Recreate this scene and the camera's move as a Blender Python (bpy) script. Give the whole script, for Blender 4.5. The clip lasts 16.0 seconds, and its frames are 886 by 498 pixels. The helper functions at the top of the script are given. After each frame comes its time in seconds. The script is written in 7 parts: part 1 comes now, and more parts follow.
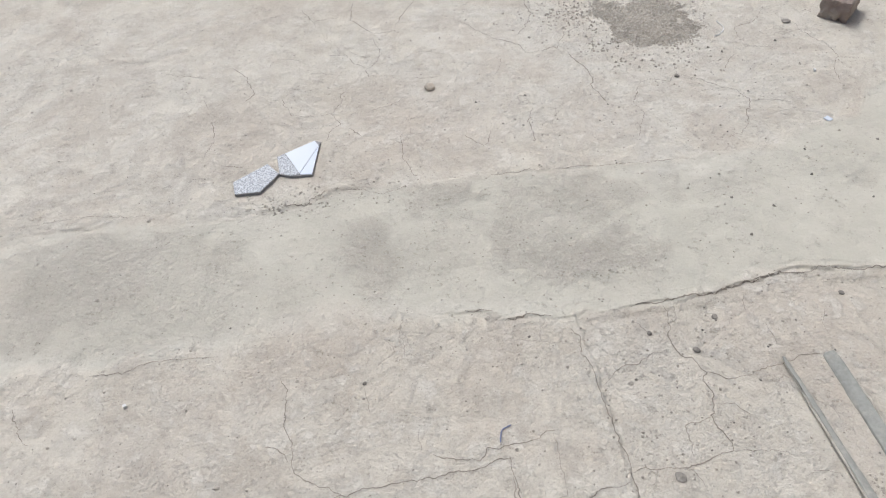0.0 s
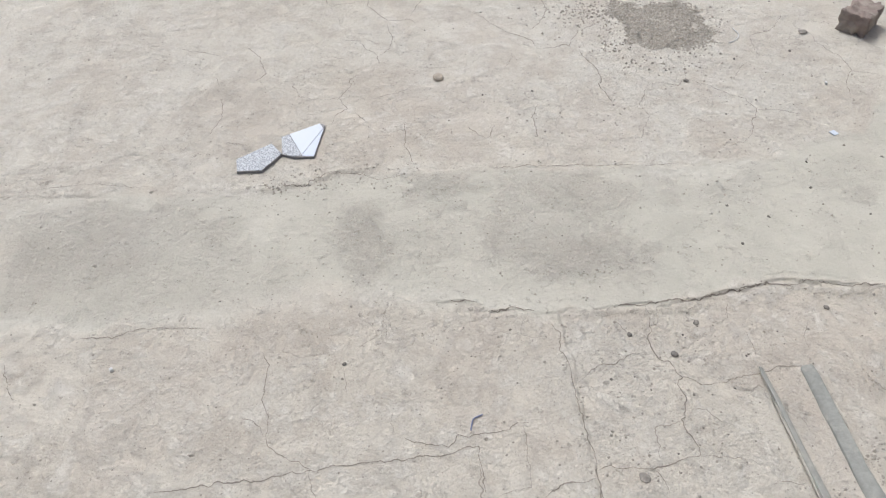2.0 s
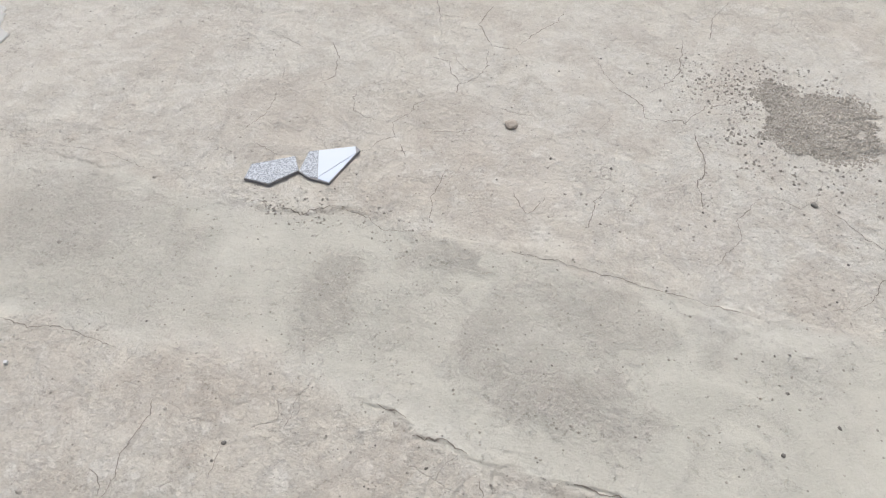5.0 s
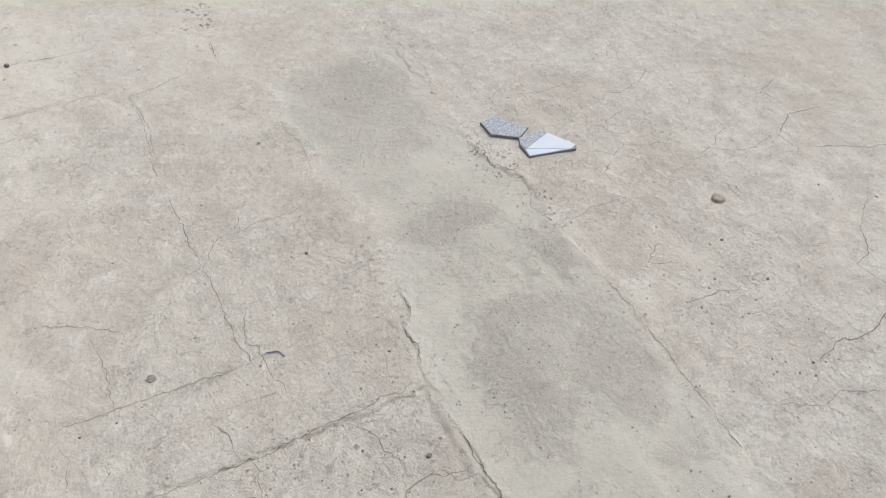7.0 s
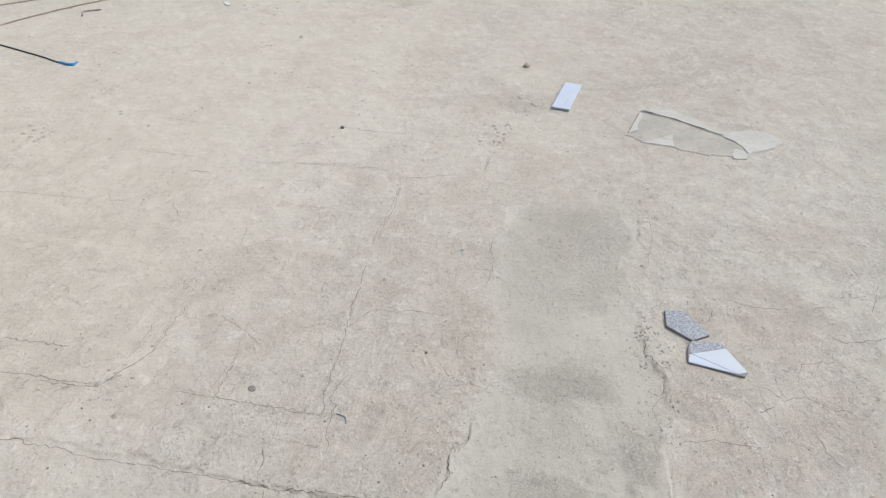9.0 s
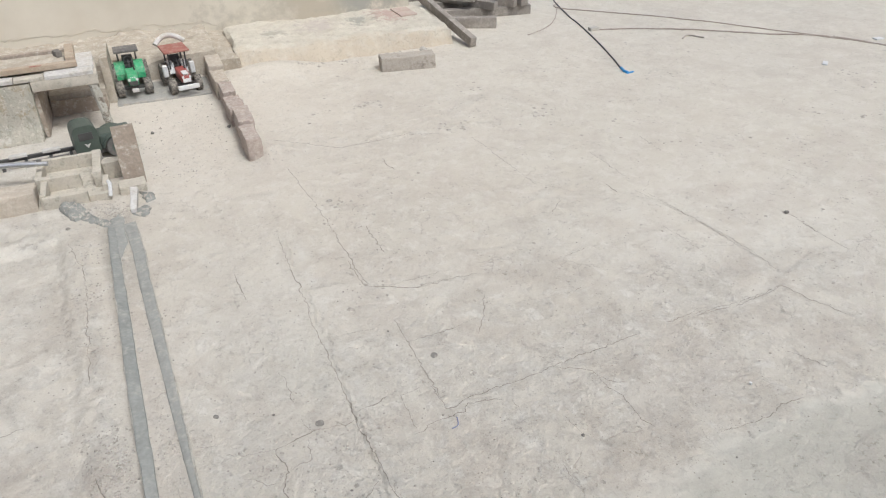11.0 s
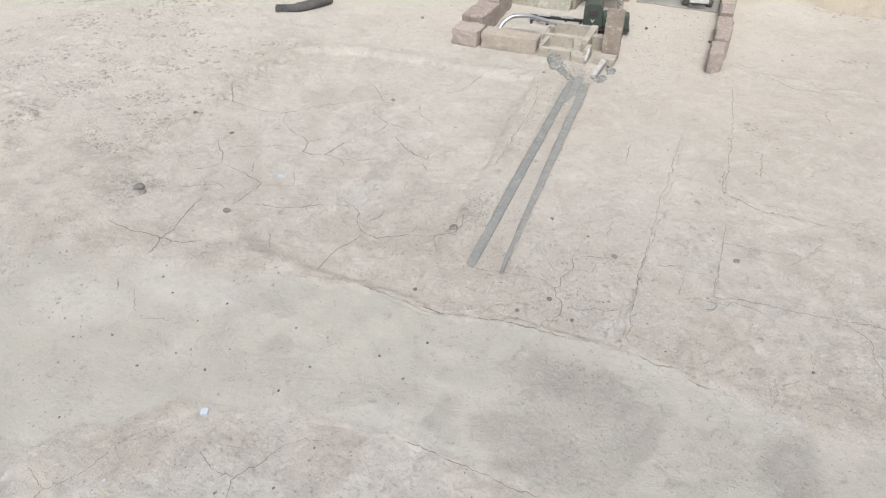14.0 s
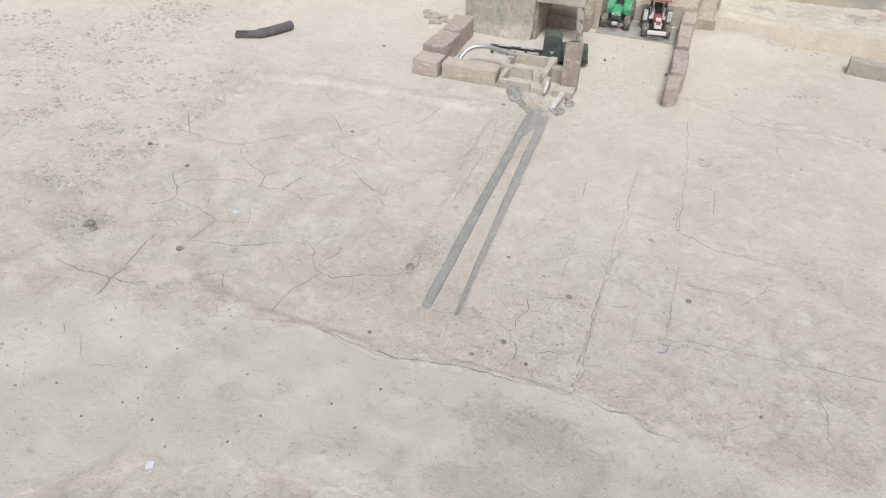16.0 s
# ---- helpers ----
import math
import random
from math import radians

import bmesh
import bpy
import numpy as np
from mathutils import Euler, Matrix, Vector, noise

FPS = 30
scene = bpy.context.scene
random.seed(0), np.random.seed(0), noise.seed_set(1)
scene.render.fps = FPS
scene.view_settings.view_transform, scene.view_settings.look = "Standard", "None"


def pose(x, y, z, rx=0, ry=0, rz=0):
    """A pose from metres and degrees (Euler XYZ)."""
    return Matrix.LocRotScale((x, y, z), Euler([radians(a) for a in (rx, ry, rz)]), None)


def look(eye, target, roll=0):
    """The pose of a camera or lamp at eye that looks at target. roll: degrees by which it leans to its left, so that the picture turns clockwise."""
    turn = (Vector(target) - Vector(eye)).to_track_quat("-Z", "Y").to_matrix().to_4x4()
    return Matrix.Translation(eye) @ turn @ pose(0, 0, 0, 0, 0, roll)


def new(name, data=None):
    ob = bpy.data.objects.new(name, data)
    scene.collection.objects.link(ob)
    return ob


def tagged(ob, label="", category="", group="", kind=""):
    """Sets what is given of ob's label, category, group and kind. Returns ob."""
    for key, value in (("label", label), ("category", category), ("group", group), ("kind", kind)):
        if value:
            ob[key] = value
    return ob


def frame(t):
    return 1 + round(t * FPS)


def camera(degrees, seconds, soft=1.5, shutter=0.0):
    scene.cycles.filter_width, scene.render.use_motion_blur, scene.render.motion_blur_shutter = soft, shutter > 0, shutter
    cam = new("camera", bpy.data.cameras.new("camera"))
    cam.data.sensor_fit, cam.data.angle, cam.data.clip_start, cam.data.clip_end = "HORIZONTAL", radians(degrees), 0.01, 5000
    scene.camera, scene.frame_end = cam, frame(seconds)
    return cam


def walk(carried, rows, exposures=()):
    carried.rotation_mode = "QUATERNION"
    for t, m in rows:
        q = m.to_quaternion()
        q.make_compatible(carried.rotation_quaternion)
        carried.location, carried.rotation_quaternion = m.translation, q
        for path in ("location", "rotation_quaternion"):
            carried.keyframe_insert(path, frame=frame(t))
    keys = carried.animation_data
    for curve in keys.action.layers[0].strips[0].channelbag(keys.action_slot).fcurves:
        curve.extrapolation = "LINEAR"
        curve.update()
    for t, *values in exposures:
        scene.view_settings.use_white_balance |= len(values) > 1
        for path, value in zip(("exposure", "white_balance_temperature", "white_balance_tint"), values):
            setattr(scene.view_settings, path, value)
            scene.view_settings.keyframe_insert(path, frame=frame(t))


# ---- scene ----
cam = camera(63.1, 16.0, 1.2)
PATH = [
    (0, (0.492, 0.733, 1.073), (0.402, -0.669, -0.352), -3.6),
    (0.2, (0.476, 0.736, 1.08), (0.492, -0.665, -0.348), -4.1),
    (0.5, (0.448, 0.737, 1.089), (0.534, -0.653, -0.347), -3.9),
    (1, (0.389, 0.756, 1.089), (0.455, -0.632, -0.349), -3.4),
    (1.5, (0.401, 0.761, 1.091), (0.367, -0.628, -0.348), -1.8),
    (2, (0.432, 0.753, 1.083), (0.4, -0.634, -0.358), -1.5),
    (2.5, (0.424, 0.755, 1.074), (0.404, -0.635, -0.364), -0.9),
    (3, (0.419, 0.761, 1.076), (0.403, -0.628, -0.363), -0.6),
    (3.5, (0.395, 0.726, 1.065), (0.359, -0.658, -0.378), 0.2),
    (4, (0.333, 0.584, 1.029), (0.3, -0.791, -0.423), 2.0),
    (4.5, (0.242, 0.463, 0.999), (0.315, -0.924, -0.44), 4.6),
    (5, (0.103, 0.4, 1.005), (0.552, -0.906, -0.441), -0.0),
    (5.2, (0.049, 0.413, 1.012), (0.654, -0.845, -0.421), 0.2),
    (7.3, (-0.538, 0.164, 1.07), (0.805, -0.395, -0.302), 2.4),
    (7.5, (-0.567, 0.134, 1.079), (0.815, -0.367, -0.277), 2.8),
    (8, (-0.685, 0.061, 1.141), (0.812, -0.155, -0.167), 2.2),
    (8.2, (-0.716, 0.005, 1.177), (0.816, -0.095, -0.105), 2.2),
    (10.3, (-0.153, -0.625, 1.153), (1.112, 0.477, 0.065), 1.5),
    (10.5, (-0.106, -0.676, 1.151), (0.973, 0.6, 0.052), 0.6),
    (10.7, (-0.081, -0.723, 1.15), (0.824, 0.677, 0.045), 0.6),
    (11, (-0.049, -0.846, 1.137), (0.577, 0.699, 0.031), -0.2),
    (11.2, (-0.039, -0.947, 1.139), (0.409, 0.657, 0.032), 0.0),
    (11.5, (0.004, -1.082, 1.16), (0.161, 0.55, 0.014), -1.0),
    (11.7, (0.055, -1.143, 1.178), (0.077, 0.478, 0.006), -1.0),
    (12, (0.159, -1.239, 1.178), (-0.028, 0.368, 0.002), -1.3),
    (12.5, (0.282, -1.317, 1.164), (-0.177, 0.22, -0.031), -1.7),
    (13, (0.306, -1.337, 1.171), (-0.265, 0.149, -0.04), -1.4),
    (13.5, (0.28, -1.336, 1.167), (-0.324, 0.127, -0.055), -0.3),
    (14, (0.282, -1.318, 1.178), (-0.342, 0.135, -0.046), -0.0),
    (14.5, (0.284, -1.314, 1.178), (-0.343, 0.137, -0.047), 0.6),
    (15, (0.288, -1.311, 1.179), (-0.337, 0.145, -0.042), 0.8),
    (15.5, (0.303, -1.303, 1.18), (-0.287, 0.171, -0.037), 1.5),
    (16, (0.294, -1.258, 1.239), (-0.257, 0.244, 0.04), 1.9),
]
walk(cam, [(t, look(eye, target, roll)) for t, eye, target, roll in PATH],
     [(0.0, 0.19, 6060, 7), (5.0, 0.17, 6060, 7), (8.0, 0.06, 6040, 6), (10.3, 0.06, 5970, 4.5), (10.8, 0.09, 5970, 5), (11.2, 0.16, 6010, 6.5), (12.5, 0.19, 6015, 7), (13.5, 0.16, 6015, 7), (16.0, 0.15, 6015, 7)])


# ---- light ----
world = bpy.data.worlds.new("overcast_sky")
scene.world = world
world.use_nodes = True
wn = world.node_tree.nodes
sky = wn.new("ShaderNodeTexSky")
sky.sky_type, sky.sun_disc = "NISHITA", False
sky.sun_elevation, sky.sun_rotation = radians(58), radians(160)
sky.air_density, sky.dust_density, sky.ozone_density = 0.6, 6.0, 0.3
wn["Background"].inputs["Strength"].default_value = 0.11
world.node_tree.links.new(sky.outputs["Color"], wn["Background"].inputs["Color"])

sun_data = bpy.data.lights.new("sun", "SUN")
sun_data.energy, sun_data.angle, sun_data.color = 1.7, radians(16), (1.0, 0.985, 0.955)
sun = new("sun", sun_data)
sun.matrix_world = look((1.2, -2.8, 5.0), (0, 0, 0))


# ---- materials ----
class Nodes:
    """A material with short calls for its nodes."""

    def __init__(self, name):
        self.m = bpy.data.materials.new(name)
        self.m.use_nodes = True
        self.t = self.m.node_tree
        self.b = self.t.nodes["Principled BSDF"]
        self.co = self.t.nodes.new("ShaderNodeTexCoord").outputs["Object"]

    def link(self, a, b):
        self.t.links.new(a, b)

    def put(self, socket, value):
        if hasattr(value, "is_linked"):
            self.link(value, socket)
        else:
            socket.default_value = value

    def noise(self, scale, detail=5.0, rough=0.6, at=None, distort=0.0):
        n = self.t.nodes.new("ShaderNodeTexNoise")
        n.inputs["Scale"].default_value = scale
        n.inputs["Detail"].default_value = detail
        n.inputs["Roughness"].default_value = rough
        n.inputs["Distortion"].default_value = distort
        self.link(at or self.co, n.inputs["Vector"])
        return n.outputs["Fac"]

    def voronoi(self, scale, feature="F1", at=None):
        n = self.t.nodes.new("ShaderNodeTexVoronoi")
        n.feature = feature
        n.inputs["Scale"].default_value = scale
        self.link(at or self.co, n.inputs["Vector"])
        return n.outputs["Distance"]

    def ramp(self, fac, lo, hi, a=0.0, b=1.0):
        n = self.t.nodes.new("ShaderNodeMapRange")
        n.clamp = True
        self.link(fac, n.inputs["Value"])
        for key, v in (("From Min", lo), ("From Max", hi), ("To Min", a), ("To Max", b)):
            n.inputs[key].default_value = v
        return n.outputs["Result"]

    def math(self, op, a, b):
        n = self.t.nodes.new("ShaderNodeMath")
        n.operation = op
        self.put(n.inputs[0], a)
        self.put(n.inputs[1], b)
        return n.outputs[0]

    def mix(self, fac, a, b, blend="MIX"):
        n = self.t.nodes.new("ShaderNodeMix")
        n.data_type, n.blend_type = "RGBA", blend
        self.put(n.inputs[0], fac)
        self.put(n.inputs[6], a if hasattr(a, "is_linked") else (*a, 1))
        self.put(n.inputs[7], b if hasattr(b, "is_linked") else (*b, 1))
        return n.outputs[2]

    def attribute(self, name):
        n = self.t.nodes.new("ShaderNodeAttribute")
        n.attribute_name = name
        return n.outputs["Fac"]

    def finish(self, color, rough=0.85, metal=0.0, bump=None, strength=0.3, distance=0.002, specular=0.3):
        self.put(self.b.inputs["Base Color"], color if hasattr(color, "is_linked") else (*color, 1))
        self.put(self.b.inputs["Roughness"], rough)
        self.b.inputs["Metallic"].default_value = metal
        self.b.inputs["Specular IOR Level"].default_value = specular
        if bump is not None:
            n = self.t.nodes.new("ShaderNodeBump")
            n.inputs["Strength"].default_value = strength
            n.inputs["Distance"].default_value = distance
            self.link(bump, n.inputs["Height"])
            self.link(n.outputs["Normal"], self.b.inputs["Normal"])
        return self.m


def surface(name, a, b, dirt=None, coarse=18.0, fine=160.0, rough=0.85, metal=0.0, relief=0.35, dirt_at=(0.5, 0.7), specular=0.3, grain=0.35, vary=0.0):
    """Two tones at two scales, dust or dirt in patches, and a grain."""
    n = Nodes(name)
    big, small = n.noise(coarse, 4), n.noise(fine, 3)
    col = n.mix(n.ramp(big, 0.3, 0.7), a, b)
    if dirt:
        col = n.mix(n.ramp(n.noise(coarse * 1.7, 6, 0.7), dirt_at[0], dirt_at[1]), col, dirt)
    col = n.mix(n.ramp(small, 0.35, 0.65, 0.0, grain), col, n.mix(0.5, col, (0.05, 0.045, 0.04)))
    if vary:
        info = n.t.nodes.new("ShaderNodeObjectInfo").outputs["Random"]
        col = n.mix(n.ramp(info, 0.0, 1.0, 0.0, vary), col, dirt or b)
    return n.finish(col, rough, metal, n.math("ADD", n.math("MULTIPLY", big, 0.6), small), relief, 0.002, specular)


def cement_ground():
    """Worn cement: blotches, worn flakes with crisp edges, pits and sandy grain, all by the maps of wear and painted
    shade.
    """
    n = Nodes("worn_cement_ground")
    smooth, damp, warm, sandy, pale, crumbly, gritty = (n.attribute(k) for k in ("trowelled", "stained", "ruddy", "sandy", "pale", "crumbly", "gritty"))
    mul, add = (lambda a, b: n.math("MULTIPLY", a, b)), (lambda a, b: n.math("ADD", a, b))
    coarse = mul(n.math("SUBTRACT", 1.0, mul(smooth, 0.75)), n.math("SUBTRACT", 1.0, mul(sandy, 0.6)))
    huge, big, mid = n.noise(1.3, 5, 0.6), n.noise(7, 9, 0.7, None, 0.3), n.noise(30, 8, 0.72)
    fine, grain = n.noise(110, 6, 0.7), n.noise(420, 3, 0.6)
    col = n.mix(n.ramp(big, 0.36, 0.64), (0.545, 0.503, 0.426), (0.605, 0.568, 0.49))
    col = n.mix(n.ramp(huge, 0.35, 0.65, 0.0, 0.5), col, (0.55, 0.511, 0.44))
    col = n.mix(mul(warm, n.ramp(mid, 0.28, 0.66, 0.15, 0.85)), col, (0.51, 0.448, 0.378))
    flat = n.mix(n.ramp(big, 0.38, 0.6), (0.435, 0.421, 0.363), (0.48, 0.463, 0.4))
    col = n.mix(mul(smooth, 0.85), col, flat)
    # grey stain in the trowelled strip
    blotch = n.noise(24, 9, 0.75, None, 0.4)
    damp_in = n.ramp(add(damp, n.ramp(n.noise(45, 8, 0.72), 0.3, 0.7, -0.2, 0.2)), 0.15, 0.75)
    col = n.mix(mul(damp_in, n.ramp(blotch, 0.38, 0.62, 0.15, 0.85)), col, (0.45, 0.416, 0.36))
    col = n.mix(mul(sandy, n.ramp(mid, 0.3, 0.62, 0.4, 0.95)), col, (0.65, 0.6, 0.522))
    col = n.mix(mul(pale, n.ramp(mid, 0.35, 0.6, 0.15, 0.8)), col, (0.64, 0.617, 0.56))
    # cream of cement worn through in flakes
    flake = n.noise(17, 12, 0.78, None, 0.35)
    high = n.ramp(flake, 0.515, 0.565)
    keen = n.ramp(gritty, 0.4, 0.9, 0.35, 0.62)
    col = n.mix(mul(mul(high, keen), coarse), col, (0.66, 0.628, 0.565))
    low = n.ramp(n.noise(13, 12, 0.78, None, 0.35), 0.525, 0.585)
    cloud = n.ramp(n.noise(4.2, 11, 0.74, None, 0.5), 0.49, 0.58)
    col = n.mix(mul(mul(cloud, n.ramp(gritty, 0.4, 0.9, 0.3, 0.45)), coarse), col, (0.47, 0.415, 0.35))
    col = n.mix(mul(mul(low, n.ramp(gritty, 0.4, 0.9, 0.28, 0.4)), coarse), col, (0.46, 0.41, 0.347))
    rugged = mul(n.ramp(n.noise(2.8, 6, 0.65), 0.36, 0.6, 0.3, 1.0), n.ramp(n.noise(13, 7, 0.7), 0.42, 0.56))
    rugged = n.math("MAXIMUM", rugged, mul(crumbly, n.ramp(n.noise(26, 6, 0.65), 0.35, 0.52)))
    rugged = n.math("MAXIMUM", rugged, mul(damp_in, 0.32))
    chip = mul(n.ramp(n.noise(48, 9, 0.74, None, 0.3), 0.535, 0.575), rugged)
    col = n.mix(mul(chip, n.ramp(gritty, 0.4, 0.9, 0.35, 0.6)), col, n.mix(0.6, col, (0.6, 0.573, 0.52)))
    scab = mul(n.ramp(n.noise(62, 8, 0.74, None, 0.3), 0.57, 0.61), rugged)
    col = n.mix(mul(scab, 0.68), col, n.mix(0.65, col, (0.2, 0.178, 0.15)))
    # small pits and grains of dark sand
    speck = mul(n.ramp(n.voronoi(58), 0.07, 0.13, 1.0, 0.0), n.ramp(mid, 0.5, 0.57))
    col = n.mix(mul(speck, 0.8), col, (0.17, 0.15, 0.13))
    pits = mul(n.ramp(n.voronoi(140), 0.12, 0.2, 1.0, 0.0), n.ramp(fine, 0.47, 0.56))
    col = n.mix(mul(pits, mul(gritty, 0.7)), col, (0.28, 0.25, 0.215))
    dust = n.noise(230, 6, 0.72)
    col = n.mix(mul(n.ramp(dust, 0.53, 0.64, 0.0, 0.28), gritty), col, (0.64, 0.62, 0.575))
    col = n.mix(mul(n.ramp(dust, 0.36, 0.46, 0.28, 0.0), gritty), col, (0.33, 0.3, 0.255))
    col = n.mix(mul(n.ramp(grain, 0.3, 0.7, 0.0, 0.16), gritty), col, n.mix(0.4, col, (0.1, 0.09, 0.075)))
    # hairline crazing
    bend = n.t.nodes.new("ShaderNodeMix")
    bend.data_type = "VECTOR"
    bend.inputs[0].default_value = 0.14
    n.link(n.co, bend.inputs[4])
    warp = n.t.nodes.new("ShaderNodeTexNoise")
    warp.inputs["Scale"].default_value = 7.0
    warp.inputs["Detail"].default_value = 7.0
    n.link(n.co, warp.inputs["Vector"])
    n.link(warp.outputs["Color"], bend.inputs[5])
    craze = n.ramp(n.voronoi(6.0, "DISTANCE_TO_EDGE", bend.outputs[1]), 0.002, 0.008, 1.0, 0.0)
    craze = mul(mul(craze, n.ramp(n.noise(5.2, 5), 0.54, 0.6)), coarse)
    col = n.mix(mul(craze, 0.3), col, (0.2, 0.172, 0.145))
    # relief: the flakes stand proud, the pits and scabs are sunk
    body = add(add(mul(mid, 0.9), mul(fine, n.ramp(rugged, 0.0, 0.7, 0.75, 1.7))), add(mul(grain, 0.16), mul(dust, 0.42)))
    proud = add(add(mul(mul(high, coarse), 0.3), mul(chip, 0.42)), mul(damp_in, add(mul(n.noise(75, 7, 0.72), 1.1), mul(n.ramp(n.noise(52, 9, 0.76, None, 0.3), 0.47, 0.56), 0.42))))
    height = n.math("SUBTRACT", add(body, proud), mul(add(add(speck, craze), add(scab, mul(pits, 0.5))), 0.4))
    return n.finish(col, 0.92, 0.0, mul(height, n.ramp(gritty, 0.0, 1.0, 0.12, 1.0)), 0.72, 0.0044, 0.2)


GROUND = cement_ground()
CRACK = surface("crack_dirt_edge_shade", (0.2, 0.173, 0.145), (0.29, 0.256, 0.217), coarse=60, relief=0.6)
FAINT = surface("filled_crack_dirt_edge_shade", (0.3, 0.268, 0.226), (0.38, 0.345, 0.297), coarse=60, relief=0.6)
BRICK = surface("dusty_clay_brick", (0.37, 0.312, 0.255), (0.455, 0.395, 0.325), (0.52, 0.467, 0.39), 22, 130, 0.95, 0, 1.0, (0.46, 0.62), grain=0.4, vary=0.5)
RED_BRICK = surface("red_clay_brick", (0.33, 0.262, 0.23), (0.42, 0.346, 0.305), (0.53, 0.47, 0.408), 30, 130, 0.95, 0, 1.2, (0.4, 0.72), grain=0.5, vary=0.5)
CHUNK = surface("broken_brick", (0.235, 0.185, 0.163), (0.31, 0.255, 0.225), (0.38, 0.335, 0.29), 16, 110, 0.95, 0, 1.2, (0.45, 0.6))
MUD = surface("mud_plaster", (0.38, 0.333, 0.268), (0.49, 0.437, 0.36), (0.57, 0.52, 0.44), 14, 120, 0.95, 0, 1.0, (0.5, 0.66))
BASIN = surface("basin_cement", (0.46, 0.42, 0.35), (0.56, 0.518, 0.442), (0.37, 0.35, 0.295), 22, 130, 0.9, 0, 0.9, (0.53, 0.64), grain=0.22)
GREY_BAR = surface("grey_cement_coat", (0.262, 0.268, 0.25), (0.325, 0.328, 0.306), (0.41, 0.396, 0.356), 18, 120, 0.95, 0, 0.6, (0.52, 0.72), 0.12)
PALE_BAR = surface("pale_cement_coat", (0.29, 0.292, 0.27), (0.36, 0.358, 0.332), (0.44, 0.42, 0.375), 30, 120, 0.95, 0, 0.6, (0.5, 0.75), 0.12)
CRUST = surface("crusty_grey_cement", (0.22, 0.226, 0.208), (0.31, 0.31, 0.288), (0.48, 0.44, 0.375), 45, 160, 0.95, 0, 1.0, (0.5, 0.6), grain=0.3)
RIM = surface("worn_cement_rim", (0.4, 0.375, 0.325), (0.5, 0.475, 0.42), (0.3, 0.28, 0.24), 40, 160, 0.95)


def wall_plaster():
    """Cream plaster with a grey-green smear and a yellowed patch near the wall's end."""
    n = Nodes("cream_wall_plaster")
    big, small = n.noise(2.6, 5), n.noise(60, 4)
    col = n.mix(n.ramp(big, 0.35, 0.65), (0.56, 0.512, 0.425), (0.64, 0.597, 0.508))
    for at, size, tone, most in (((0.95, 2.87, 0.25), 0.75, (0.44, 0.405, 0.338), 0.9), ((1.02, 2.87, 0.2), 0.24, (0.31, 0.313, 0.286), 0.7), ((0.75, 2.87, 0.1), 0.2, (0.47, 0.41, 0.315), 0.5), ((1.2, 2.87, 0.3), 0.16, (0.47, 0.435, 0.375), 0.7)):
        d = n.t.nodes.new("ShaderNodeVectorMath")
        d.operation = "DISTANCE"
        n.link(n.co, d.inputs[0])
        d.inputs[1].default_value = at
        far = n.math("ADD", d.outputs["Value"], n.ramp(n.noise(11, 7, 0.65), 0.3, 0.7, -0.6 * size, 0.6 * size))
        col = n.mix(n.ramp(far, 0.45 * size, size, most, 0.0), col, tone)
    return n.finish(col, 0.9, 0.0, n.math("ADD", big, n.math("MULTIPLY", small, 0.4)), 0.35, 0.003, 0.25)


def mossy_cement():
    """Grey cement of the toy house: pale scuffs, moss-grey and ochre stains that run downwards."""
    n = Nodes("mossy_cement")
    run = n.t.nodes.new("ShaderNodeMapping")
    run.inputs["Scale"].default_value = (1.0, 1.0, 0.45)
    n.link(n.co, run.inputs["Vector"])
    down = run.outputs["Vector"]
    col = n.mix(n.ramp(n.noise(13, 6, 0.65, down), 0.36, 0.62), (0.4, 0.382, 0.315), (0.54, 0.512, 0.435))
    col = n.mix(n.ramp(n.noise(19, 8, 0.7, down, 0.4), 0.53, 0.6, 0.0, 0.75), col, (0.335, 0.322, 0.27))
    col = n.mix(n.ramp(n.noise(25, 8, 0.7, down, 0.3), 0.52, 0.6, 0.0, 0.8), col, (0.4, 0.338, 0.24))
    col = n.mix(n.ramp(n.noise(31, 8, 0.7, None, 0.3), 0.585, 0.62, 0.0, 0.8), col, (0.62, 0.6, 0.545))
    col = n.mix(n.ramp(n.noise(75, 8, 0.72), 0.55, 0.6, 0.0, 0.75), col, (0.62, 0.58, 0.5))
    col = n.mix(n.ramp(n.noise(58, 8, 0.72), 0.57, 0.62, 0.0, 0.6), col, (0.27, 0.25, 0.2))
    fine = n.noise(140, 6, 0.7)
    col = n.mix(n.ramp(fine, 0.36, 0.46, 0.35, 0.0), col, (0.24, 0.22, 0.18))
    return n.finish(col, 0.92, 0.0, n.math("ADD", n.noise(55, 8, 0.74), n.math("MULTIPLY", fine, 0.6)), 1.0, 0.006, 0.25)


CEMENT = mossy_cement()
WALL = wall_plaster()


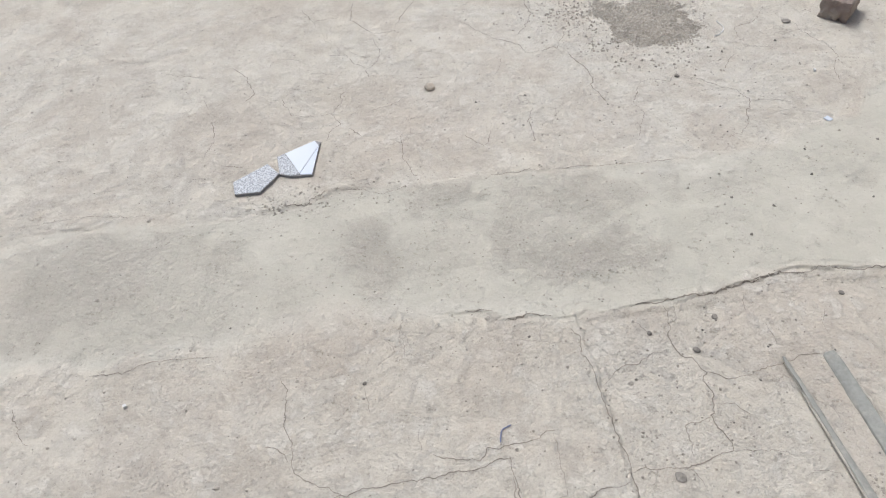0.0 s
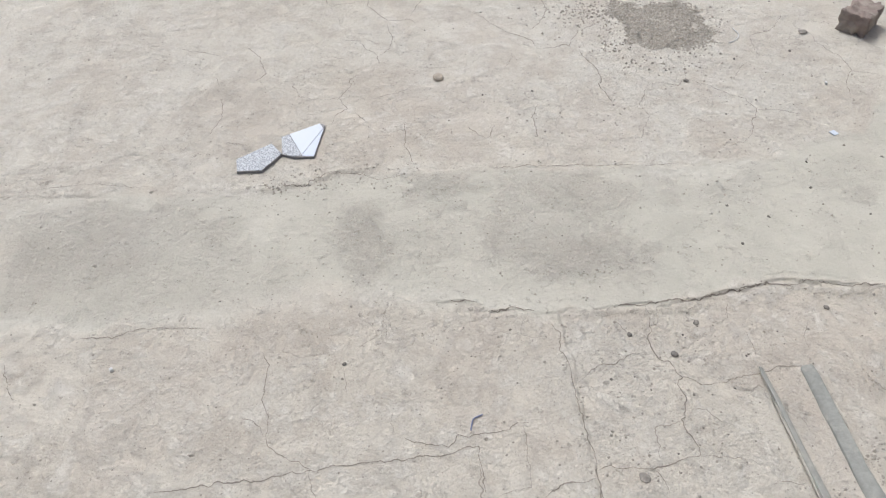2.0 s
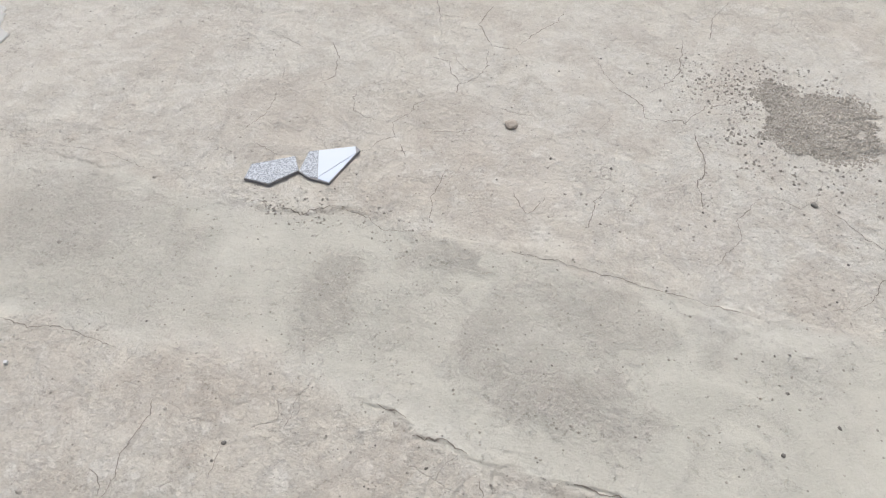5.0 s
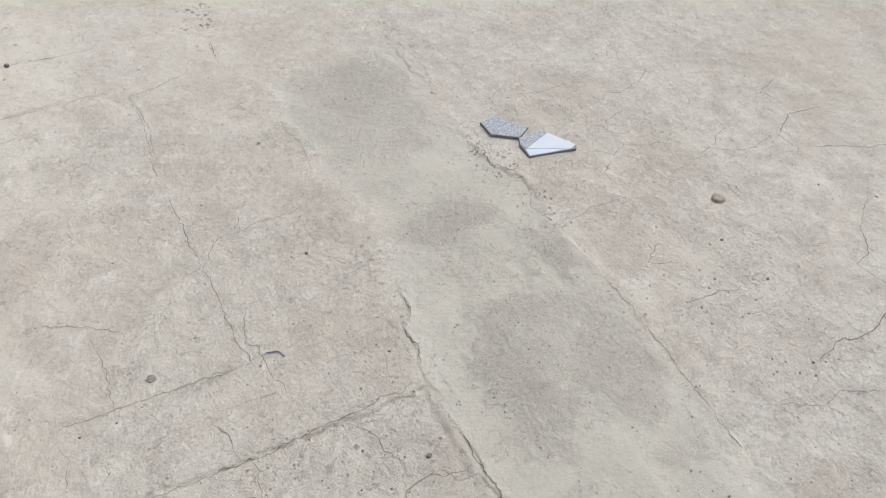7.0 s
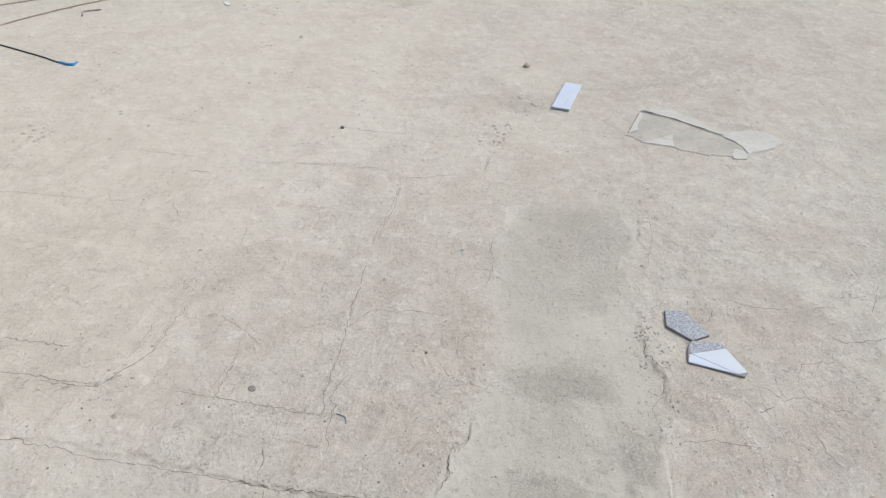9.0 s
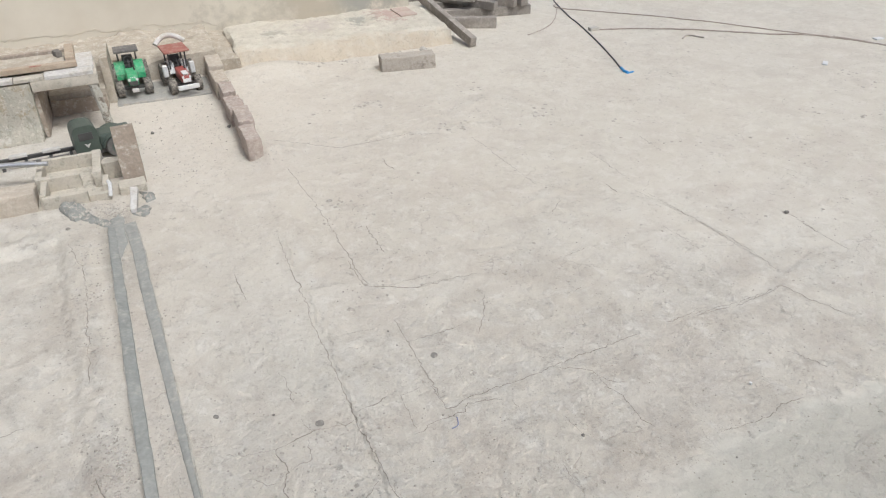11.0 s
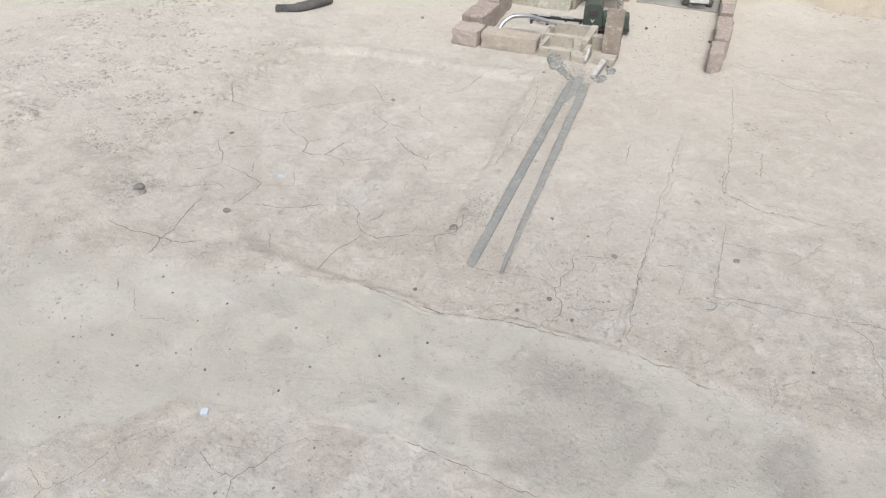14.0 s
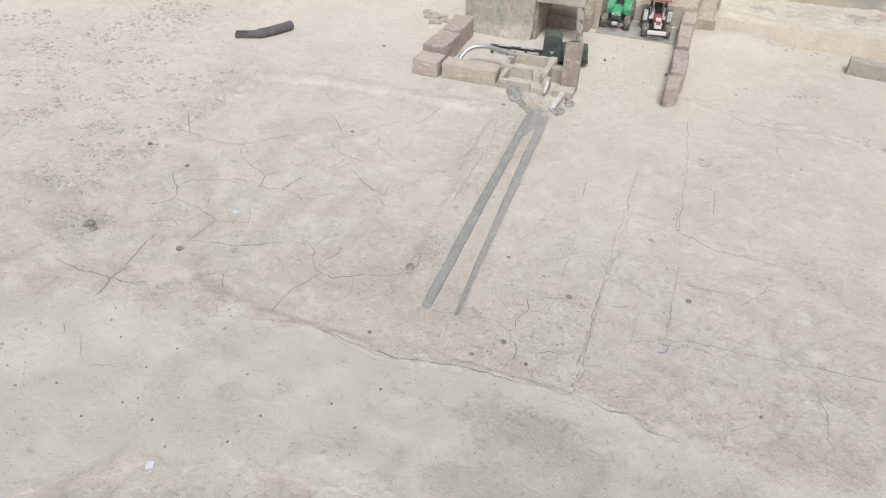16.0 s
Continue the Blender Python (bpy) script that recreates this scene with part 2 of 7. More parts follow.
def chipped_plinth():
    """Cream cement with ochre earth showing along the broken front, pink and dark smears near the wall."""
    n = Nodes("chipped_plinth")
    big, fine = n.noise(9, 8, 0.7, None, 0.3), n.noise(110, 6, 0.7)
    col = n.mix(n.ramp(big, 0.36, 0.62), (0.5, 0.462, 0.388), (0.61, 0.572, 0.49))
    split = n.t.nodes.new("ShaderNodeSeparateXYZ")
    n.link(n.co, split.inputs[0])
    front = n.math("ADD", split.outputs[1], n.ramp(n.noise(14, 8, 0.7), 0.3, 0.7, -0.05, 0.05))
    col = n.mix(n.ramp(front, 2.44, 2.5, 0.75, 0.0), col, (0.5, 0.425, 0.325))
    for at, size, tone, most in (((1.12, 2.78, 0.08), 0.14, (0.42, 0.3, 0.265), 0.8), ((0.95, 2.74, 0.08), 0.09, (0.3, 0.295, 0.26), 0.8), ((0.72, 2.72, 0.08), 0.13, (0.47, 0.42, 0.385), 0.7), ((0.5, 2.66, 0.08), 0.07, (0.3, 0.28, 0.24), 0.6)):
        d = n.t.nodes.new("ShaderNodeVectorMath")
        d.operation = "DISTANCE"
        n.link(n.co, d.inputs[0])
        d.inputs[1].default_value = at
        away = n.math("ADD", d.outputs["Value"], n.ramp(n.noise(30, 8, 0.7), 0.3, 0.7, -0.9 * size, 0.9 * size))
        col = n.mix(n.ramp(away, 0.35 * size, 0.9 * size, most, 0.0), col, tone)
    col = n.mix(n.ramp(n.noise(38, 8, 0.72, None, 0.3), 0.56, 0.62, 0.0, 0.45), col, (0.36, 0.318, 0.258))
    col = n.mix(n.ramp(fine, 0.36, 0.46, 0.3, 0.0), col, (0.3, 0.265, 0.215))
    return n.finish(col, 0.93, 0.0, n.math("ADD", n.noise(32, 8, 0.72), n.math("MULTIPLY", fine, 0.5)), 0.9, 0.006, 0.2)


PLINTH = chipped_plinth()
BLOCK = surface("grey_concrete_block", (0.39, 0.352, 0.303), (0.47, 0.43, 0.375), (0.29, 0.255, 0.218), 13, 150, 0.92, 0, 0.8, (0.54, 0.64))
TIMBER = surface("weathered_timber", (0.25, 0.222, 0.192), (0.35, 0.317, 0.278), (0.44, 0.404, 0.354), 12, 110, 0.85, 0, 0.6)
DARK_TIMBER = surface("dark_timber", (0.19, 0.17, 0.148), (0.29, 0.263, 0.232), (0.4, 0.37, 0.33), 14, 110, 0.85, 0, 0.6)
PALE_WOOD = surface("pale_wood", (0.4, 0.315, 0.23), (0.48, 0.4, 0.31), (0.36, 0.22, 0.17), 16, 150, 0.8, 0, 0.3, (0.6, 0.72))
BOARD = surface("brown_board", (0.31, 0.256, 0.207), (0.39, 0.33, 0.27), (0.5, 0.45, 0.385), 26, 110, 0.88, 0, 0.8, (0.54, 0.64), grain=0.4)
BARK = surface("peeling_bark", (0.42, 0.4, 0.34), (0.52, 0.5, 0.44), (0.2, 0.17, 0.135), 30, 170, 0.85, 0, 0.8, (0.5, 0.58))
STONE = surface("grey_stone", (0.2, 0.185, 0.165), (0.3, 0.28, 0.25), (0.42, 0.385, 0.335), 60, 260, 0.9, 0, 0.6)
DARK_STONE = surface("dark_stone", (0.16, 0.148, 0.132), (0.25, 0.232, 0.21), None, 60, 260, 0.85, 0, 0.5)
PALE_STONE = surface("pale_stone", (0.45, 0.42, 0.37), (0.55, 0.52, 0.47), None, 60, 260, 0.9, 0, 0.5)
GRIT = surface("grey_grit", (0.34, 0.31, 0.268), (0.5, 0.464, 0.408), None, 90, 300, 0.95, 0, 0.6)


def coarse_sand():
    n = Nodes("coarse_sand")
    grey = n.t.nodes.new("ShaderNodeNewGeometry").outputs["Random Per Island"]
    col = n.mix(grey, (0.3, 0.271, 0.23), (0.5, 0.464, 0.404))
    col = n.mix(n.ramp(n.noise(30, 4), 0.4, 0.65, 0.0, 0.5), col, (0.46, 0.425, 0.368))
    return n.finish(col, 0.95, 0.0, n.noise(330, 3), 0.6, 0.002, 0.2)


SAND = coarse_sand()
WHITE = surface("white_ceramic", (0.55, 0.6, 0.67), (0.6, 0.645, 0.7), None, 8, 60, 0.4, 0, 0.05, specular=0.4, grain=0.05)
SHEET = surface("bluish_white_glaze", (0.54, 0.6, 0.72), (0.59, 0.645, 0.74), None, 8, 60, 0.4, 0, 0.05, specular=0.4, grain=0.05)
TILE_BODY = surface("dark_tile_edge", (0.24, 0.235, 0.24), (0.33, 0.325, 0.33), None, 60, 200, 0.8)
TILE_PIECE = surface("pale_roof_tile", (0.55, 0.53, 0.5), (0.63, 0.61, 0.58), (0.48, 0.44, 0.38), 14, 90, 0.7, 0, 0.25)
CHROME = surface("silver_pipe", (0.62, 0.63, 0.64), (0.7, 0.71, 0.72), None, 40, 200, 0.28, 0.9, 0.05, specular=0.5)
RUBBER = surface("dark_grey_rubber", (0.1, 0.098, 0.094), (0.15, 0.145, 0.137), (0.2, 0.185, 0.165), 30, 150, 0.75, 0, 0.25, (0.55, 0.75))
TYRE = surface("dusty_tyre", (0.09, 0.084, 0.076), (0.15, 0.139, 0.124), (0.33, 0.3, 0.255), 60, 260, 0.85, 0, 0.3, (0.44, 0.6))
GREEN = surface("green_plastic", (0.03, 0.33, 0.13), (0.06, 0.4, 0.18), (0.26, 0.42, 0.28), 45, 220, 0.5, 0, 0.08, (0.46, 0.72), 0.5)
RED = surface("red_plastic", (0.31, 0.07, 0.06), (0.38, 0.1, 0.085), (0.43, 0.26, 0.22), 35, 200, 0.45, 0, 0.08, (0.58, 0.8), 0.5)
RED_DUST = surface("faded_red_plastic", (0.3, 0.11, 0.085), (0.36, 0.155, 0.125), (0.42, 0.27, 0.225), 25, 200, 0.7, 0, 0.1)
WHITE_PLASTIC = surface("white_plastic", (0.66, 0.66, 0.65), (0.73, 0.73, 0.72), (0.58, 0.55, 0.5), 30, 200, 0.5, 0, 0.08, (0.55, 0.75), 0.5)
BLACK = surface("black_plastic", (0.045, 0.045, 0.045), (0.075, 0.074, 0.072), (0.18, 0.15, 0.135), 30, 200, 0.5, 0, 0.1, (0.6, 0.8), 0.5)
GREY_PLASTIC = surface("grey_canopy_plastic", (0.11, 0.105, 0.1), (0.15, 0.145, 0.14), (0.28, 0.26, 0.235), 30, 200, 0.65, 0, 0.1)
OLIVE = surface("dark_green_plastic", (0.06, 0.08, 0.066), (0.08, 0.103, 0.085), (0.13, 0.14, 0.115), 30, 200, 0.5, 0, 0.1, (0.58, 0.8), 0.5)
SLATE = surface("slate_grey_pipe", (0.1, 0.125, 0.155), (0.13, 0.157, 0.19), (0.17, 0.185, 0.2), 12, 120, 0.5, 0, 0.1, (0.58, 0.8), 0.5)
BLUE = surface("blue_plastic", (0.17, 0.2, 0.34), (0.23, 0.26, 0.4), None, 50, 200, 0.5)
SKY_BLUE = surface("bright_blue_tape", (0.05, 0.27, 0.6), (0.08, 0.33, 0.65), None, 50, 200, 0.5)
PALE_BLUE = surface("pale_blue_wrap", (0.5, 0.62, 0.7), (0.62, 0.72, 0.78), None, 40, 200, 0.5)
CABLE = surface("black_cable", (0.03, 0.03, 0.04), (0.05, 0.05, 0.065), None, 60, 200, 0.6)
HOSE = surface("brown_hose", (0.3, 0.245, 0.205), (0.38, 0.325, 0.28), (0.5, 0.455, 0.4), 8, 150, 0.75)
PINK = surface("dusty_pink_tile", (0.46, 0.36, 0.31), (0.52, 0.42, 0.36), (0.55, 0.48, 0.4), 12, 90, 0.9)
GREY_BED = surface("smeared_grey_bed", (0.39, 0.375, 0.33), (0.5, 0.47, 0.415), (0.4, 0.345, 0.31), 11, 80, 0.9, 0, 0.4, (0.54, 0.64), grain=0.15)
SPILL = surface("spilt_plaster", (0.5, 0.49, 0.455), (0.57, 0.557, 0.52), (0.45, 0.425, 0.38), 12, 80, 0.9, 0, 0.4, (0.55, 0.7), grain=0.12)
SLAB = surface("grey_floor_tile", (0.33, 0.325, 0.3), (0.4, 0.39, 0.36), (0.5, 0.455, 0.385), 10, 110, 0.7, 0, 0.2)


def speckled_granite():
    n = Nodes("speckled_granite")
    a, b = n.voronoi(260), n.noise(240, 3)
    col = n.mix(n.ramp(b, 0.4, 0.58), (0.22, 0.235, 0.26), (0.46, 0.49, 0.535))
    col = n.mix(n.ramp(a, 0.22, 0.36, 1.0, 0.0), col, (0.13, 0.138, 0.155))
    return n.finish(col, 0.45, 0.0, b, 0.15, 0.001, 0.5)


GRANITE = speckled_granite()

# ---- shape helpers ----
rng = random.Random(11)
TABLE = np.random.RandomState(5).rand(256, 256)


def vnoise(x, y, size, seed=0):
    """Smooth value noise from -1 to 1 with cells of that size in metres."""
    u, v = np.asarray(x) / size + 17.3 * seed, np.asarray(y) / size + 9.7 * seed
    i, j = np.floor(u).astype(int), np.floor(v).astype(int)
    f, g = u - i, v - j
    f, g = f * f * (3 - 2 * f), g * g * (3 - 2 * g)
    i0, j0, i1, j1 = i % 256, j % 256, (i + 1) % 256, (j + 1) % 256
    a = TABLE[i0, j0] * (1 - f) + TABLE[i1, j0] * f
    b = TABLE[i0, j1] * (1 - f) + TABLE[i1, j1] * f
    return 2 * (a * (1 - g) + b * g) - 1


def step(v, lo, hi):
    s = np.clip((v - lo) / (hi - lo), 0, 1)
    return s * s * (3 - 2 * s)


def part(name, bm, material, parent=None, label="", smooth=False):
    me = bpy.data.meshes.new(name)
    bm.normal_update()
    bm.to_mesh(me)
    bm.free()
    if smooth:
        me.polygons.foreach_set("use_smooth", [True] * len(me.polygons))
        me.set_sharp_from_angle(angle=radians(38))
    me.materials.append(material)
    ob = new(name, me)
    ob.parent = parent
    return tagged(ob, label)


def thing(name, m, label, category, group="", kind=""):
    ob = new(name)
    ob.matrix_world = m
    return tagged(ob, label, category, group, kind)


def box(bm, x0, x1, y0, y1, z0, z1, bevel=0.002, m=None, segments=2):
    made = bmesh.ops.create_cube(bm, size=1)["verts"]
    mid, size = ((x0 + x1) / 2, (y0 + y1) / 2, (z0 + z1) / 2), (x1 - x0, y1 - y0, z1 - z0)
    move = Matrix.Translation(mid) @ Matrix.Diagonal((*size, 1))
    bmesh.ops.transform(bm, matrix=(m @ move) if m else move, verts=made)
    if bevel:
        edges = {e for v in made for e in v.link_edges}
        bmesh.ops.bevel(bm, geom=list(edges), offset=bevel, segments=segments, affect="EDGES", profile=0.6)
    return bm


def rough_box(size, cuts=5, wear=0.005, noise_size=0.05, seed=0.0, round_off=0.12):
    """A worn block on z = 0: edges rounded, faces uneven, corners knocked off."""
    bm = bmesh.new()
    bmesh.ops.create_cube(bm, size=2)
    bmesh.ops.subdivide_edges(bm, edges=bm.edges[:], cuts=cuts, use_grid_fill=True)
    sx, sy, sz = (s / 2 for s in size)
    least = min(sx, sy, sz)
    for v in bm.verts:
        c = v.co.copy()
        p = Vector((c.x * sx, c.y * sy, c.z * sz))
        near = sorted((sx - abs(p.x), sy - abs(p.y), sz - abs(p.z)))
        if near[1] < round_off * least:
            p *= 1 - 0.5 * round_off * least * (1 - near[1] / (round_off * least)) / p.length
        q = Vector((p.x / noise_size + seed, p.y / noise_size + 3 * seed, p.z / noise_size))
        k = noise.noise(q) * 0.7 + noise.noise(q * 2.7) * 0.4
        corner = max(0.0, noise.noise(q * 0.8 + Vector((7, 3, 1))) - 0.1) if near[1] < 0.5 * least else 0
        p -= p.normalized() * (wear * 1.6 * corner)
        p += c.normalized() * (wear * k)
        v.co = p + Vector((0, 0, sz))
    for v in bm.verts:
        if v.co.z < 0.004:
            v.co.z = 0.0
    return bm


def tube(bm, pts, radius, sides=10, cap=True):
    """A tube along pts; radius may be one number or one a point."""
    rings = []
    pts = [Vector(p) for p in pts]
    radii = radius if isinstance(radius, (list, tuple)) else [radius] * len(pts)
    for i, p in enumerate(pts):
        d = (pts[min(i + 1, len(pts) - 1)] - pts[max(i - 1, 0)]).normalized()
        side = d.cross(Vector((0, 0, 1)))
        side = side.normalized() if side.length > 1e-3 else Vector((1, 0, 0))
        up = side.cross(d).normalized()
        rings.append([bm.verts.new(p + radii[i] * (math.cos(a) * side + math.sin(a) * up)) for a in (2 * math.pi * k / sides for k in range(sides))])
    for a, b in zip(rings, rings[1:]):
        for k in range(sides):
            bm.faces.new((a[k], a[(k + 1) % sides], b[(k + 1) % sides], b[k]))
    if cap:
        bm.faces.new(rings[0][::-1])
        bm.faces.new(rings[-1])
    return bm


def spline(pts, n=8):
    """Points on a smooth curve through pts."""
    p = [Vector(q) for q in pts]
    p = [2 * p[0] - p[1], *p, 2 * p[-1] - p[-2]]
    out = []
    for a, b, c, d in zip(p, p[1:], p[2:], p[3:]):
        for k in range(n):
            t = k / n
            out.append(0.5 * (2 * b + (c - a) * t + (2 * a - 5 * b + 4 * c - d) * t * t + (3 * b - a - 3 * c + d) * t ** 3))
    return [*out, p[-2]]


def lathe(bm, profile, sides=20, m=None):
    """A body of revolution about x: pairs of place along x and radius."""
    rings = []
    for x, r in profile:
        rings.append([bm.verts.new(((m or Matrix()) @ Vector((x, r * math.cos(a), r * math.sin(a))))) for a in (2 * math.pi * k / sides for k in range(sides))])
    for a, b in zip(rings, rings[1:]):
        for k in range(sides):
            bm.faces.new((a[k], a[(k + 1) % sides], b[(k + 1) % sides], b[k]))
    bm.faces.new(rings[0][::-1])
    bm.faces.new(rings[-1])
    return bm


def slab_of(bm, outline, z0, z1, m=None):
    """An upright-sided slab with that outline (anticlockwise)."""
    m = m or Matrix()
    low = [bm.verts.new(m @ Vector((x, y, z0))) for x, y in outline]
    top = [bm.verts.new(m @ Vector((x, y, z1))) for x, y in outline]
    bm.faces.new(low[::-1])
    bm.faces.new(top)
    for k in range(len(low)):
        j = (k + 1) % len(low)
        bm.faces.new((low[k], low[j], top[j], top[k]))
    return bm


# ---- the ground ----
def between(x, xs, ys):
    return np.interp(x, xs, ys)


def strip_edges(x):
    """The two edges of the trowelled cement strip that crosses the yard."""
    near = between(x, (-1.5, -1.25, -1.0, -0.85, -0.65, -0.455, -0.381, -0.302, -0.224, -0.181, -0.112, -0.076, -0.021, 0.056, 0.1, 0.176, 0.241, 0.284, 0.326, 0.348, 0.403, 0.567, 0.718, 0.866, 1.0, 1.14, 1.27, 1.42),
                   (-0.34, -0.29, -0.24, -0.2, -0.167, -0.142, -0.144, -0.156, -0.156, -0.144, -0.134, -0.123, -0.118, -0.117, -0.113, -0.112, -0.111, -0.123, -0.114, -0.137, -0.146, -0.145, -0.15, -0.12, -0.11, -0.1, -0.127, -0.3))
    far = between(x, (-1.5, -1.0, -0.62, -0.434, -0.283, -0.143, 0.078, 0.289, 0.512, 0.64, 0.672, 0.718, 0.782, 0.896, 1.131, 1.283, 1.42),
                  (-1.3, -0.98, -0.66, -0.545, -0.55, -0.527, -0.54, -0.54, -0.538, -0.55, -0.535, -0.503, -0.497, -0.488, -0.514, -0.499, -0.522))
    return near, far


def blob(x, y, cx, cy, rx, ry, soft=0.35):
    d = np.hypot((x - cx) / rx, (y - cy) / ry) + 0.32 * vnoise(x, y, 0.09, 4) + 0.16 * vnoise(x, y, 0.03, 5)
    return 1 - step(d, 1 - soft, 1 + soft)


def patch(x, y, corners, soft=0.02, rag=0.03):
    """1 inside the outline with those corners, fading out at a ragged edge."""
    u = x + rag * (0.6 * vnoise(x, y, 0.05, 46) + 0.35 * vnoise(x, y, 0.02, 47) + 0.2 * vnoise(x, y, 0.009, 48))
    v = y + 0.7 * rag * (0.6 * vnoise(x, y, 0.05, 49) + 0.35 * vnoise(x, y, 0.02, 50) + 0.2 * vnoise(x, y, 0.009, 52))
    inside, gap = np.zeros(np.shape(x), bool), np.full(np.shape(x), 1e9)
    for (ax, ay), (bx, by) in zip(corners, (*corners[1:], corners[0])):
        k = np.clip(((u - ax) * (bx - ax) + (v - ay) * (by - ay)) / ((bx - ax) ** 2 + (by - ay) ** 2), 0, 1)
        gap = np.minimum(gap, np.hypot(u - ax - k * (bx - ax), v - ay - k * (by - ay)))
        if ay != by:
            inside ^= ((ay > v) != (by > v)) & (u < (bx - ax) * (v - ay) / (by - ay) + ax)
    return step(np.where(inside, gap, -gap), -soft, soft)


def ground_fields(x, y):
    """Height and the five maps of wear, some with light and shade painted in, at x, y."""
    ragged = 0.008 * vnoise(x, y, 0.05, 1) + 0.0045 * vnoise(x, y, 0.02, 2) + 0.003 * vnoise(x, y, 0.008, 15)
    near, far = strip_edges(x)
    ends = step(x, -1.0, -0.55) * (1 - step(x + 0.06 * vnoise(x, y, 0.1, 3), 1.28, 1.4))
    a, b = (near + ragged) - y, y - (far + ragged)
    inside = step(a, -0.0012, 0.0018) * step(b, -0.0015, 0.0025) * ends
    wide = step(x + 0.15 * vnoise(x, y, 0.2, 33), -1.5, -1.15) * (1 - step(x + 0.06 * vnoise(x, y, 0.1, 3), 1.28, 1.4))
    fuzz = 0.02 + 0.05 * step(-x, 0.5, 0.8) + 0.05 * step(x, 0.42, 0.55) * (1 - step(x, 0.85, 0.95))
    soft_in = step(a + 0.03 * vnoise(x, y, 0.06, 16), -0.6 * fuzz, 1.2 * fuzz) * step(b + (0.01 + 0.04 * step(-x, 0.3, 0.6)) * vnoise(x, y, 0.07, 17), -0.012, 0.03) * wide
    h = 0.0012 * vnoise(x, y, 0.9, 6) + 0.0008 * vnoise(x, y, 0.3, 7)
    rough = 0.0011 * vnoise(x, y, 0.07, 8) + 0.0008 * vnoise(x, y, 0.028, 9) + 0.0005 * vnoise(x, y, 0.013, 10)
    h = h + rough * (1 - 0.6 * soft_in)
    # the strip stands proud of the yard on the farm side and fades out
    lift = between(x, (-0.9, -0.6, -0.1, 0.06, 0.2, 0.27, 0.33, 0.41, 0.46, 0.84, 0.9, 1.2), (0.0, 0.003, 0.006, 0.003, 0.002, 0.0025, 0.005, 0.004, 0.0, 0.0, 0.0, 0.0))
    second = step(a - 0.006 - 0.01 * (1 + vnoise(x, y, 0.05, 19)), -0.001, 0.002)
    h = h + inside * lift * (0.85 + 0.5 * vnoise(x, y, 0.05, 20) + 0.25 * second * step(vnoise(x, y, 0.11, 34), 0.0, 0.4))
    broken = np.maximum(step(vnoise(x, 0 * y, 0.13, 35), -0.05, 0.45), step(x, 0.55, 0.62) * (1 - step(x, 0.78, 0.83)))
    broken = np.maximum(broken, 0.75 * (1 - step(x, 0.25, 0.42)) * step(vnoise(x, 0 * y, 0.05, 45), -0.8, 0.0))
    h = h + 0.003 * broken * (1 - step(b, -0.002, 0.0015)) * (1 - step(-b, 0.05, 0.3)) * ends
    # drive between the channel and the low step
    drive = step(0.19 + ragged - x, -0.0015, 0.003 + 0.004 * step(y, 0.2, 0.4)) * step(x, -0.12, -0.05) * step(y, -0.11, -0.09) * (1 - step(y, 0.9, 1.3))
    h = h - 0.0045 * drive * (1 - 0.35 * step(y, 0.22, 0.4))
    # sunken bed with a low ridge round it
    brow = between(x, (-1.45, -1.32, -1.18, -0.98, -0.4), (1.07, 1.147, 1.175, 1.192, 1.215))
    bed = step(x + 2 * ragged, -1.43, -1.395) * (1 - step(x + ragged + 0.09 * y, -0.33, -0.3)) * step(y, -0.14, -0.11 + 0.25 * step(-x, 0.6, 0.9)) * (1 - step(y + 2 * ragged, brow - 0.03, brow))
    h = h - bed * (0.006 + 0.007 * step(y, 0.2, 0.9) + 0.004 * step(-x, 0.9, 1.3))
    ridge = np.exp(-((x + 0.268 + 0.085 * y - ragged) / 0.026) ** 2) * step(y, 0.05, 0.15) * (1 - step(y, 1.2, 1.3))
    ridge = ridge + np.exp(-((x + 1.42 - ragged * 2) / 0.04) ** 2) * step(y, -0.2, 0.0) * (1 - step(y, 1.1, 1.25))
    ridge = ridge + 0.6 * np.exp(-((y - brow - 0.02 - 2 * ragged) / 0.03) ** 2) * step(x, -1.45, -1.35) * (1 - step(x, -0.45, -0.35))
    lump = (0.006 + 0.004 * vnoise(x, y, 0.06, 11) + 0.003 * vnoise(x, y, 0.031, 18) + 0.0025 * vnoise(x, y, 0.017, 42)) * (0.5 + 0.5 * step(-x, 0.32, 0.42))
    h = h + ridge * lump
    # old ridge that runs off from the end of the brick row
    line = np.exp(-((y - (1.53 + 0.06 * np.cos(2.2 * x) + 3 * ragged)) / 0.018) ** 2) * step(x, 0.24, 0.3) * (1 - step(x, 1.0, 1.3))
    h = h + line * (0.005 + 0.005 * vnoise(x, y, 0.05, 38))
    h = h + 0.022 * np.exp(-(((x - 0.25) / 0.035) ** 2 + ((y - 1.53) / 0.09) ** 2))
    h = h + 0.017 * np.exp(-(((x + 0.37) / 0.1) ** 2 + ((y - 1.375) / 0.032) ** 2)) * (1 + 0.4 * vnoise(x, y, 0.02, 73))
    # trodden earth that rises to the foot of the wall
    bank = step(x, -2.1, -1.15) * (1 - step(x, 0.12, 0.26)) * step(y, 2.35, 2.82)
    h = h + bank * 0.085 + 0.04 * np.exp(-(((x - 0.42) / 0.17) ** 2 + ((y - 2.38) / 0.12) ** 2))
    # rough trampled soil at the far side of the bed
    wild = step(-x, 1.45, 1.9) * step(y, -0.6, 0.2) * (1 - 0.8 * step(-x, 2.5, 2.8))
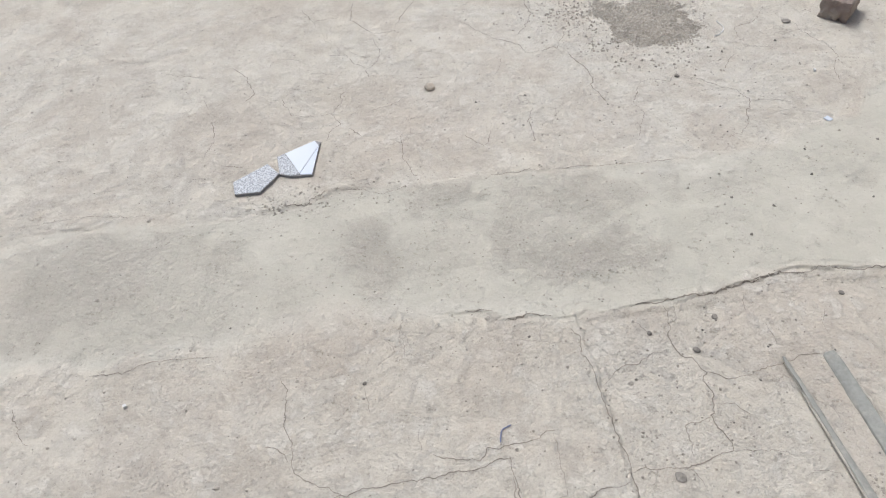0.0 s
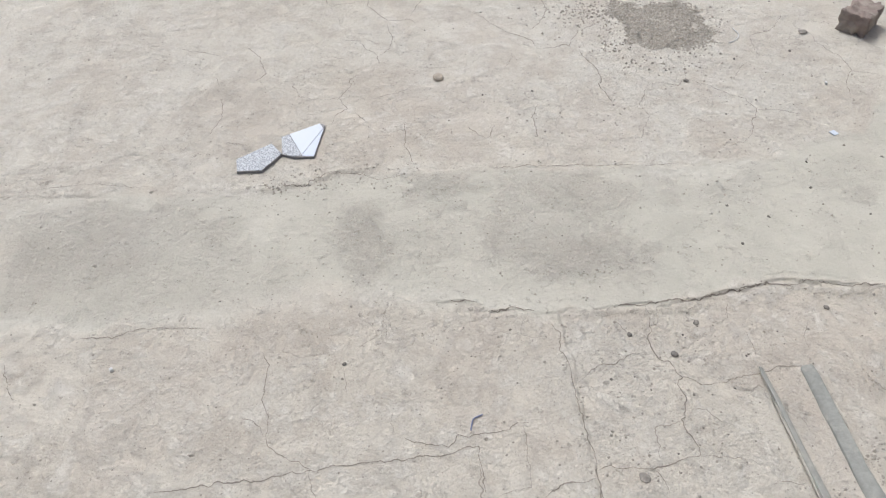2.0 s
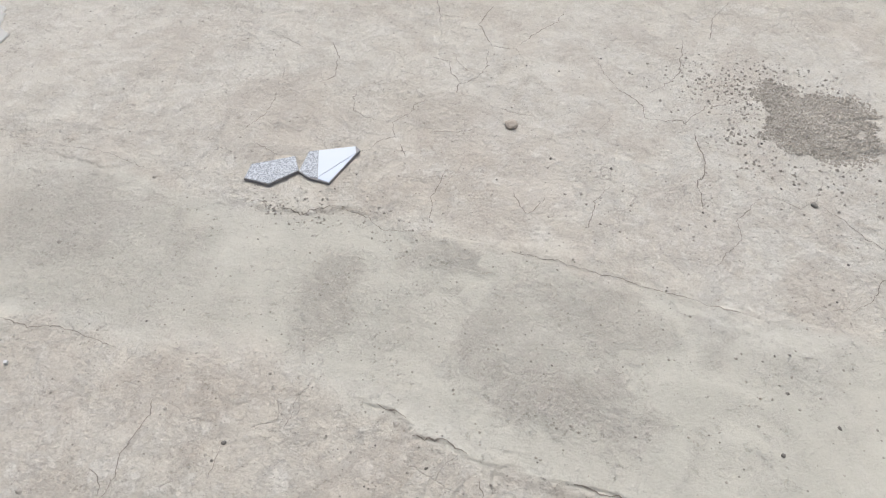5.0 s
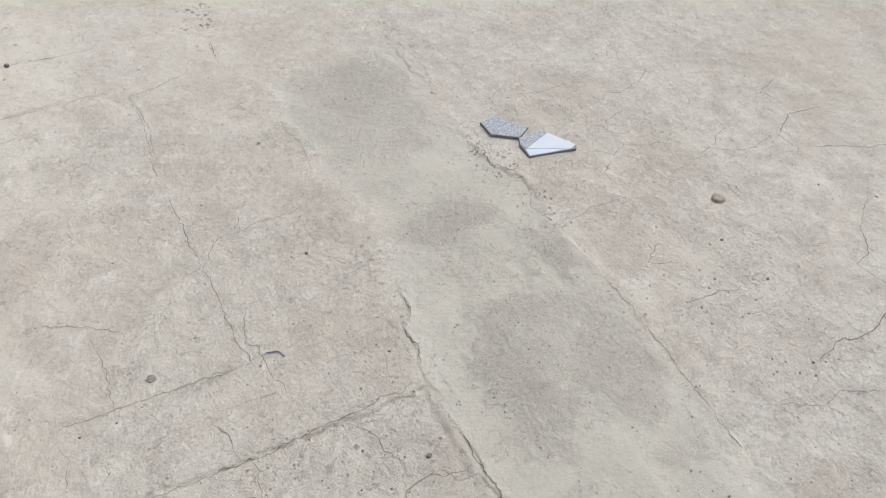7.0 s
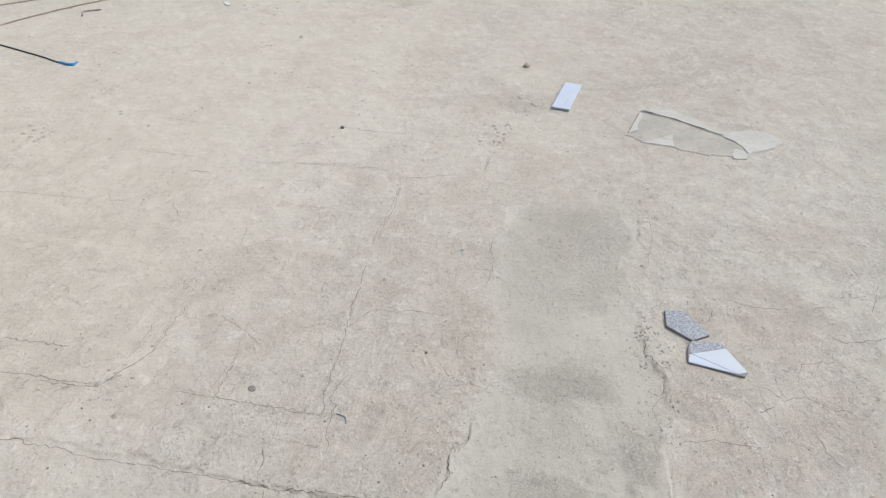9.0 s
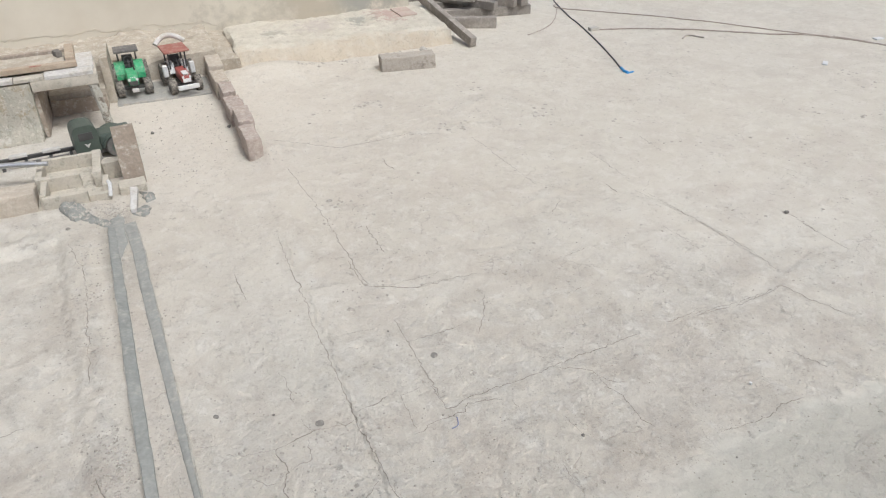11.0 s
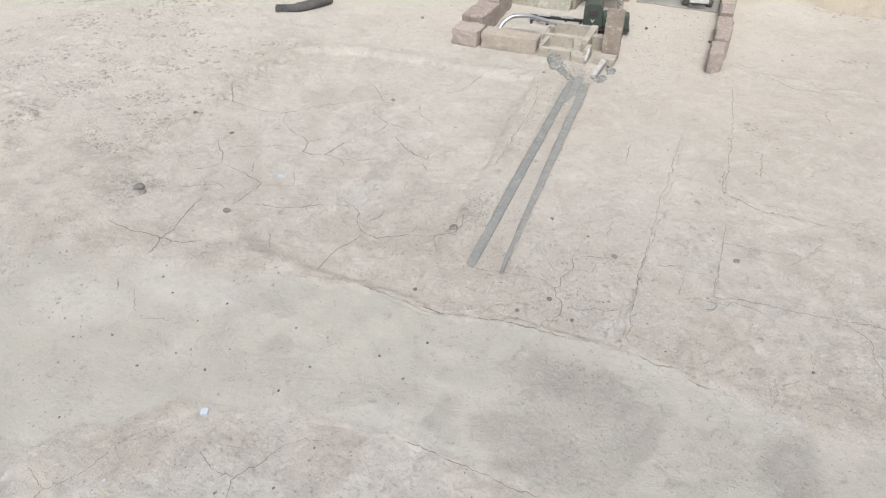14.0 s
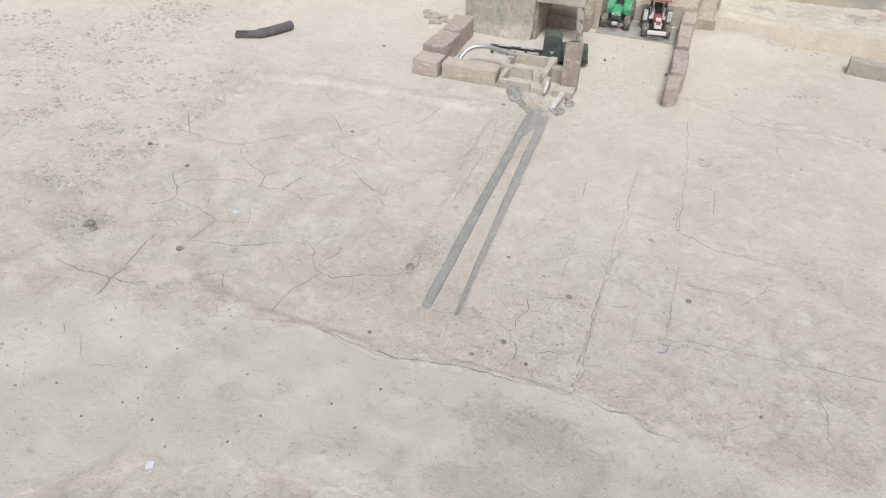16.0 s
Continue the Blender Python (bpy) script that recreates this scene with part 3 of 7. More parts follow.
    h = h + wild * (0.003 + 0.009 * vnoise(x, y, 0.13, 12) + 0.011 * np.maximum(0, vnoise(x, y, 0.045, 13)) * step(vnoise(x, y, 0.25, 55), -0.1, 0.4) + 0.008 * np.maximum(0, vnoise(x, y, 0.022, 43)) * step(vnoise(x, y, 0.2, 56), -0.1, 0.4))
    coarse_patch = patch(x, y, ((0.321, -0.444), (0.266, -0.51), (0.121, -0.535), (0.007, -0.525), (-0.007, -0.435), (0.038, -0.363), (0.03, -0.294), (-0.02, -0.244), (-0.02, -0.19), (0.12, -0.185), (0.221, -0.19), (0.298, -0.229), (0.346, -0.311)), 0.04, 0.06)
    lobes = np.maximum(patch(x, y, ((0.634, -0.424), (0.561, -0.45), (0.521, -0.403), (0.506, -0.315), (0.527, -0.219), (0.605, -0.206), (0.636, -0.302)), 0.03), patch(x, y, ((0.487, -0.54), (0.336, -0.54), (0.33, -0.48), (0.395, -0.455), (0.478, -0.43)), 0.015))
    lobes = np.maximum(lobes, 0.75 * patch(x, y, ((-0.016, -0.5), (-0.074, -0.52), (-0.138, -0.5), (-0.114, -0.386), (-0.069, -0.378), (-0.069, -0.433)), 0.015))
    dark_end = patch(x, y, ((1.371, -0.46), (1.209, -0.485), (1.017, -0.47), (0.86, -0.4), (0.76, -0.3), (0.69, -0.19), (0.86, -0.13), (1.062, -0.118), (1.15, -0.13), (1.3, -0.16), (1.36, -0.3)), 0.035, 0.06)
    streaky = 0.5 + 0.5 * step(vnoise(x, y, 0.16, 53) + 0.5 * vnoise(x, y, 0.06, 54), -0.5, 0.5)
    stained = np.maximum.reduce([
        0.8 * coarse_patch * (0.65 + 0.35 * step(vnoise(x, y, 0.09, 57) + 0.5 * vnoise(x, y, 0.03, 70), -0.5, 0.5)), 0.7 * lobes, 0.75 * dark_end * streaky, 0.3 * blob(x, y, -0.22, -0.43, 0.1, 0.05), 0.3 * blob(x, y, 0.45, -0.33, 0.25, 0.12, 0.6),
        0.5 * blob(x, y, -0.52, -0.4, 0.04, 0.035), 0.3 * blob(x, y, -0.42, -0.45, 0.12, 0.03), 0.3 * blob(x, y, -0.6, -0.3, 0.1, 0.03)]) * np.maximum(soft_in, 0.35 * ends)
    stained = np.maximum.reduce([stained, 0.8 * blob(x, y, 2.05, -0.1, 0.09, 0.12), 0.6 * blob(x, y, 3.3, 0.8, 0.25, 0.3), blob(x, y, 3.19, 1.0, 0.09, 0.06), 0.9 * blob(x, y, 3.4, 0.79, 0.1, 0.07), 0.9 * blob(x, y, 3.6, 0.7, 0.12, 0.07), 0.9 * blob(x, y, 3.12, 0.65, 0.12, 0.05), 0.9 * blob(x, y, 3.38, 0.58, 0.1, 0.05), 0.8 * blob(x, y, 3.6, 1.3, 0.1, 0.08), blob(x, y, 2.06, -0.1, 0.05, 0.04),
                                 0.5 * blob(x, y, 3.1, 0.98, 0.1, 0.14), 0.45 * step(x, 1.6, 2.2) * step(vnoise(x, y, 0.22, 66) + 0.6 * vnoise(x, y, 0.08, 67) + 0.3 * vnoise(x, y, 0.03, 68), 0.25, 0.75)])
    stained = np.maximum.reduce([stained, 0.8 * blob(x, y, -0.768, -0.109, 0.07, 0.03), 0.55 * blob(x, y, -1.340, -0.018, 0.1, 0.07), 0.5 * blob(x, y, 2.21, 0.09, 0.08, 0.08, 0.6), 0.5 * blob(x, y, 3.33, 0.71, 0.2, 0.1, 0.6), 0.6 * blob(x, y, 0.72, 1.84, 0.05, 0.03), 0.6 * blob(x, y, 0.41, 1.08, 0.04, 0.03),
                                 0.6 * blob(x, y, -0.31, 0.29, 0.04, 0.06), blob(x, y, -0.245, 1.24, 0.055, 0.06), 0.6 * blob(x, y, 0.355, 0.62, 0.03, 0.03), 0.7 * blob(x, y, -1.3, 0.02, 0.12, 0.05),
                                 0.9 * blob(x, y, -1.62, 0.5, 0.08, 0.04), 0.9 * blob(x, y, -1.81, 0.75, 0.07, 0.04), 0.9 * blob(x, y, -2.07, 0.69, 0.1, 0.05), 0.8 * blob(x, y, -1.96, 0.47, 0.09, 0.04), 0.8 * blob(x, y, -1.57, 0.1, 0.1, 0.05), 0.9 * blob(x, y, -1.285, 0.005, 0.04, 0.03), 0.6 * blob(x, y, -1.44, 0.75, 0.04, 0.2), 0.55 * blob(x, y, -2.4, 0.95, 0.35, 0.12), 0.5 * blob(x, y, -1.9, 0.6, 0.2, 0.07)])
    clods = wild * step(vnoise(x, y, 0.1, 58) + 0.6 * vnoise(x, y, 0.035, 59) + 0.3 * vnoise(x, y, 0.014, 63), 0.4, 0.7)
    stained = np.maximum(stained, 0.8 * clods)
    h = h + 0.009 * clods * np.maximum(0, vnoise(x, y, 0.03, 64) + 0.5 * vnoise(x, y, 0.014, 65))
    # the spot at (-0.24, -0.01) includes brown shade painted below the strip's lip
    ruddy = np.maximum.reduce([
        0.42 * blob(x, y, 0.6, 0.2, 0.8, 0.45, 0.6), 0.9 * blob(x, y, -0.24, -0.01, 0.22, 0.13), 0.5 * blob(x, y, 0.1, 0.1, 0.2, 0.2, 0.6), 0.5 * blob(x, y, -0.7, 0.5, 0.7, 0.7, 0.6), 0.35 * step(y, 0.3, 0.6) * (1 - step(x, 0.7, 1.3)), 0.9 * blob(x, y, 0.26, 1.47, 0.07, 0.12), 0.9 * blob(x, y, 0.95, 0.1, 0.12, 0.1), 0.8 * blob(x, y, 0.35, 0.12, 0.05, 0.09), 0.8 * blob(x, y, -0.62, -0.12, 0.22, 0.05),
        1.0 * blob(x, y, 0.0, -0.68, 0.13, 0.09), 1.0 * blob(x, y, 0.42, -0.8, 0.22, 0.18), 0.6 * blob(x, y, 0.85, -0.75, 0.25, 0.15),
        0.25 * blob(x, y, 1.0, 0.7, 0.6, 0.5, 0.7), 0.5 * blob(x, y, 2.9, 0.75, 0.2, 0.25, 0.6), 0.5 * blob(x, y, 2.15, 0.62, 0.12, 0.06), 0.9 * blob(x, y, 1.57, 0.72, 0.05, 0.05), blob(x, y, -0.768, -0.109, 0.1, 0.045), 0.9 * blob(x, y, -1.340, -0.018, 0.14, 0.1), 0.6 * blob(x, y, -1.111, -0.369, 0.13, 0.08)
        ]) * (1 - soft_in)
    # channel floor: reddish soil, with the channel's shadow painted into the same tone
    gutter = step(x + 0.06 * y, -0.25, -0.235) * (1 - step(x + 0.08 * y, -0.14, -0.13)) * step(y, 0.0, 0.06) * (1 - step(y, 1.33, 1.4))
    ruddy = np.maximum(ruddy, gutter * (1 - step(y, 0.75, 1.0)))
    stained = np.maximum(stained, 0.75 * gutter * step(y + 0.1 * vnoise(x, y, 0.05, 41), 0.7, 1.0))
    ruddy = np.maximum(ruddy, 0.5 * soft_in * blob(x, y, 0.42, -0.33, 0.08, 0.07))
    # shade of the bed's inward slopes, put into the stained and ruddy maps
    inner = np.exp(-((x + 1.345) / 0.045) ** 2) * step(y, 0.2, 0.5) * (1 - step(y, 1.1, 1.2)) + np.exp(-((y - brow + 0.045) / 0.03) ** 2) * step(x, -1.4, -1.3) * (1 - step(x, -0.9, -0.6))
    stained = np.maximum(stained, 0.45 * inner * (0.7 + 0.5 * vnoise(x, y, 0.05, 69)))
    ruddy = np.maximum(ruddy, 0.9 * inner * (0.7 + 0.5 * vnoise(x, y, 0.06, 36)))
    sandy = np.maximum.reduce([step(y + 0.3 * vnoise(x, y, 0.5, 14), 1.0, 1.9) * (1 - 0.6 * step(x, 0.25, 0.8)) * (1 - 0.6 * step(x, 0.9, 1.6)), 0.9 * wild, 0.95 * step(-x - 0.2 * y, 1.5, 2.0), 0.15 * ridge, 0.35 * drive * step(y, 0.2, 0.9)])
    # pale also paints the lit edge of the drive's step, at x 0.215
    pale = np.maximum.reduce([0.75 * np.clip(ridge, 0, 1) * step(y, 0.0, 0.1) * (1 - step(y, 0.5, 0.9)) * step(x, -0.6, -0.4), 0.9 * blob(x, y, -0.14, -0.85, 0.35, 0.3, 0.6), 0.75 * blob(x, y, -0.1, -1.1, 0.75, 0.45, 0.6), 0.45 * np.exp(-((a - 0.02) / 0.03) ** 2) * ends * step(x, 0.1, 0.3),
                              0.35 * np.exp(-((b + 0.04) / 0.04) ** 2) * ends, 0.55 * blob(x, y, 0.1, 0.1, 0.12, 0.22, 0.5),
                              0.5 * blob(x, y, 0.95, 0.05, 0.3, 0.1, 0.6), 0.5 * blob(x, y, 0.55, 0.2, 0.25, 0.08, 0.6), 0.7 * np.exp(-((x - 0.215) / 0.02) ** 2) * step(y, 0.15, 0.3) * (1 - step(y, 0.9, 1.2)), 0.9 * blob(x, y, -0.9, 0.5, 0.5, 0.5, 0.7), 0.55 * step(y, 0.1, 0.4) * step(-x, 0.33, 0.45), 0.5 * blob(x, y, 1.4, 0.4, 0.5, 0.4, 0.7), 0.5 * blob(x, y, 0.05, 0.4, 0.6, 0.4, 0.7), 0.6 * blob(x, y, 0.84, 0.25, 0.12, 0.08, 0.6), 0.6 * blob(x, y, 1.4, -1.0, 0.75, 0.55, 0.6),
                              0.7 * blob(x, y, -1.04, -0.45, 0.12, 0.08), 0.6 * blob(x, y, -0.85, -0.31, 0.18, 0.07), 0.6 * blob(x, y, -1.14, 0.06, 0.3, 0.2, 0.6)])
    crumbly = np.maximum.reduce([
        blob(x, y, 0.05, 0.06, 0.2, 0.24, 0.5), np.clip(ridge, 0, 1), 0.9 * wild, 0.75 * blob(x, y, -0.25, -0.85, 0.5, 0.32, 0.6), 0.5 * drive, 0.6 * gutter,
        np.exp(-((b + 0.005) / 0.022) ** 2) * step(x, 0.3, 0.5) * (1 - step(x, 0.95, 1.15)), 0.5 * np.exp(-((b + 0.01) / 0.02) ** 2) * ends,
        np.exp(-((a + 0.025) / 0.03) ** 2) * step(x, -0.5, -0.3) * (1 - step(x, 0.4, 0.6)), 0.5 * blob(x, y, 0.6, 0.15, 0.6, 0.35, 0.7), 0.6 * step(y, 1.2, 1.5), 0.9 * np.clip(line, 0, 1), 0.8 * blob(x, y, -0.3, 1.3, 0.2, 0.1),
        0.6 * blob(x, y, 1.5, -0.2, 0.35, 0.3, 0.6)])
    h = h + crumbly * (1 - 0.5 * soft_in) * (0.0009 * vnoise(x, y, 0.02, 29) + 0.0008 * np.maximum(0, vnoise(x, y, 0.011, 30)))
    gritty = 1 - (0.4 - 0.2 * step(-x, 0.22, 0.36)) * step(y + 0.1 * vnoise(x, y, 0.2, 37), 0.25, 0.6) * (1 - 0.6 * np.clip(crumbly, 0, 1))
    gritty = gritty * (1 - 0.6 * soft_in * (1 - stained)) * (1 - 0.3 * step(x, 0.85, 1.4) * step(y, -0.5, -0.1)) * (1 - 0.1 * step(x, 1.4, 1.9))
    soft_in = np.maximum(soft_in, 0.2 * drive * step(y + 0.1 * vnoise(x, y, 0.1, 39), 0.2, 0.5))
    return h, soft_in, stained, ruddy, sandy, pale, crumbly, gritty


def level(x, y):
    return float(ground_fields(np.array([x]), np.array([y]))[0][0])


def spread(lo, hi, fine, reach, closer, on=0.0):
    """Places along one side of the ground: dense in the yard, denser still at its steps, then wider and wider."""
    inner = np.arange(lo, hi, fine)
    for start, end, gap in closer:
        inner = np.concatenate([inner[(inner < start) | (inner > end)], np.arange(start, end, gap)])
    inner = np.sort(inner)
    tail, d, at = [], fine, 0.0
    while at < reach:
        d *= 1.17
        at += d
        tail.append(at)
    tail = np.array(tail)
    if on:
        inner = np.concatenate([inner, np.arange(inner[-1] + 0.016, inner[-1] + on, 0.016)])
    return np.concatenate([(lo - tail)[::-1], inner, inner[-1] + tail])


GRID = []


def on_mesh(x, y):
    """Height of the built ground's facets."""
    xs, ys, z = GRID
    i, j = np.clip(np.searchsorted(xs, x) - 1, 0, len(xs) - 2), np.clip(np.searchsorted(ys, y) - 1, 0, len(ys) - 2)
    f, g = (x - xs[i]) / (xs[i + 1] - xs[i]), (y - ys[j]) / (ys[j + 1] - ys[j])
    return (z[j, i] * (1 - f) + z[j, i + 1] * f) * (1 - g) + (z[j + 1, i] * (1 - f) + z[j + 1, i + 1] * f) * g


def build_ground():
    xs = spread(-2.75, 2.3, 0.0068, 45.0, [(0.172, 0.208, 0.0022)], 1.8)
    ys = spread(-1.6, 2.5, 0.0068, 45.0, [(-0.215, -0.088, 0.002), (-0.565, -0.475, 0.003)])
    gx, gy = np.meshgrid(xs, ys)
    x, y = gx.ravel(), gy.ravel()
    fields = ground_fields(x, y)
    far = step(np.hypot(x, y), 4.0, 8.0)
    co = np.stack([x, y, fields[0] * (1 - far)], 1).astype(np.float32)
    w, hgt = len(xs), len(ys)
    i, j = np.meshgrid(np.arange(w - 1), np.arange(hgt - 1))
    a = (j * w + i).ravel()
    quads = np.stack([a, a + 1, a + w + 1, a + w], 1).astype(np.int32)
    GRID.extend([xs, ys, co[:, 2].reshape(hgt, w).astype(float)])
    me = bpy.data.meshes.new("ground")
    me.vertices.add(len(co))
    me.vertices.foreach_set("co", co.ravel())
    me.loops.add(quads.size)
    me.loops.foreach_set("vertex_index", quads.ravel())
    me.polygons.add(len(quads))
    me.polygons.foreach_set("loop_start", np.arange(0, quads.size, 4, dtype=np.int32))
    me.polygons.foreach_set("use_smooth", np.ones(len(quads), dtype=bool))
    me.update(calc_edges=True)
    for key, field in zip(("trowelled", "stained", "ruddy", "sandy", "pale", "crumbly", "gritty"), fields[1:]):
        layer = me.attributes.new(key, "FLOAT", "POINT")
        layer.data.foreach_set("value", field.astype(np.float32))
    me.materials.append(GROUND)
    return tagged(new("ground", me), "worn cracked cement yard with sandy dust and a trowelled strip", "ground", kind="structure")


ground = build_ground()


def crack(pts, width=0.0022, material=CRACK, label=""):
    """A crack filled with dirt, in places an edge's shade drawn as a line: it wanders, and its width comes and goes."""
    line = []
    for (ax, ay), (bx, by) in zip(pts, pts[1:]):
        n = max(2, int(math.hypot(bx - ax, by - ay) / 0.0032))
        line += [(ax + (bx - ax) * k / n, ay + (by - ay) * k / n) for k in range(n)]
    line.append(pts[-1])
    x, y = np.array(line).T
    edge = np.minimum(1, np.minimum(np.arange(len(x)), np.arange(len(x))[::-1]) / 6.0)
    x2 = x + edge * (0.003 * vnoise(x, y, 0.03, 21) + 0.0032 * vnoise(x, y, 0.013, 22) + 0.0022 * vnoise(x, y, 0.006, 26))
    y2 = y + edge * (0.003 * vnoise(x, y, 0.03, 23) + 0.0032 * vnoise(x, y, 0.013, 24) + 0.0022 * vnoise(x, y, 0.006, 27))
    half = 0.42 * width * (0.35 + 0.65 * edge) * np.clip(0.85 + 0.5 * vnoise(x, y, 0.045, 25) + 0.5 * vnoise(x, y, 0.009, 28), 0.45, 1.6)
    dx, dy = np.gradient(x2), np.gradient(y2)
    size = np.hypot(dx, dy) + 1e-9
    nx, ny = -dy / size, dx / size
    bm = bmesh.new()
    rows = []
    for k in range(len(x)):
        row = []
        for s in (-1, 1):
            px, py = x2[k] + s * half[k] * nx[k], y2[k] + s * half[k] * ny[k]
            row.append((px, py))
        rows.append(row)
    flat = np.array(rows).reshape(-1, 2)
    z = on_mesh(flat[:, 0], flat[:, 1])
    vs = [bm.verts.new((px, py, pz + 0.0007)) for (px, py), pz in zip(flat, z)]
    for k in range(len(x) - 1):
        bm.faces.new((vs[2 * k], vs[2 * k + 2], vs[2 * k + 3], vs[2 * k + 1]))
    bm.normal_update()
    if sum(f.normal.z for f in bm.faces) < 0:
        bmesh.ops.reverse_faces(bm, faces=bm.faces[:])
    return part("crack", bm, material, ground, label)


# cracks in the cement, from the drive outwards
# first four: the step's shade along the strip's near lip, drawn dark
crack([(0.403, -0.147), (0.375, -0.145), (0.348, -0.138)], 0.003)
crack([(0.33, -0.114), (0.306, -0.119), (0.284, -0.124), (0.262, -0.118), (0.241, -0.112)], 0.003)
crack([(0.078, -0.116), (0.056, -0.118), (-0.021, -0.119), (-0.077, -0.123), (-0.112, -0.134), (-0.182, -0.144), (-0.224, -0.156), (-0.283, -0.15)], 0.0034)
crack([(-0.283, -0.15), (-0.302, -0.155), (-0.339, -0.15), (-0.381, -0.143), (-0.455, -0.141)], 0.0027)
crack([(1.1, -0.096), (1.036, -0.097), (0.997, -0.11), (0.933, -0.111), (0.867, -0.107)], 0.0017)
crack([(1.222, -0.043), (1.197, 0.007), (1.182, 0.032), (1.171, 0.035)], 0.0014)
crack([(0.75, -0.044), (0.735, -0.012), (0.735, 0.018), (0.738, 0.06), (0.724, 0.088), (0.723, 0.11), (0.728, 0.126), (0.721, 0.137), (0.705, 0.153), (0.689, 0.169), (0.664, 0.177), (0.649, 0.193), (0.642, 0.215), (0.629, 0.243)], 0.0014)
crack([(0.767, 0.093), (0.747, 0.097), (0.728, 0.126)], 0.0014)
crack([(1.113, 0.239), (1.07, 0.236), (1.018, 0.231), (0.983, 0.23)], 0.0014)
crack([(0.888, 0.219), (0.845, 0.212), (0.765, 0.207), (0.72, 0.205), (0.675, 0.199), (0.644, 0.195), (0.603, 0.188), (0.548, 0.185), (0.493, 0.181), (0.438, 0.177), (0.416, 0.176), (0.382, 0.168), (0.368, 0.166)], 0.0019)
crack([(0.368, 0.166), (0.365, 0.201), (0.363, 0.245)], 0.0019)
crack([(0.494, 0.142), (0.457, 0.157), (0.415, 0.16), (0.405, 0.148), (0.362, 0.143), (0.314, 0.136), (0.28, 0.126)], 0.0014)
crack([(0.528, -0.119), (0.523, -0.058)], 0.0014, FAINT)
crack([(0.6, -0.003), (0.591, 0.051)], 0.0014, FAINT)
crack([(0.51, 0.093), (0.509, 0.137)], 0.0014, FAINT)
crack([(0.212, -0.081), (0.203, -0.057), (0.204, -0.018), (0.198, 0.013), (0.192, 0.043), (0.191, 0.067), (0.191, 0.101), (0.185, 0.128), (0.185, 0.16), (0.18, 0.186), (0.182, 0.215), (0.18, 0.235), (0.179, 0.265)], 0.0019)
crack([(0.182, 0.215), (0.166, 0.211), (0.13, 0.215), (0.115, 0.21), (0.094, 0.217), (0.085, 0.216), (0.055, 0.207), (0.008, 0.2), (0.008, 0.174), (0.014, 0.154), (0.019, 0.132), (0.008, 0.111), (0.002, 0.094), (0.007, 0.077), (0.009, 0.06), (-0.003, 0.046), (0.005, 0.036), (0.011, 0.018), (0.028, 0.005), (0.038, -0.02), (0.034, -0.053), (0.023, -0.093), (0.026, -0.114)], 0.0019)
crack([(0.008, 0.2), (-0.037, 0.206), (-0.071, 0.213), (-0.086, 0.223)], 0.0014)
crack([(0.183, 0.05), (0.165, 0.032), (0.148, 0.018), (0.116, 0.009), (0.089, 0.003), (0.072, -0.005), (0.049, -0.004)], 0.0014)
crack([(-0.003, 0.046), (-0.021, 0.054), (-0.037, 0.066), (-0.073, 0.064), (-0.1, 0.056), (-0.138, 0.048), (-0.175, 0.04), (-0.226, 0.038)], 0.0014)
crack([(-0.145, -0.042), (-0.148, -0.016), (-0.145, 0.009)], 0.0014)
crack([(-0.135, -0.117), (-0.122, -0.089), (-0.121, -0.075)], 0.0014)
crack([(0.019, 0.132), (0.04, 0.142), (0.074, 0.147), (0.071, 0.173), (0.076, 0.198)], 0.0014, FAINT)
crack([(0.089, 0.218), (0.077, 0.242), (0.075, 0.261)], 0.0014)
crack([(0.187, 0.23), (0.223, 0.234), (0.247, 0.243), (0.271, 0.259)], 0.0014)
crack([(0.004, 0.111), (-0.024, 0.117), (-0.043, 0.134), (-0.063, 0.147)], 0.0014, FAINT)
crack([(0.29, 0.131), (0.292, 0.183), (0.294, 0.242), (0.323, 0.243), (0.346, 0.254)], 0.0014, FAINT)
crack([(-0.085, 0.255), (-0.104, 0.251), (-0.137, 0.259)], 0.0014)
crack([(-0.267, -0.058), (-0.248, -0.026), (-0.246, -0.001)], 0.0014, FAINT)
crack([(0.089, -0.081), (0.069, -0.047)], 0.0014, FAINT)
crack([(-0.267, -0.878), (-0.323, -0.837), (-0.356, -0.797), (-0.382, -0.789), (-0.401, -0.734), (-0.401, -0.722), (-0.375, -0.675), (-0.358, -0.63), (-0.323, -0.598), (-0.293, -0.588)], 0.0014)
crack([(-0.403, -0.727), (-0.462, -0.725), (-0.504, -0.702)], 0.0014)
crack([(-0.636, -1.198), (-0.597, -1.133), (-0.554, -1.103), (-0.508, -1.088), (-0.496, -1.027), (-0.498, -0.983), (-0.549, -0.973), (-0.573, -0.952)], 0.0014)
crack([(-0.458, -0.955), (-0.418, -0.915), (-0.399, -0.882)], 0.0014, FAINT)
crack([(-0.648, -1.115), (-0.675, -1.099), (-0.683, -1.037), (-0.697, -0.991), (-0.714, -0.956), (-0.716, -0.905), (-0.713, -0.886), (-0.678, -0.839), (-0.662, -0.775)], 0.0014)
crack([(-0.713, -0.886), (-0.742, -0.877), (-0.778, -0.863)], 0.0014)
crack([(-0.281, -0.961), (-0.266, -0.892), (-0.238, -0.852), (-0.183, -0.873), (-0.156, -0.855), (-0.141, -0.816), (-0.118, -0.779), (-0.129, -0.73), (-0.123, -0.706), (-0.099, -0.66), (-0.085, -0.627)], 0.0014)
crack([(0.289, -0.542), (0.196, -0.545), (0.078, -0.54), (-0.012, -0.531), (-0.143, -0.527)], 0.0017)
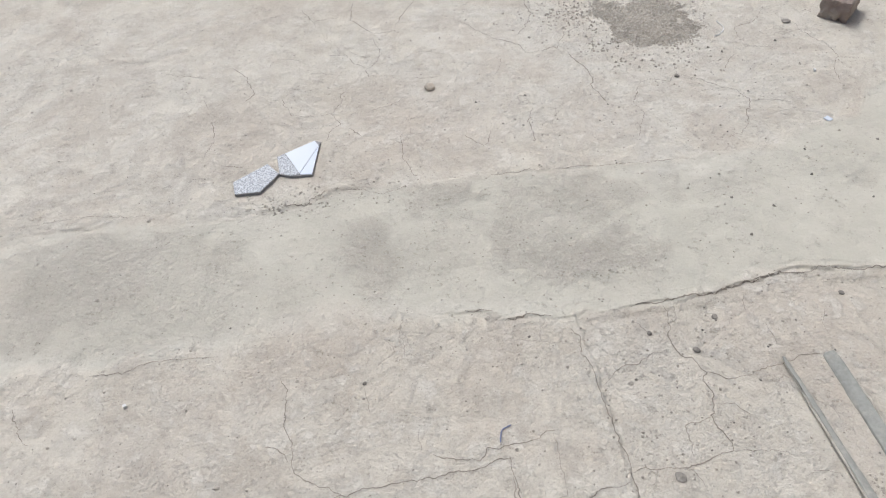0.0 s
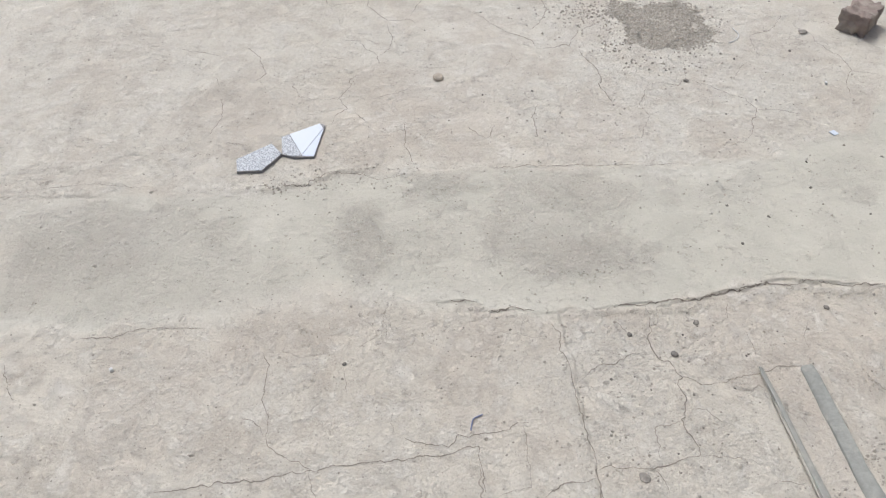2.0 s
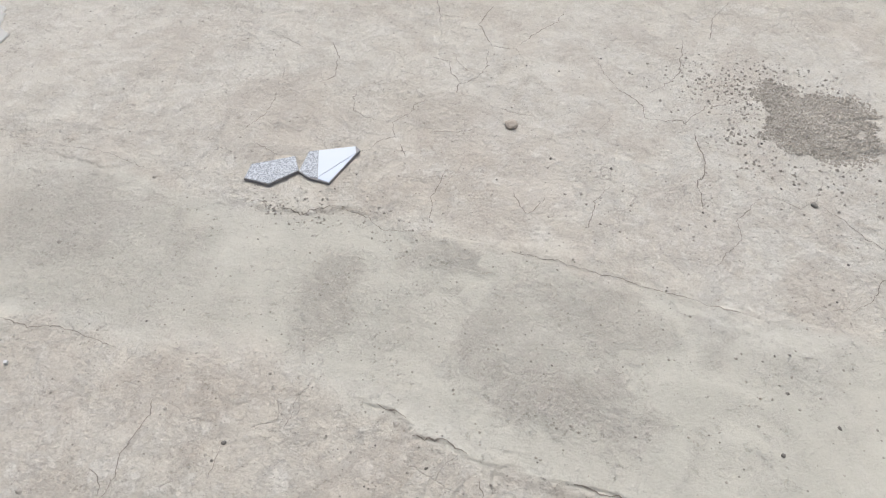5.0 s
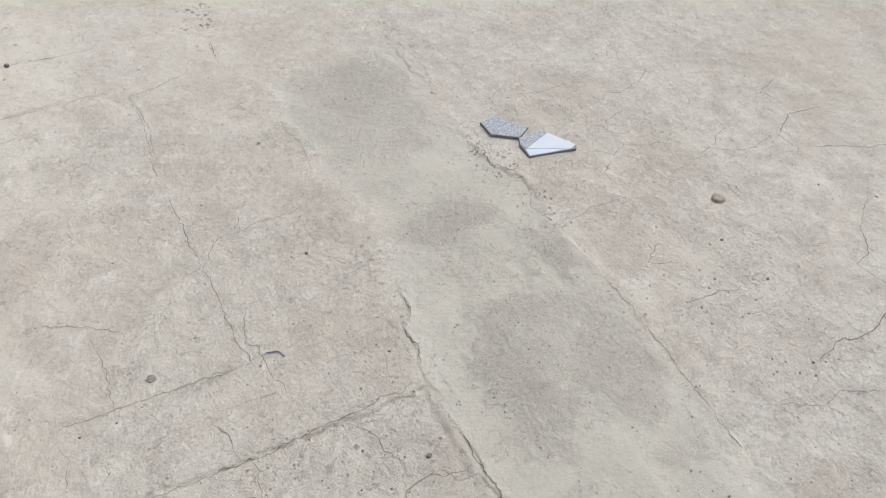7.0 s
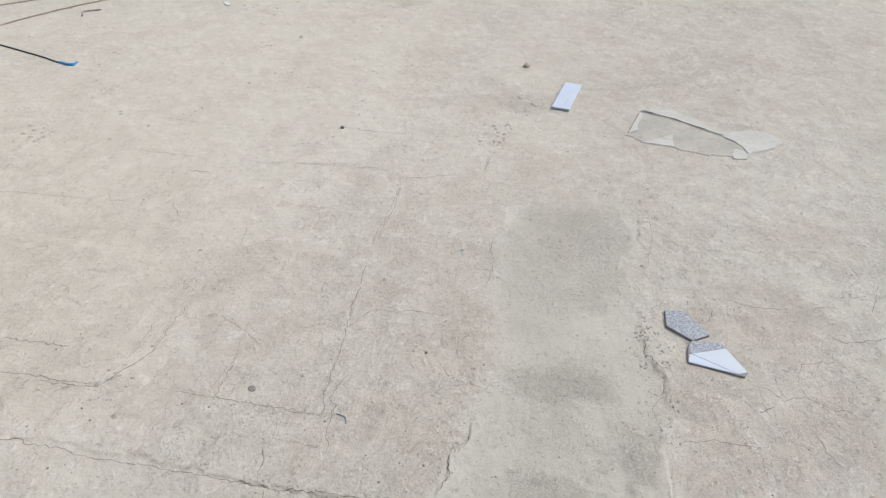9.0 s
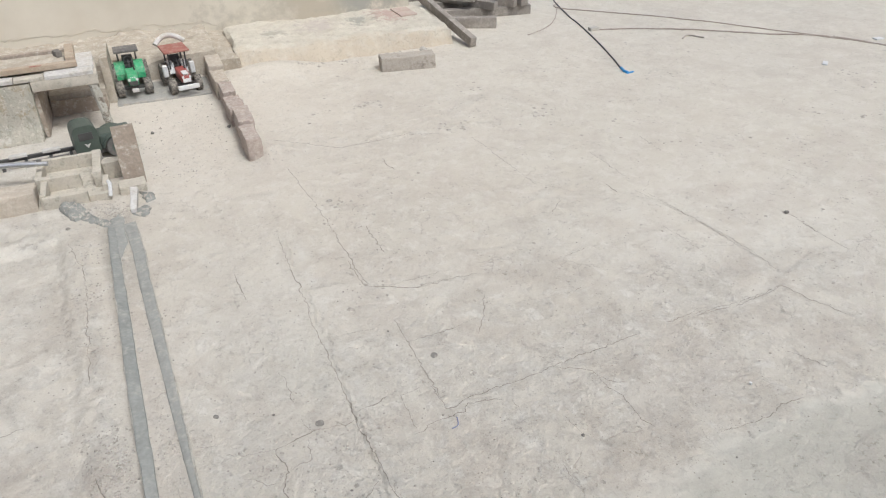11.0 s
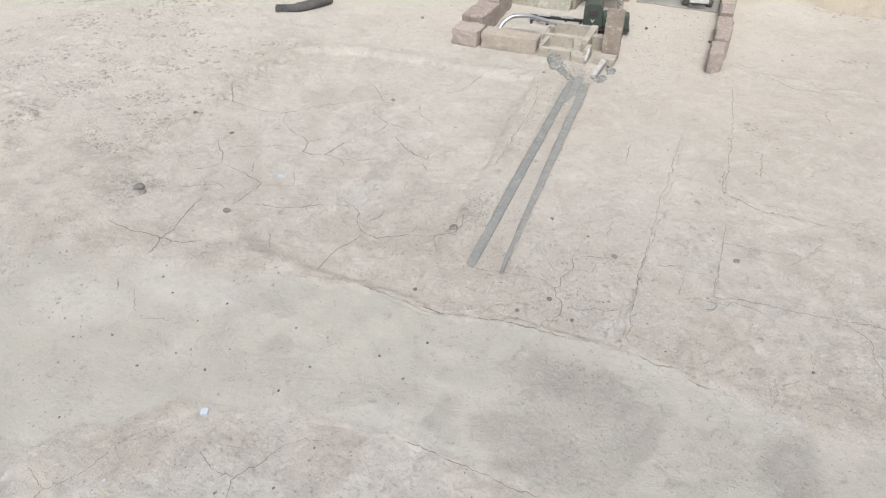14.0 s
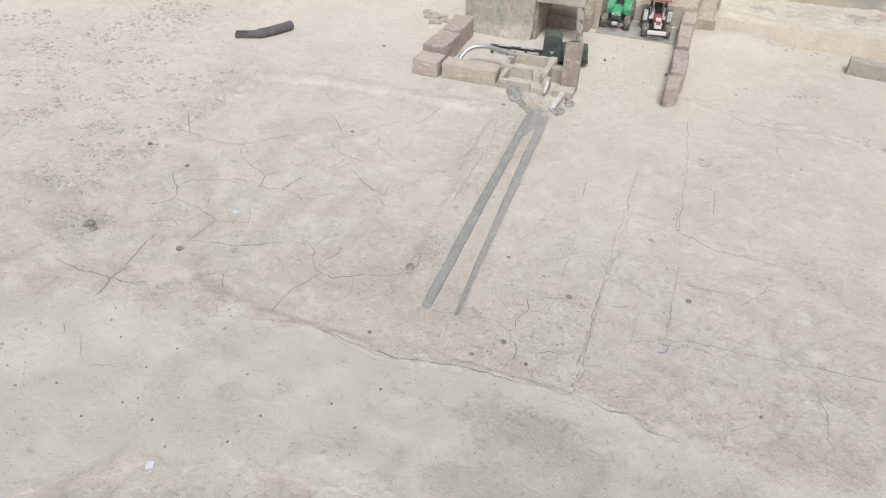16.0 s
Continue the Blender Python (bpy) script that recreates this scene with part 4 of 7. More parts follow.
crack([(0.823, -0.516), (0.782, -0.501)], 0.0014)
crack([(0.77, -0.508), (0.718, -0.503), (0.694, -0.522), (0.658, -0.552)], 0.0019)
crack([(0.658, -0.552), (0.591, -0.54), (0.538, -0.518), (0.486, -0.537)], 0.0014)
crack([(1.138, -0.539), (1.111, -0.528), (1.075, -0.529)], 0.0019)
crack([(0.751, -1.44), (0.717, -1.365), (0.704, -1.32)], 0.0018)
crack([(0.713, -1.356), (0.634, -1.367)], 0.0018)
crack([(0.588, -1.46), (0.597, -1.406), (0.599, -1.349), (0.555, -1.277), (0.534, -1.248), (0.467, -1.253), (0.451, -1.224)], 0.0024)
crack([(0.469, -1.261), (0.448, -1.329), (0.4, -1.425), (0.391, -1.494)], 0.0018)
crack([(0.539, -1.237), (0.516, -1.145), (0.531, -1.086), (0.558, -1.056), (0.554, -1.013)], 0.0018)
crack([(0.558, -1.056), (0.592, -1.092), (0.615, -1.139), (0.665, -1.15)], 0.0018)
crack([(0.729, -1.053), (0.701, -1.06), (0.639, -1.036)], 0.0016, FAINT)
crack([(-0.041, -1.694), (-0.009, -1.598), (-0.003, -1.547), (-0.005, -1.469)], 0.0018)
crack([(0.062, -1.446), (0.057, -1.359), (0.052, -1.305), (0.051, -1.278), (0.071, -1.231), (0.094, -1.197), (0.111, -1.166)], 0.0018)
crack([(0.184, -1.153), (0.131, -1.121), (0.115, -1.103), (0.109, -1.062), (0.083, -1.059), (0.02, -1.076), (0.016, -1.066), (0, -1.106), (-0.024, -1.151), (-0.074, -1.18)], 0.0024)
crack([(0.269, -1.272), (0.23, -1.216), (0.184, -1.153)], 0.0016, FAINT)
crack([(-0.008, -1.041), (-0.019, -0.99), (-0.037, -0.954), (-0.04, -0.895), (-0.031, -0.863), (-0.041, -0.82), (-0.049, -0.787)], 0.0024)
crack([(0.445, -0.989), (0.401, -0.981), (0.36, -0.983)], 0.0016, FAINT)
crack([(0.563, -0.844), (0.528, -0.861), (0.48, -0.88), (0.46, -0.902)], 0.0016, FAINT)
crack([(0.485, -0.734), (0.484, -0.677), (0.484, -0.639), (0.469, -0.591), (0.464, -0.567)], 0.0018)
crack([(0.33, -0.711), (0.308, -0.682), (0.287, -0.645), (0.275, -0.666), (0.263, -0.715)], 0.0018)
crack([(0.142, -0.794), (0.158, -0.751), (0.166, -0.731), (0.16, -0.688), (0.162, -0.653)], 0.0018)
crack([(0.181, -1.056), (0.188, -1.019), (0.211, -0.966)], 0.0016, FAINT)
crack([(0.937, -1.13), (0.896, -1.071), (0.881, -1.034), (0.866, -0.984), (0.891, -0.949)], 0.0018)
crack([(1, -0.979), (0.982, -0.931)], 0.0016, FAINT)
crack([(0.967, -0.872), (0.956, -0.838), (0.953, -0.791), (0.962, -0.753), (0.97, -0.716)], 0.0018)
crack([(0.79, -0.945), (0.761, -0.869), (0.718, -0.848), (0.663, -0.851), (0.65, -0.837), (0.633, -0.809), (0.661, -0.778), (0.667, -0.744)], 0.0018)
crack([(0.661, -0.845), (0.633, -0.901), (0.632, -0.937), (0.612, -0.961)], 0.0018)
crack([(0.923, -0.683), (0.88, -0.67), (0.853, -0.659)], 0.0018)
crack([(0.612, -0.784), (0.58, -0.742)], 0.0018)
crack([(1.329, -0.531), (1.266, -0.538), (1.194, -0.542), (1.135, -0.531)], 0.0016, FAINT)
crack([(1.647, 0.538), (1.652, 0.417)], 0.0014, FAINT)
crack([(1.56, 1.187), (1.559, 1.05)], 0.0014, FAINT)
crack([(1.328, 0.791), (1.353, 0.663), (1.381, 0.464), (1.401, 0.327)], 0.0014, FAINT)
crack([(1.25, 0.613), (1.271, 0.452)], 0.0014, FAINT)
crack([(1.367, 0.243), (1.273, 0.231), (1.16, 0.226), (1.056, 0.228)], 0.0014)
crack([(0.982, 0.595), (0.897, 0.578)], 0.0014)
crack([(0.873, 0.439), (0.813, 0.425)], 0.0014)
crack([(1.048, 0.87), (1.005, 0.822), (0.977, 0.794)], 0.0014)
crack([(1.573, -0.011), (1.434, -0.017)], 0.0014)
crack([(0.327, 0.789), (0.33, 0.726), (0.335, 0.674), (0.352, 0.646), (0.369, 0.639)], 0.0019)
crack([(0.369, 0.639), (0.4, 0.636), (0.482, 0.638), (0.571, 0.64)], 0.0014, FAINT)
crack([(0.558, 0.6), (0.523, 0.605), (0.462, 0.6)], 0.0019)
crack([(0.552, 0.421), (0.444, 0.405), (0.411, 0.403), (0.355, 0.4)], 0.0014)
crack([(0.24, 0.488), (0.295, 0.482), (0.326, 0.492)], 0.0014)
crack([(0.056, 0.422), (0.071, 0.385), (0.066, 0.336), (0.072, 0.307)], 0.0014)
crack([(0.812, -1.153), (0.76, -1.142), (0.737, -1.121)], 0.0014, FAINT)
crack([(0.551, -1.106), (0.592, -1.145), (0.612, -1.172)], 0.0014)
crack([(1.128, -1.132), (1.003, -1.084)], 0.0014)
crack([(-1.468, 0.721), (-1.384, 0.61), (-1.322, 0.59), (-1.224, 0.588), (-1.154, 0.606), (-1.096, 0.659), (-1.057, 0.709), (-0.985, 0.765)], 0.0027)
crack([(-1.154, 0.606), (-1.125, 0.544), (-1.055, 0.49), (-1, 0.474), (-0.963, 0.439), (-0.942, 0.383), (-0.908, 0.379), (-0.867, 0.397), (-0.853, 0.479), (-0.837, 0.506)], 0.0027)
crack([(-0.969, 0.448), (-0.928, 0.497)], 0.0024, FAINT)
crack([(-0.867, 0.397), (-0.809, 0.386), (-0.786, 0.371), (-0.776, 0.347)], 0.0027)
crack([(-0.812, 0.392), (-0.752, 0.411), (-0.69, 0.446)], 0.0024, FAINT)
crack([(-1.251, 0.343), (-1.184, 0.277), (-1.149, 0.226), (-1.151, 0.201), (-1.18, 0.171), (-1.211, 0.157)], 0.0027)
crack([(-1.145, 0.221), (-1.082, 0.207), (-1.035, 0.2), (-0.996, 0.183), (-0.952, 0.169), (-0.958, 0.135), (-0.957, 0.079), (-0.957, 0.049), (-0.973, 0.036)], 0.0027)
crack([(-0.957, 0.049), (-0.889, 0.066), (-0.822, 0.08), (-0.755, 0.121), (-0.715, 0.147)], 0.0027)
crack([(-1.05, 0.263), (-1.024, 0.222), (-1.027, 0.203)], 0.0027)
crack([(-1.182, 0.296), (-1.164, 0.331), (-1.106, 0.356), (-1.023, 0.393)], 0.0027)
crack([(-0.947, 0.162), (-0.859, 0.193), (-0.897, 0.26)], 0.0024, FAINT)
crack([(-1.082, 0.113), (-1.124, 0.088), (-1.179, 0.055)], 0.0024, FAINT)
crack([(-1.092, 0.125), (-1.03, 0.097)], 0.0027)
crack([(-1.075, 0.053), (-1.066, -0.019), (-1.051, -0.084), (-1.038, -0.133), (-1.042, -0.182), (-1.027, -0.231), (-1.027, -0.251)], 0.0027)
crack([(-1.241, -0.166), (-1.191, -0.177), (-1.149, -0.18), (-1.093, -0.178), (-1.042, -0.182), (-0.984, -0.175), (-0.934, -0.146)], 0.0027)
crack([(-1.422, 0.287), (-1.456, 0.354), (-1.413, 0.415)], 0.0027)
crack([(-0.658, 0.178), (-0.609, 0.149), (-0.598, 0.111), (-0.571, 0.081), (-0.548, 0.063), (-0.565, 0.017), (-0.581, -0.016), (-0.584, -0.067), (-0.585, -0.12)], 0.0027)
crack([(-0.548, 0.063), (-0.504, 0.061), (-0.451, 0.092), (-0.368, 0.132), (-0.314, 0.164), (-0.315, 0.204), (-0.328, 0.256)], 0.0027)
crack([(-0.566, 0.111), (-0.549, 0.146), (-0.546, 0.191)], 0.0027)
crack([(-0.977, 0.944), (-0.914, 0.87), (-0.868, 0.818), (-0.817, 0.817)], 0.0027)
crack([(-0.89, 0.76), (-0.851, 0.709), (-0.784, 0.674), (-0.778, 0.634), (-0.795, 0.585)], 0.0027)
crack([(-0.784, 0.674), (-0.731, 0.667), (-0.694, 0.658)], 0.0027)
crack([(-0.717, 0.599), (-0.659, 0.545), (-0.603, 0.513), (-0.555, 0.497), (-0.56, 0.551)], 0.0027)
crack([(-0.565, 0.475), (-0.531, 0.444), (-0.469, 0.457)], 0.0027)
crack([(-0.621, 1.187), (-0.633, 1.1), (-0.646, 1.016), (-0.691, 0.961)], 0.0027)
crack([(-0.739, 0.852), (-0.719, 0.791), (-0.645, 0.735), (-0.587, 0.748)], 0.0024, FAINT)
crack([(-1.223, 0.94), (-1.17, 0.883)], 0.0024, FAINT)
crack([(-0.371, 0.139), (-0.33, 0.066)], 0.0024, FAINT)
crack([(-0.397, 1.18), (-0.357, 1.023), (-0.343, 0.914), (-0.343, 0.764), (-0.338, 0.611), (-0.34, 0.538)], 0.0024, FAINT)
crack([(0.026, 0.847), (0.033, 0.774), (0.036, 0.72)], 0.0027)
crack([(0.288, 1.412), (0.325, 1.06), (0.333, 0.868), (0.34, 0.714), (0.352, 0.655)], 0.0024, FAINT)
crack([(0.362, 0.495), (0.366, 0.337), (0.369, 0.197)], 0.0024, FAINT)
crack([(0.428, 0.947), (0.435, 0.789)], 0.0027)
crack([(-0, 1.387), (0.045, 1.38)], 0.0024, FAINT)
# shaded line of the drive's step, drawn as a dark ribbon
crack([(0.181, 0.234), (0.179, 0.361), (0.173, 0.562), (0.175, 0.693), (0.172, 0.873), (0.172, 0.992)], 0.0024, FAINT)
crack([(0.614, 0.505), (0.571, 0.42), (0.533, 0.365)], 0.0024, FAINT)
crack([(0.615, 1.355), (0.625, 1.258)], 0.0027)
crack([(0.978, 1.403), (1.005, 1.169), (1.024, 0.984)], 0.0024, FAINT)
crack([(1.314, 1.125), (1.328, 0.911)], 0.0024, FAINT)
crack([(1.236, 0.904), (1.241, 0.834)], 0.0027)
crack([(-0.79, -0.036), (-0.745, -0.1)], 0.0027)
crack([(-1.028, -0.357), (-0.996, -0.391)], 0.0027)
crack([(-0.957, -0.375), (-0.925, -0.408), (-0.893, -0.439)], 0.0027)
crack([(-0.873, -0.452), (-0.796, -0.425)], 0.0024, FAINT)
crack([(1.3, 0.829), (1.347, 0.669), (1.384, 0.512), (1.402, 0.416), (1.396, 0.286)], 0.0013, FAINT)
crack([(1.646, 0.539), (1.647, 0.417), (1.661, 0.3)], 0.0024)
crack([(1.062, 0.222), (1.188, 0.216), (1.358, 0.237), (1.378, 0.176), (1.418, 0.087)], 0.0024, FAINT)
crack([(1.46, -0.012), (1.566, -0.018)], 0.0024)
crack([(0.348, 0.65), (0.463, 0.596), (0.56, 0.6), (0.635, 0.598)], 0.0024)
# shadow under the old crust's edge, drawn as a dark ribbon
crack([(0.28, 1.66), (0.396, 1.575), (0.495, 1.497), (0.612, 1.502), (0.757, 1.507), (0.874, 1.484)], 0.003, FAINT)

# ---- wall, plinth and earth ledge ----
def build_wall():
    bm = bmesh.new()
    box(bm, -9.0, 1.27, 2.88, 3.12, -0.1, 2.6, 0.01)
    wall = part("wall_back", bm, WALL)
    bm = bmesh.new()
    rows, x = [], -4.0
    while x < 1.262:
        z = float(between(x, (-4, -1.95, -1.15, -0.7, 0.22, 0.32, 1.3), (0.04, 0.05, 0.115, 0.13, 0.115, 0.06, 0.06))) + 0.006 * float(vnoise(x, 0.0, 0.09, 71)) + 0.008 * float(vnoise(x, 0.0, 0.03, 72)) + 0.007 * float(vnoise(x, 0.0, 0.013, 73))
        rows.append([bm.verts.new(p) for p in ((x, 2.879, z), (x, 2.8778, z + 0.002), (x, 2.8774, z + 0.02), (x, 2.877, 0.5), (x, 2.8774, 2.58), (x, 2.879, 2.58))])
        x += 0.006
    for a, b in zip(rows, rows[1:]):
        for k in range(5):
            bm.faces.new((a[k], b[k], b[k + 1], a[k + 1]))
    bmesh.ops.recalc_face_normals(bm, faces=bm.faces[:])
    part("plaster_coat", bm, WALL, wall, "cream plaster with a ragged lower edge")
    return tagged(wall, "cream plastered yard wall with grey smears near its foot", "wall", kind="structure")


build_wall()


def sheet_block(name, x0, x1, y0, y1, z1, material, cell=0.02, wear=0.006, parent=None, base=-0.03, edge=0.02, seed=0, skirt=0.0, flat=None):
    """A low block whose top and sides are uneven."""
    nx, ny = max(4, int((x1 - x0) / cell)), max(4, int((y1 - y0) / cell))
    bm = bmesh.new()
    grid = []
    for j in range(ny + 1):
        row = []
        for i in range(nx + 1):
            x, y = x0 + (x1 - x0) * i / nx, y0 + (y1 - y0) * j / ny
            rim = min(i, nx - i, j, ny - j)
            z = z1 + wear * float(vnoise(x, y, 0.12, 31 + seed)) + 0.5 * wear * float(vnoise(x, y, 0.04, 32 + seed))
            if skirt:
                z += 0.45 * wear * float(vnoise(x, y, 0.02, 44 + seed))
            if flat and flat[0] < x < flat[1] and flat[2] < y < flat[3]:
                z = z1
            if rim == 0:
                z -= edge * (0.35 + 0.3 * float(vnoise(x, y, 0.05, 33 + seed)))
                x += 0.8 * wear * float(vnoise(x, y, 0.06, 34 + seed))
                y += 0.8 * wear * float(vnoise(x, y, 0.06, 35 + seed)) * (0.5 if skirt else 1)
            if skirt and j == 1:
                z -= edge * (0.15 + 0.15 * float(vnoise(x, y, 0.08, 40)))
            row.append(bm.verts.new((x, y, z)))
        grid.append(row)
    for j in range(ny):
        for i in range(nx):
            bm.faces.new((grid[j][i], grid[j][i + 1], grid[j + 1][i + 1], grid[j + 1][i]))
    rim = [grid[0][i] for i in range(nx + 1)] + [grid[j][nx] for j in range(1, ny + 1)]
    rim += [grid[ny][i] for i in range(nx - 1, -1, -1)] + [grid[j][0] for j in range(ny - 1, 0, -1)]
    lows = []
    for v in rim:
        out = Vector((0, -1, 0)) if v.co.y < y0 + 0.02 else Vector((0, 0, 0))
        lean = skirt * (0.8 + 0.35 * float(vnoise(v.co.x, 0.0, 0.15, 38)) + 0.12 * float(vnoise(v.co.x, 0.0, 0.05, 39)))
        v.co += out * 0.2 * lean
        mid = bm.verts.new((v.co.x + 0.5 * wear * float(vnoise(v.co.x, v.co.y, 0.03, 36)), v.co.y + out.y * 0.5 * lean + 0.5 * wear * float(vnoise(v.co.x, v.co.y, 0.03, 37)), (v.co.z + base) / 2))
        lows.append((mid, bm.verts.new((v.co.x, v.co.y + out.y * lean, base))))
    for k in range(len(rim)):
        j = (k + 1) % len(rim)
        bm.faces.new((rim[j], rim[k], lows[k][0], lows[j][0]))
        bm.faces.new((lows[j][0], lows[k][0], lows[k][1], lows[j][1]))
    return part(name, bm, material, parent, "", True)


tagged(sheet_block("plinth", 0.29, 1.335, 2.475, 2.9, 0.085, PLINTH, 0.012, 0.009, edge=0.035, skirt=0.085, flat=(1.1, 1.3, 2.66, 2.9)), "low chipped cement plinth at the foot of the wall", "plinth", kind="structure")
tagged(sheet_block("earth_ledge", -0.93, 0.2, 2.46, 2.895, 0.1, MUD, 0.0095, 0.016, seed=3, skirt=0.03), "crumbling earth ledge along the foot of the wall", "ledge", kind="structure")
tagged(sheet_block("earth_bank", 0.2, 0.3, 2.44, 2.895, 0.075, MUD, 0.018, 0.014, seed=5), "crumbling earth bank beside the plinth", "ledge", kind="structure")

# ---- grey bars of the water channel ----
def channel_bar(pts, widths, height, turn, coat, label):
    """One side of the channel: a smooth cement face that slopes down to the middle."""
    line = spline(pts, 10)
    first = (line[1] - line[0]).normalized()
    line = [line[0], line[0] + first * 0.003, line[0] + first * 0.008, line[0] + first * 0.016] + line[1:]
    bm = bmesh.new()
    n = len(line)
    rows = []
    for k, p in enumerate(line):
        blunt = (0.45, 0.75, 0.92)[k] if k < 3 else 1.0
        d = (line[min(k + 1, n - 1)] - line[max(k - 1, 0)]).normalized()
        side = Vector((-d.y, d.x, 0))
        at = max(0, k - 3) / (n - 4) * (len(widths) - 1)
        i = min(int(at), len(widths) - 2)
        w = blunt * (widths[i] + (widths[i + 1] - widths[i]) * (at - i))
        z = level(p.x, p.y)
        end = 0.4 if k in (0, n - 1) else 1.0
        row = []
        for u, v in ((-0.52, -0.1), (-0.46, 0.35), (-0.25, 0.62), (0.0, 0.8), (0.25, 0.95), (0.46, 1.0), (0.58, 0.8)):
            q = p + side * (turn * w * u * (1 + 0.1 * float(vnoise(p.x + u, p.y, 0.03, 41))))
            row.append(bm.verts.new((q.x, q.y, z + height * v * end + 0.0006 + 0.0008 * float(vnoise(q.x, q.y, 0.02, 42)))))
        rows.append(row)
    for a, b in zip(rows, rows[1:]):
        for k in range(6):
            bm.faces.new((a[k + 1], a[k], b[k], b[k + 1]))
    bm.faces.new(rows[0])
    bm.faces.new(rows[-1][::-1])
    bmesh.ops.recalc_face_normals(bm, faces=bm.faces[:])
    bar = tagged(part("channel_bar", bm, coat, None, label, True), label, "channel edge", "edges of the water channel")
    # ragged pale cement along the outer rim
    bm = bmesh.new()
    rim = []
    for k, p in enumerate(line):
        d = (line[min(k + 1, n - 1)] - line[max(k - 1, 0)]).normalized()
        at = k / (n - 1) * (len(widths) - 1)
        i = min(int(at), len(widths) - 2)
        w = widths[i] + (widths[i + 1] - widths[i]) * (at - i)
        q = p + Vector((-d.y, d.x, 0)) * (turn * (0.6 * w + 0.0012 * float(vnoise(p.x, p.y, 0.03, 43))))
        rim.append((q.x, q.y, level(q.x, q.y) + 0.7 * height))
    tube(bm, rim, [max(0.0003, 0.0014 * (0.8 + 1.2 * float(vnoise(x, y, 0.03, 44)))) for x, y, z in rim], 6)
    part("rim", bm, RIM, bar, "pale cement rim")
    return bar


channel_bar([(-0.223, 0.038, 0), (-0.231, 0.22, 0), (-0.244, 0.46, 0), (-0.257, 0.76, 0), (-0.269, 1.02, 0), (-0.277, 1.22, 0)], [0.021, 0.023, 0.025, 0.025, 0.023, 0.02], 0.009, 1, GREY_BAR,
            "long grey cement bar along the toy water channel")
channel_bar([(-0.142, 0.038, 0), (-0.157, 0.22, 0), (-0.173, 0.46, 0), (-0.191, 0.73, 0), (-0.203, 0.91, 0), (-0.213, 1.08, 0), (-0.229, 1.23, 0)], [0.009, 0.014, 0.02, 0.026, 0.028, 0.03, 0.032], 0.007, -1, PALE_BAR,
            "long grey cement bar tapering to a thin end")


# ---- bricks ----
def brick(name, size, m, material, seed, label, wear=0.006, group=""):
    bm = rough_box(size, 13, 0.95 * wear, 0.04, seed, 0.16)
    for v in bm.verts:
        v.co += v.co.normalized() * (0.5 * wear * noise.noise(v.co * 65 + Vector((seed, 0, 0))) + 0.35 * wear * noise.noise(v.co * 150))
    ob = part(name, bm, material, None, label, True)
    ob.matrix_world = m
    return tagged(ob, label, "brick", group)


G1 = "bricks of the toy yard's border"
brick("brick", (0.115, 0.1, 0.069), pose(-0.785, 1.444, 0, 0, 0, -3), RED_BRICK, 1.0, "dusty pinkish brick half at the corner of the toy yard", group=G1)
brick("brick", (0.235, 0.082, 0.066), pose(-0.6, 1.447, 0, 0, 0, 0.5), BRICK, 2.3, "whole dusty brick along the front of the toy yard", group=G1)
brick("brick", (0.1, 0.2, 0.086), pose(-0.797, 1.617, 0, 0, 0, -2), RED_BRICK, 3.1, "whole reddish brick along the side of the toy yard", group=G1)
brick("brick", (0.09, 0.205, 0.092), pose(-0.797, 1.826, 0, 0, 0, 2), RED_BRICK, 4.7, "reddish brick on edge beside the cement block", group=G1)
G2 = "bricks of the row along the drive"
for k, (x, y, ln, mat_, zz) in enumerate(((0.2, 1.575, 0.15, RED_BRICK, 0.085), (0.203, 1.735, 0.165, RED_BRICK, 0.088), (0.195, 1.9, 0.155, RED_BRICK, 0.075),
                                          (0.188, 2.05, 0.135, RED_BRICK, 0.08), (0.18, 2.2, 0.155, BRICK, 0.083), (0.178, 2.37, 0.17, BRICK, 0.09))):
    brick("brick", (0.052 + 0.006 * (k % 3), ln - 0.012, zz + 0.004 * (k % 2) - 0.002), pose(x + 0.002 * (k % 2), y, 0, 0, 0, 3 - 2.5 * (k % 2)), mat_, 6.1 + k, ("reddish" if mat_ is RED_BRICK else "dusty pale") + " brick on edge in the row along the drive", group=G2)

chunk = brick("brick_chunk", (0.112, 0.082, 0.06), pose(-0.828, -1.115, 0, 0, 0, 44), CHUNK, 9.4, "broken reddish brick lying alone on the cement", 0.013)
brick("concrete_brick", (0.252, 0.07, 0.064), pose(1.012, 2.2, 0, 0, 0, -7), BLOCK, 12.2, "grey concrete brick lying on the dusty yard", 0.004)


# ---- the little house ----
house = thing("toy_house", pose(0, 0, 0), "cement toy house with a slab roof and an open porch", "toy house")
bm = rough_box((0.333, 0.33, 0.216), 16, 0.003, 0.05, 20.0, 0.1)
for v in bm.verts:
    low = max(0.0, 1 - v.co.z / 0.06)
    v.co.x *= 1.0 + 0.05 * v.co.z / 0.23
    if v.co.y < 0:
        v.co.y -= 0.022 * low * (1 + 0.7 * noise.noise(v.co * 30))
block = part("house_block", bm, CEMENT, house, "stained cement block", True)
block.matrix_basis = pose(-0.6555, 2.145, 0)
bm = rough_box((0.032, 0.24, 0.19), 5, 0.004, 0.05, 23.0)
part("jamb", bm, MUD, house).matrix_basis = pose(-0.245, 2.385, 0)
bm = rough_box((0.222, 0.215, 0.036), 8, 0.003, 0.06, 24.0)
part("roof_slab", bm, BASIN, house, "", True).matrix_basis = pose(-0.376, 2.088, 0.184, 0, 0, 3)
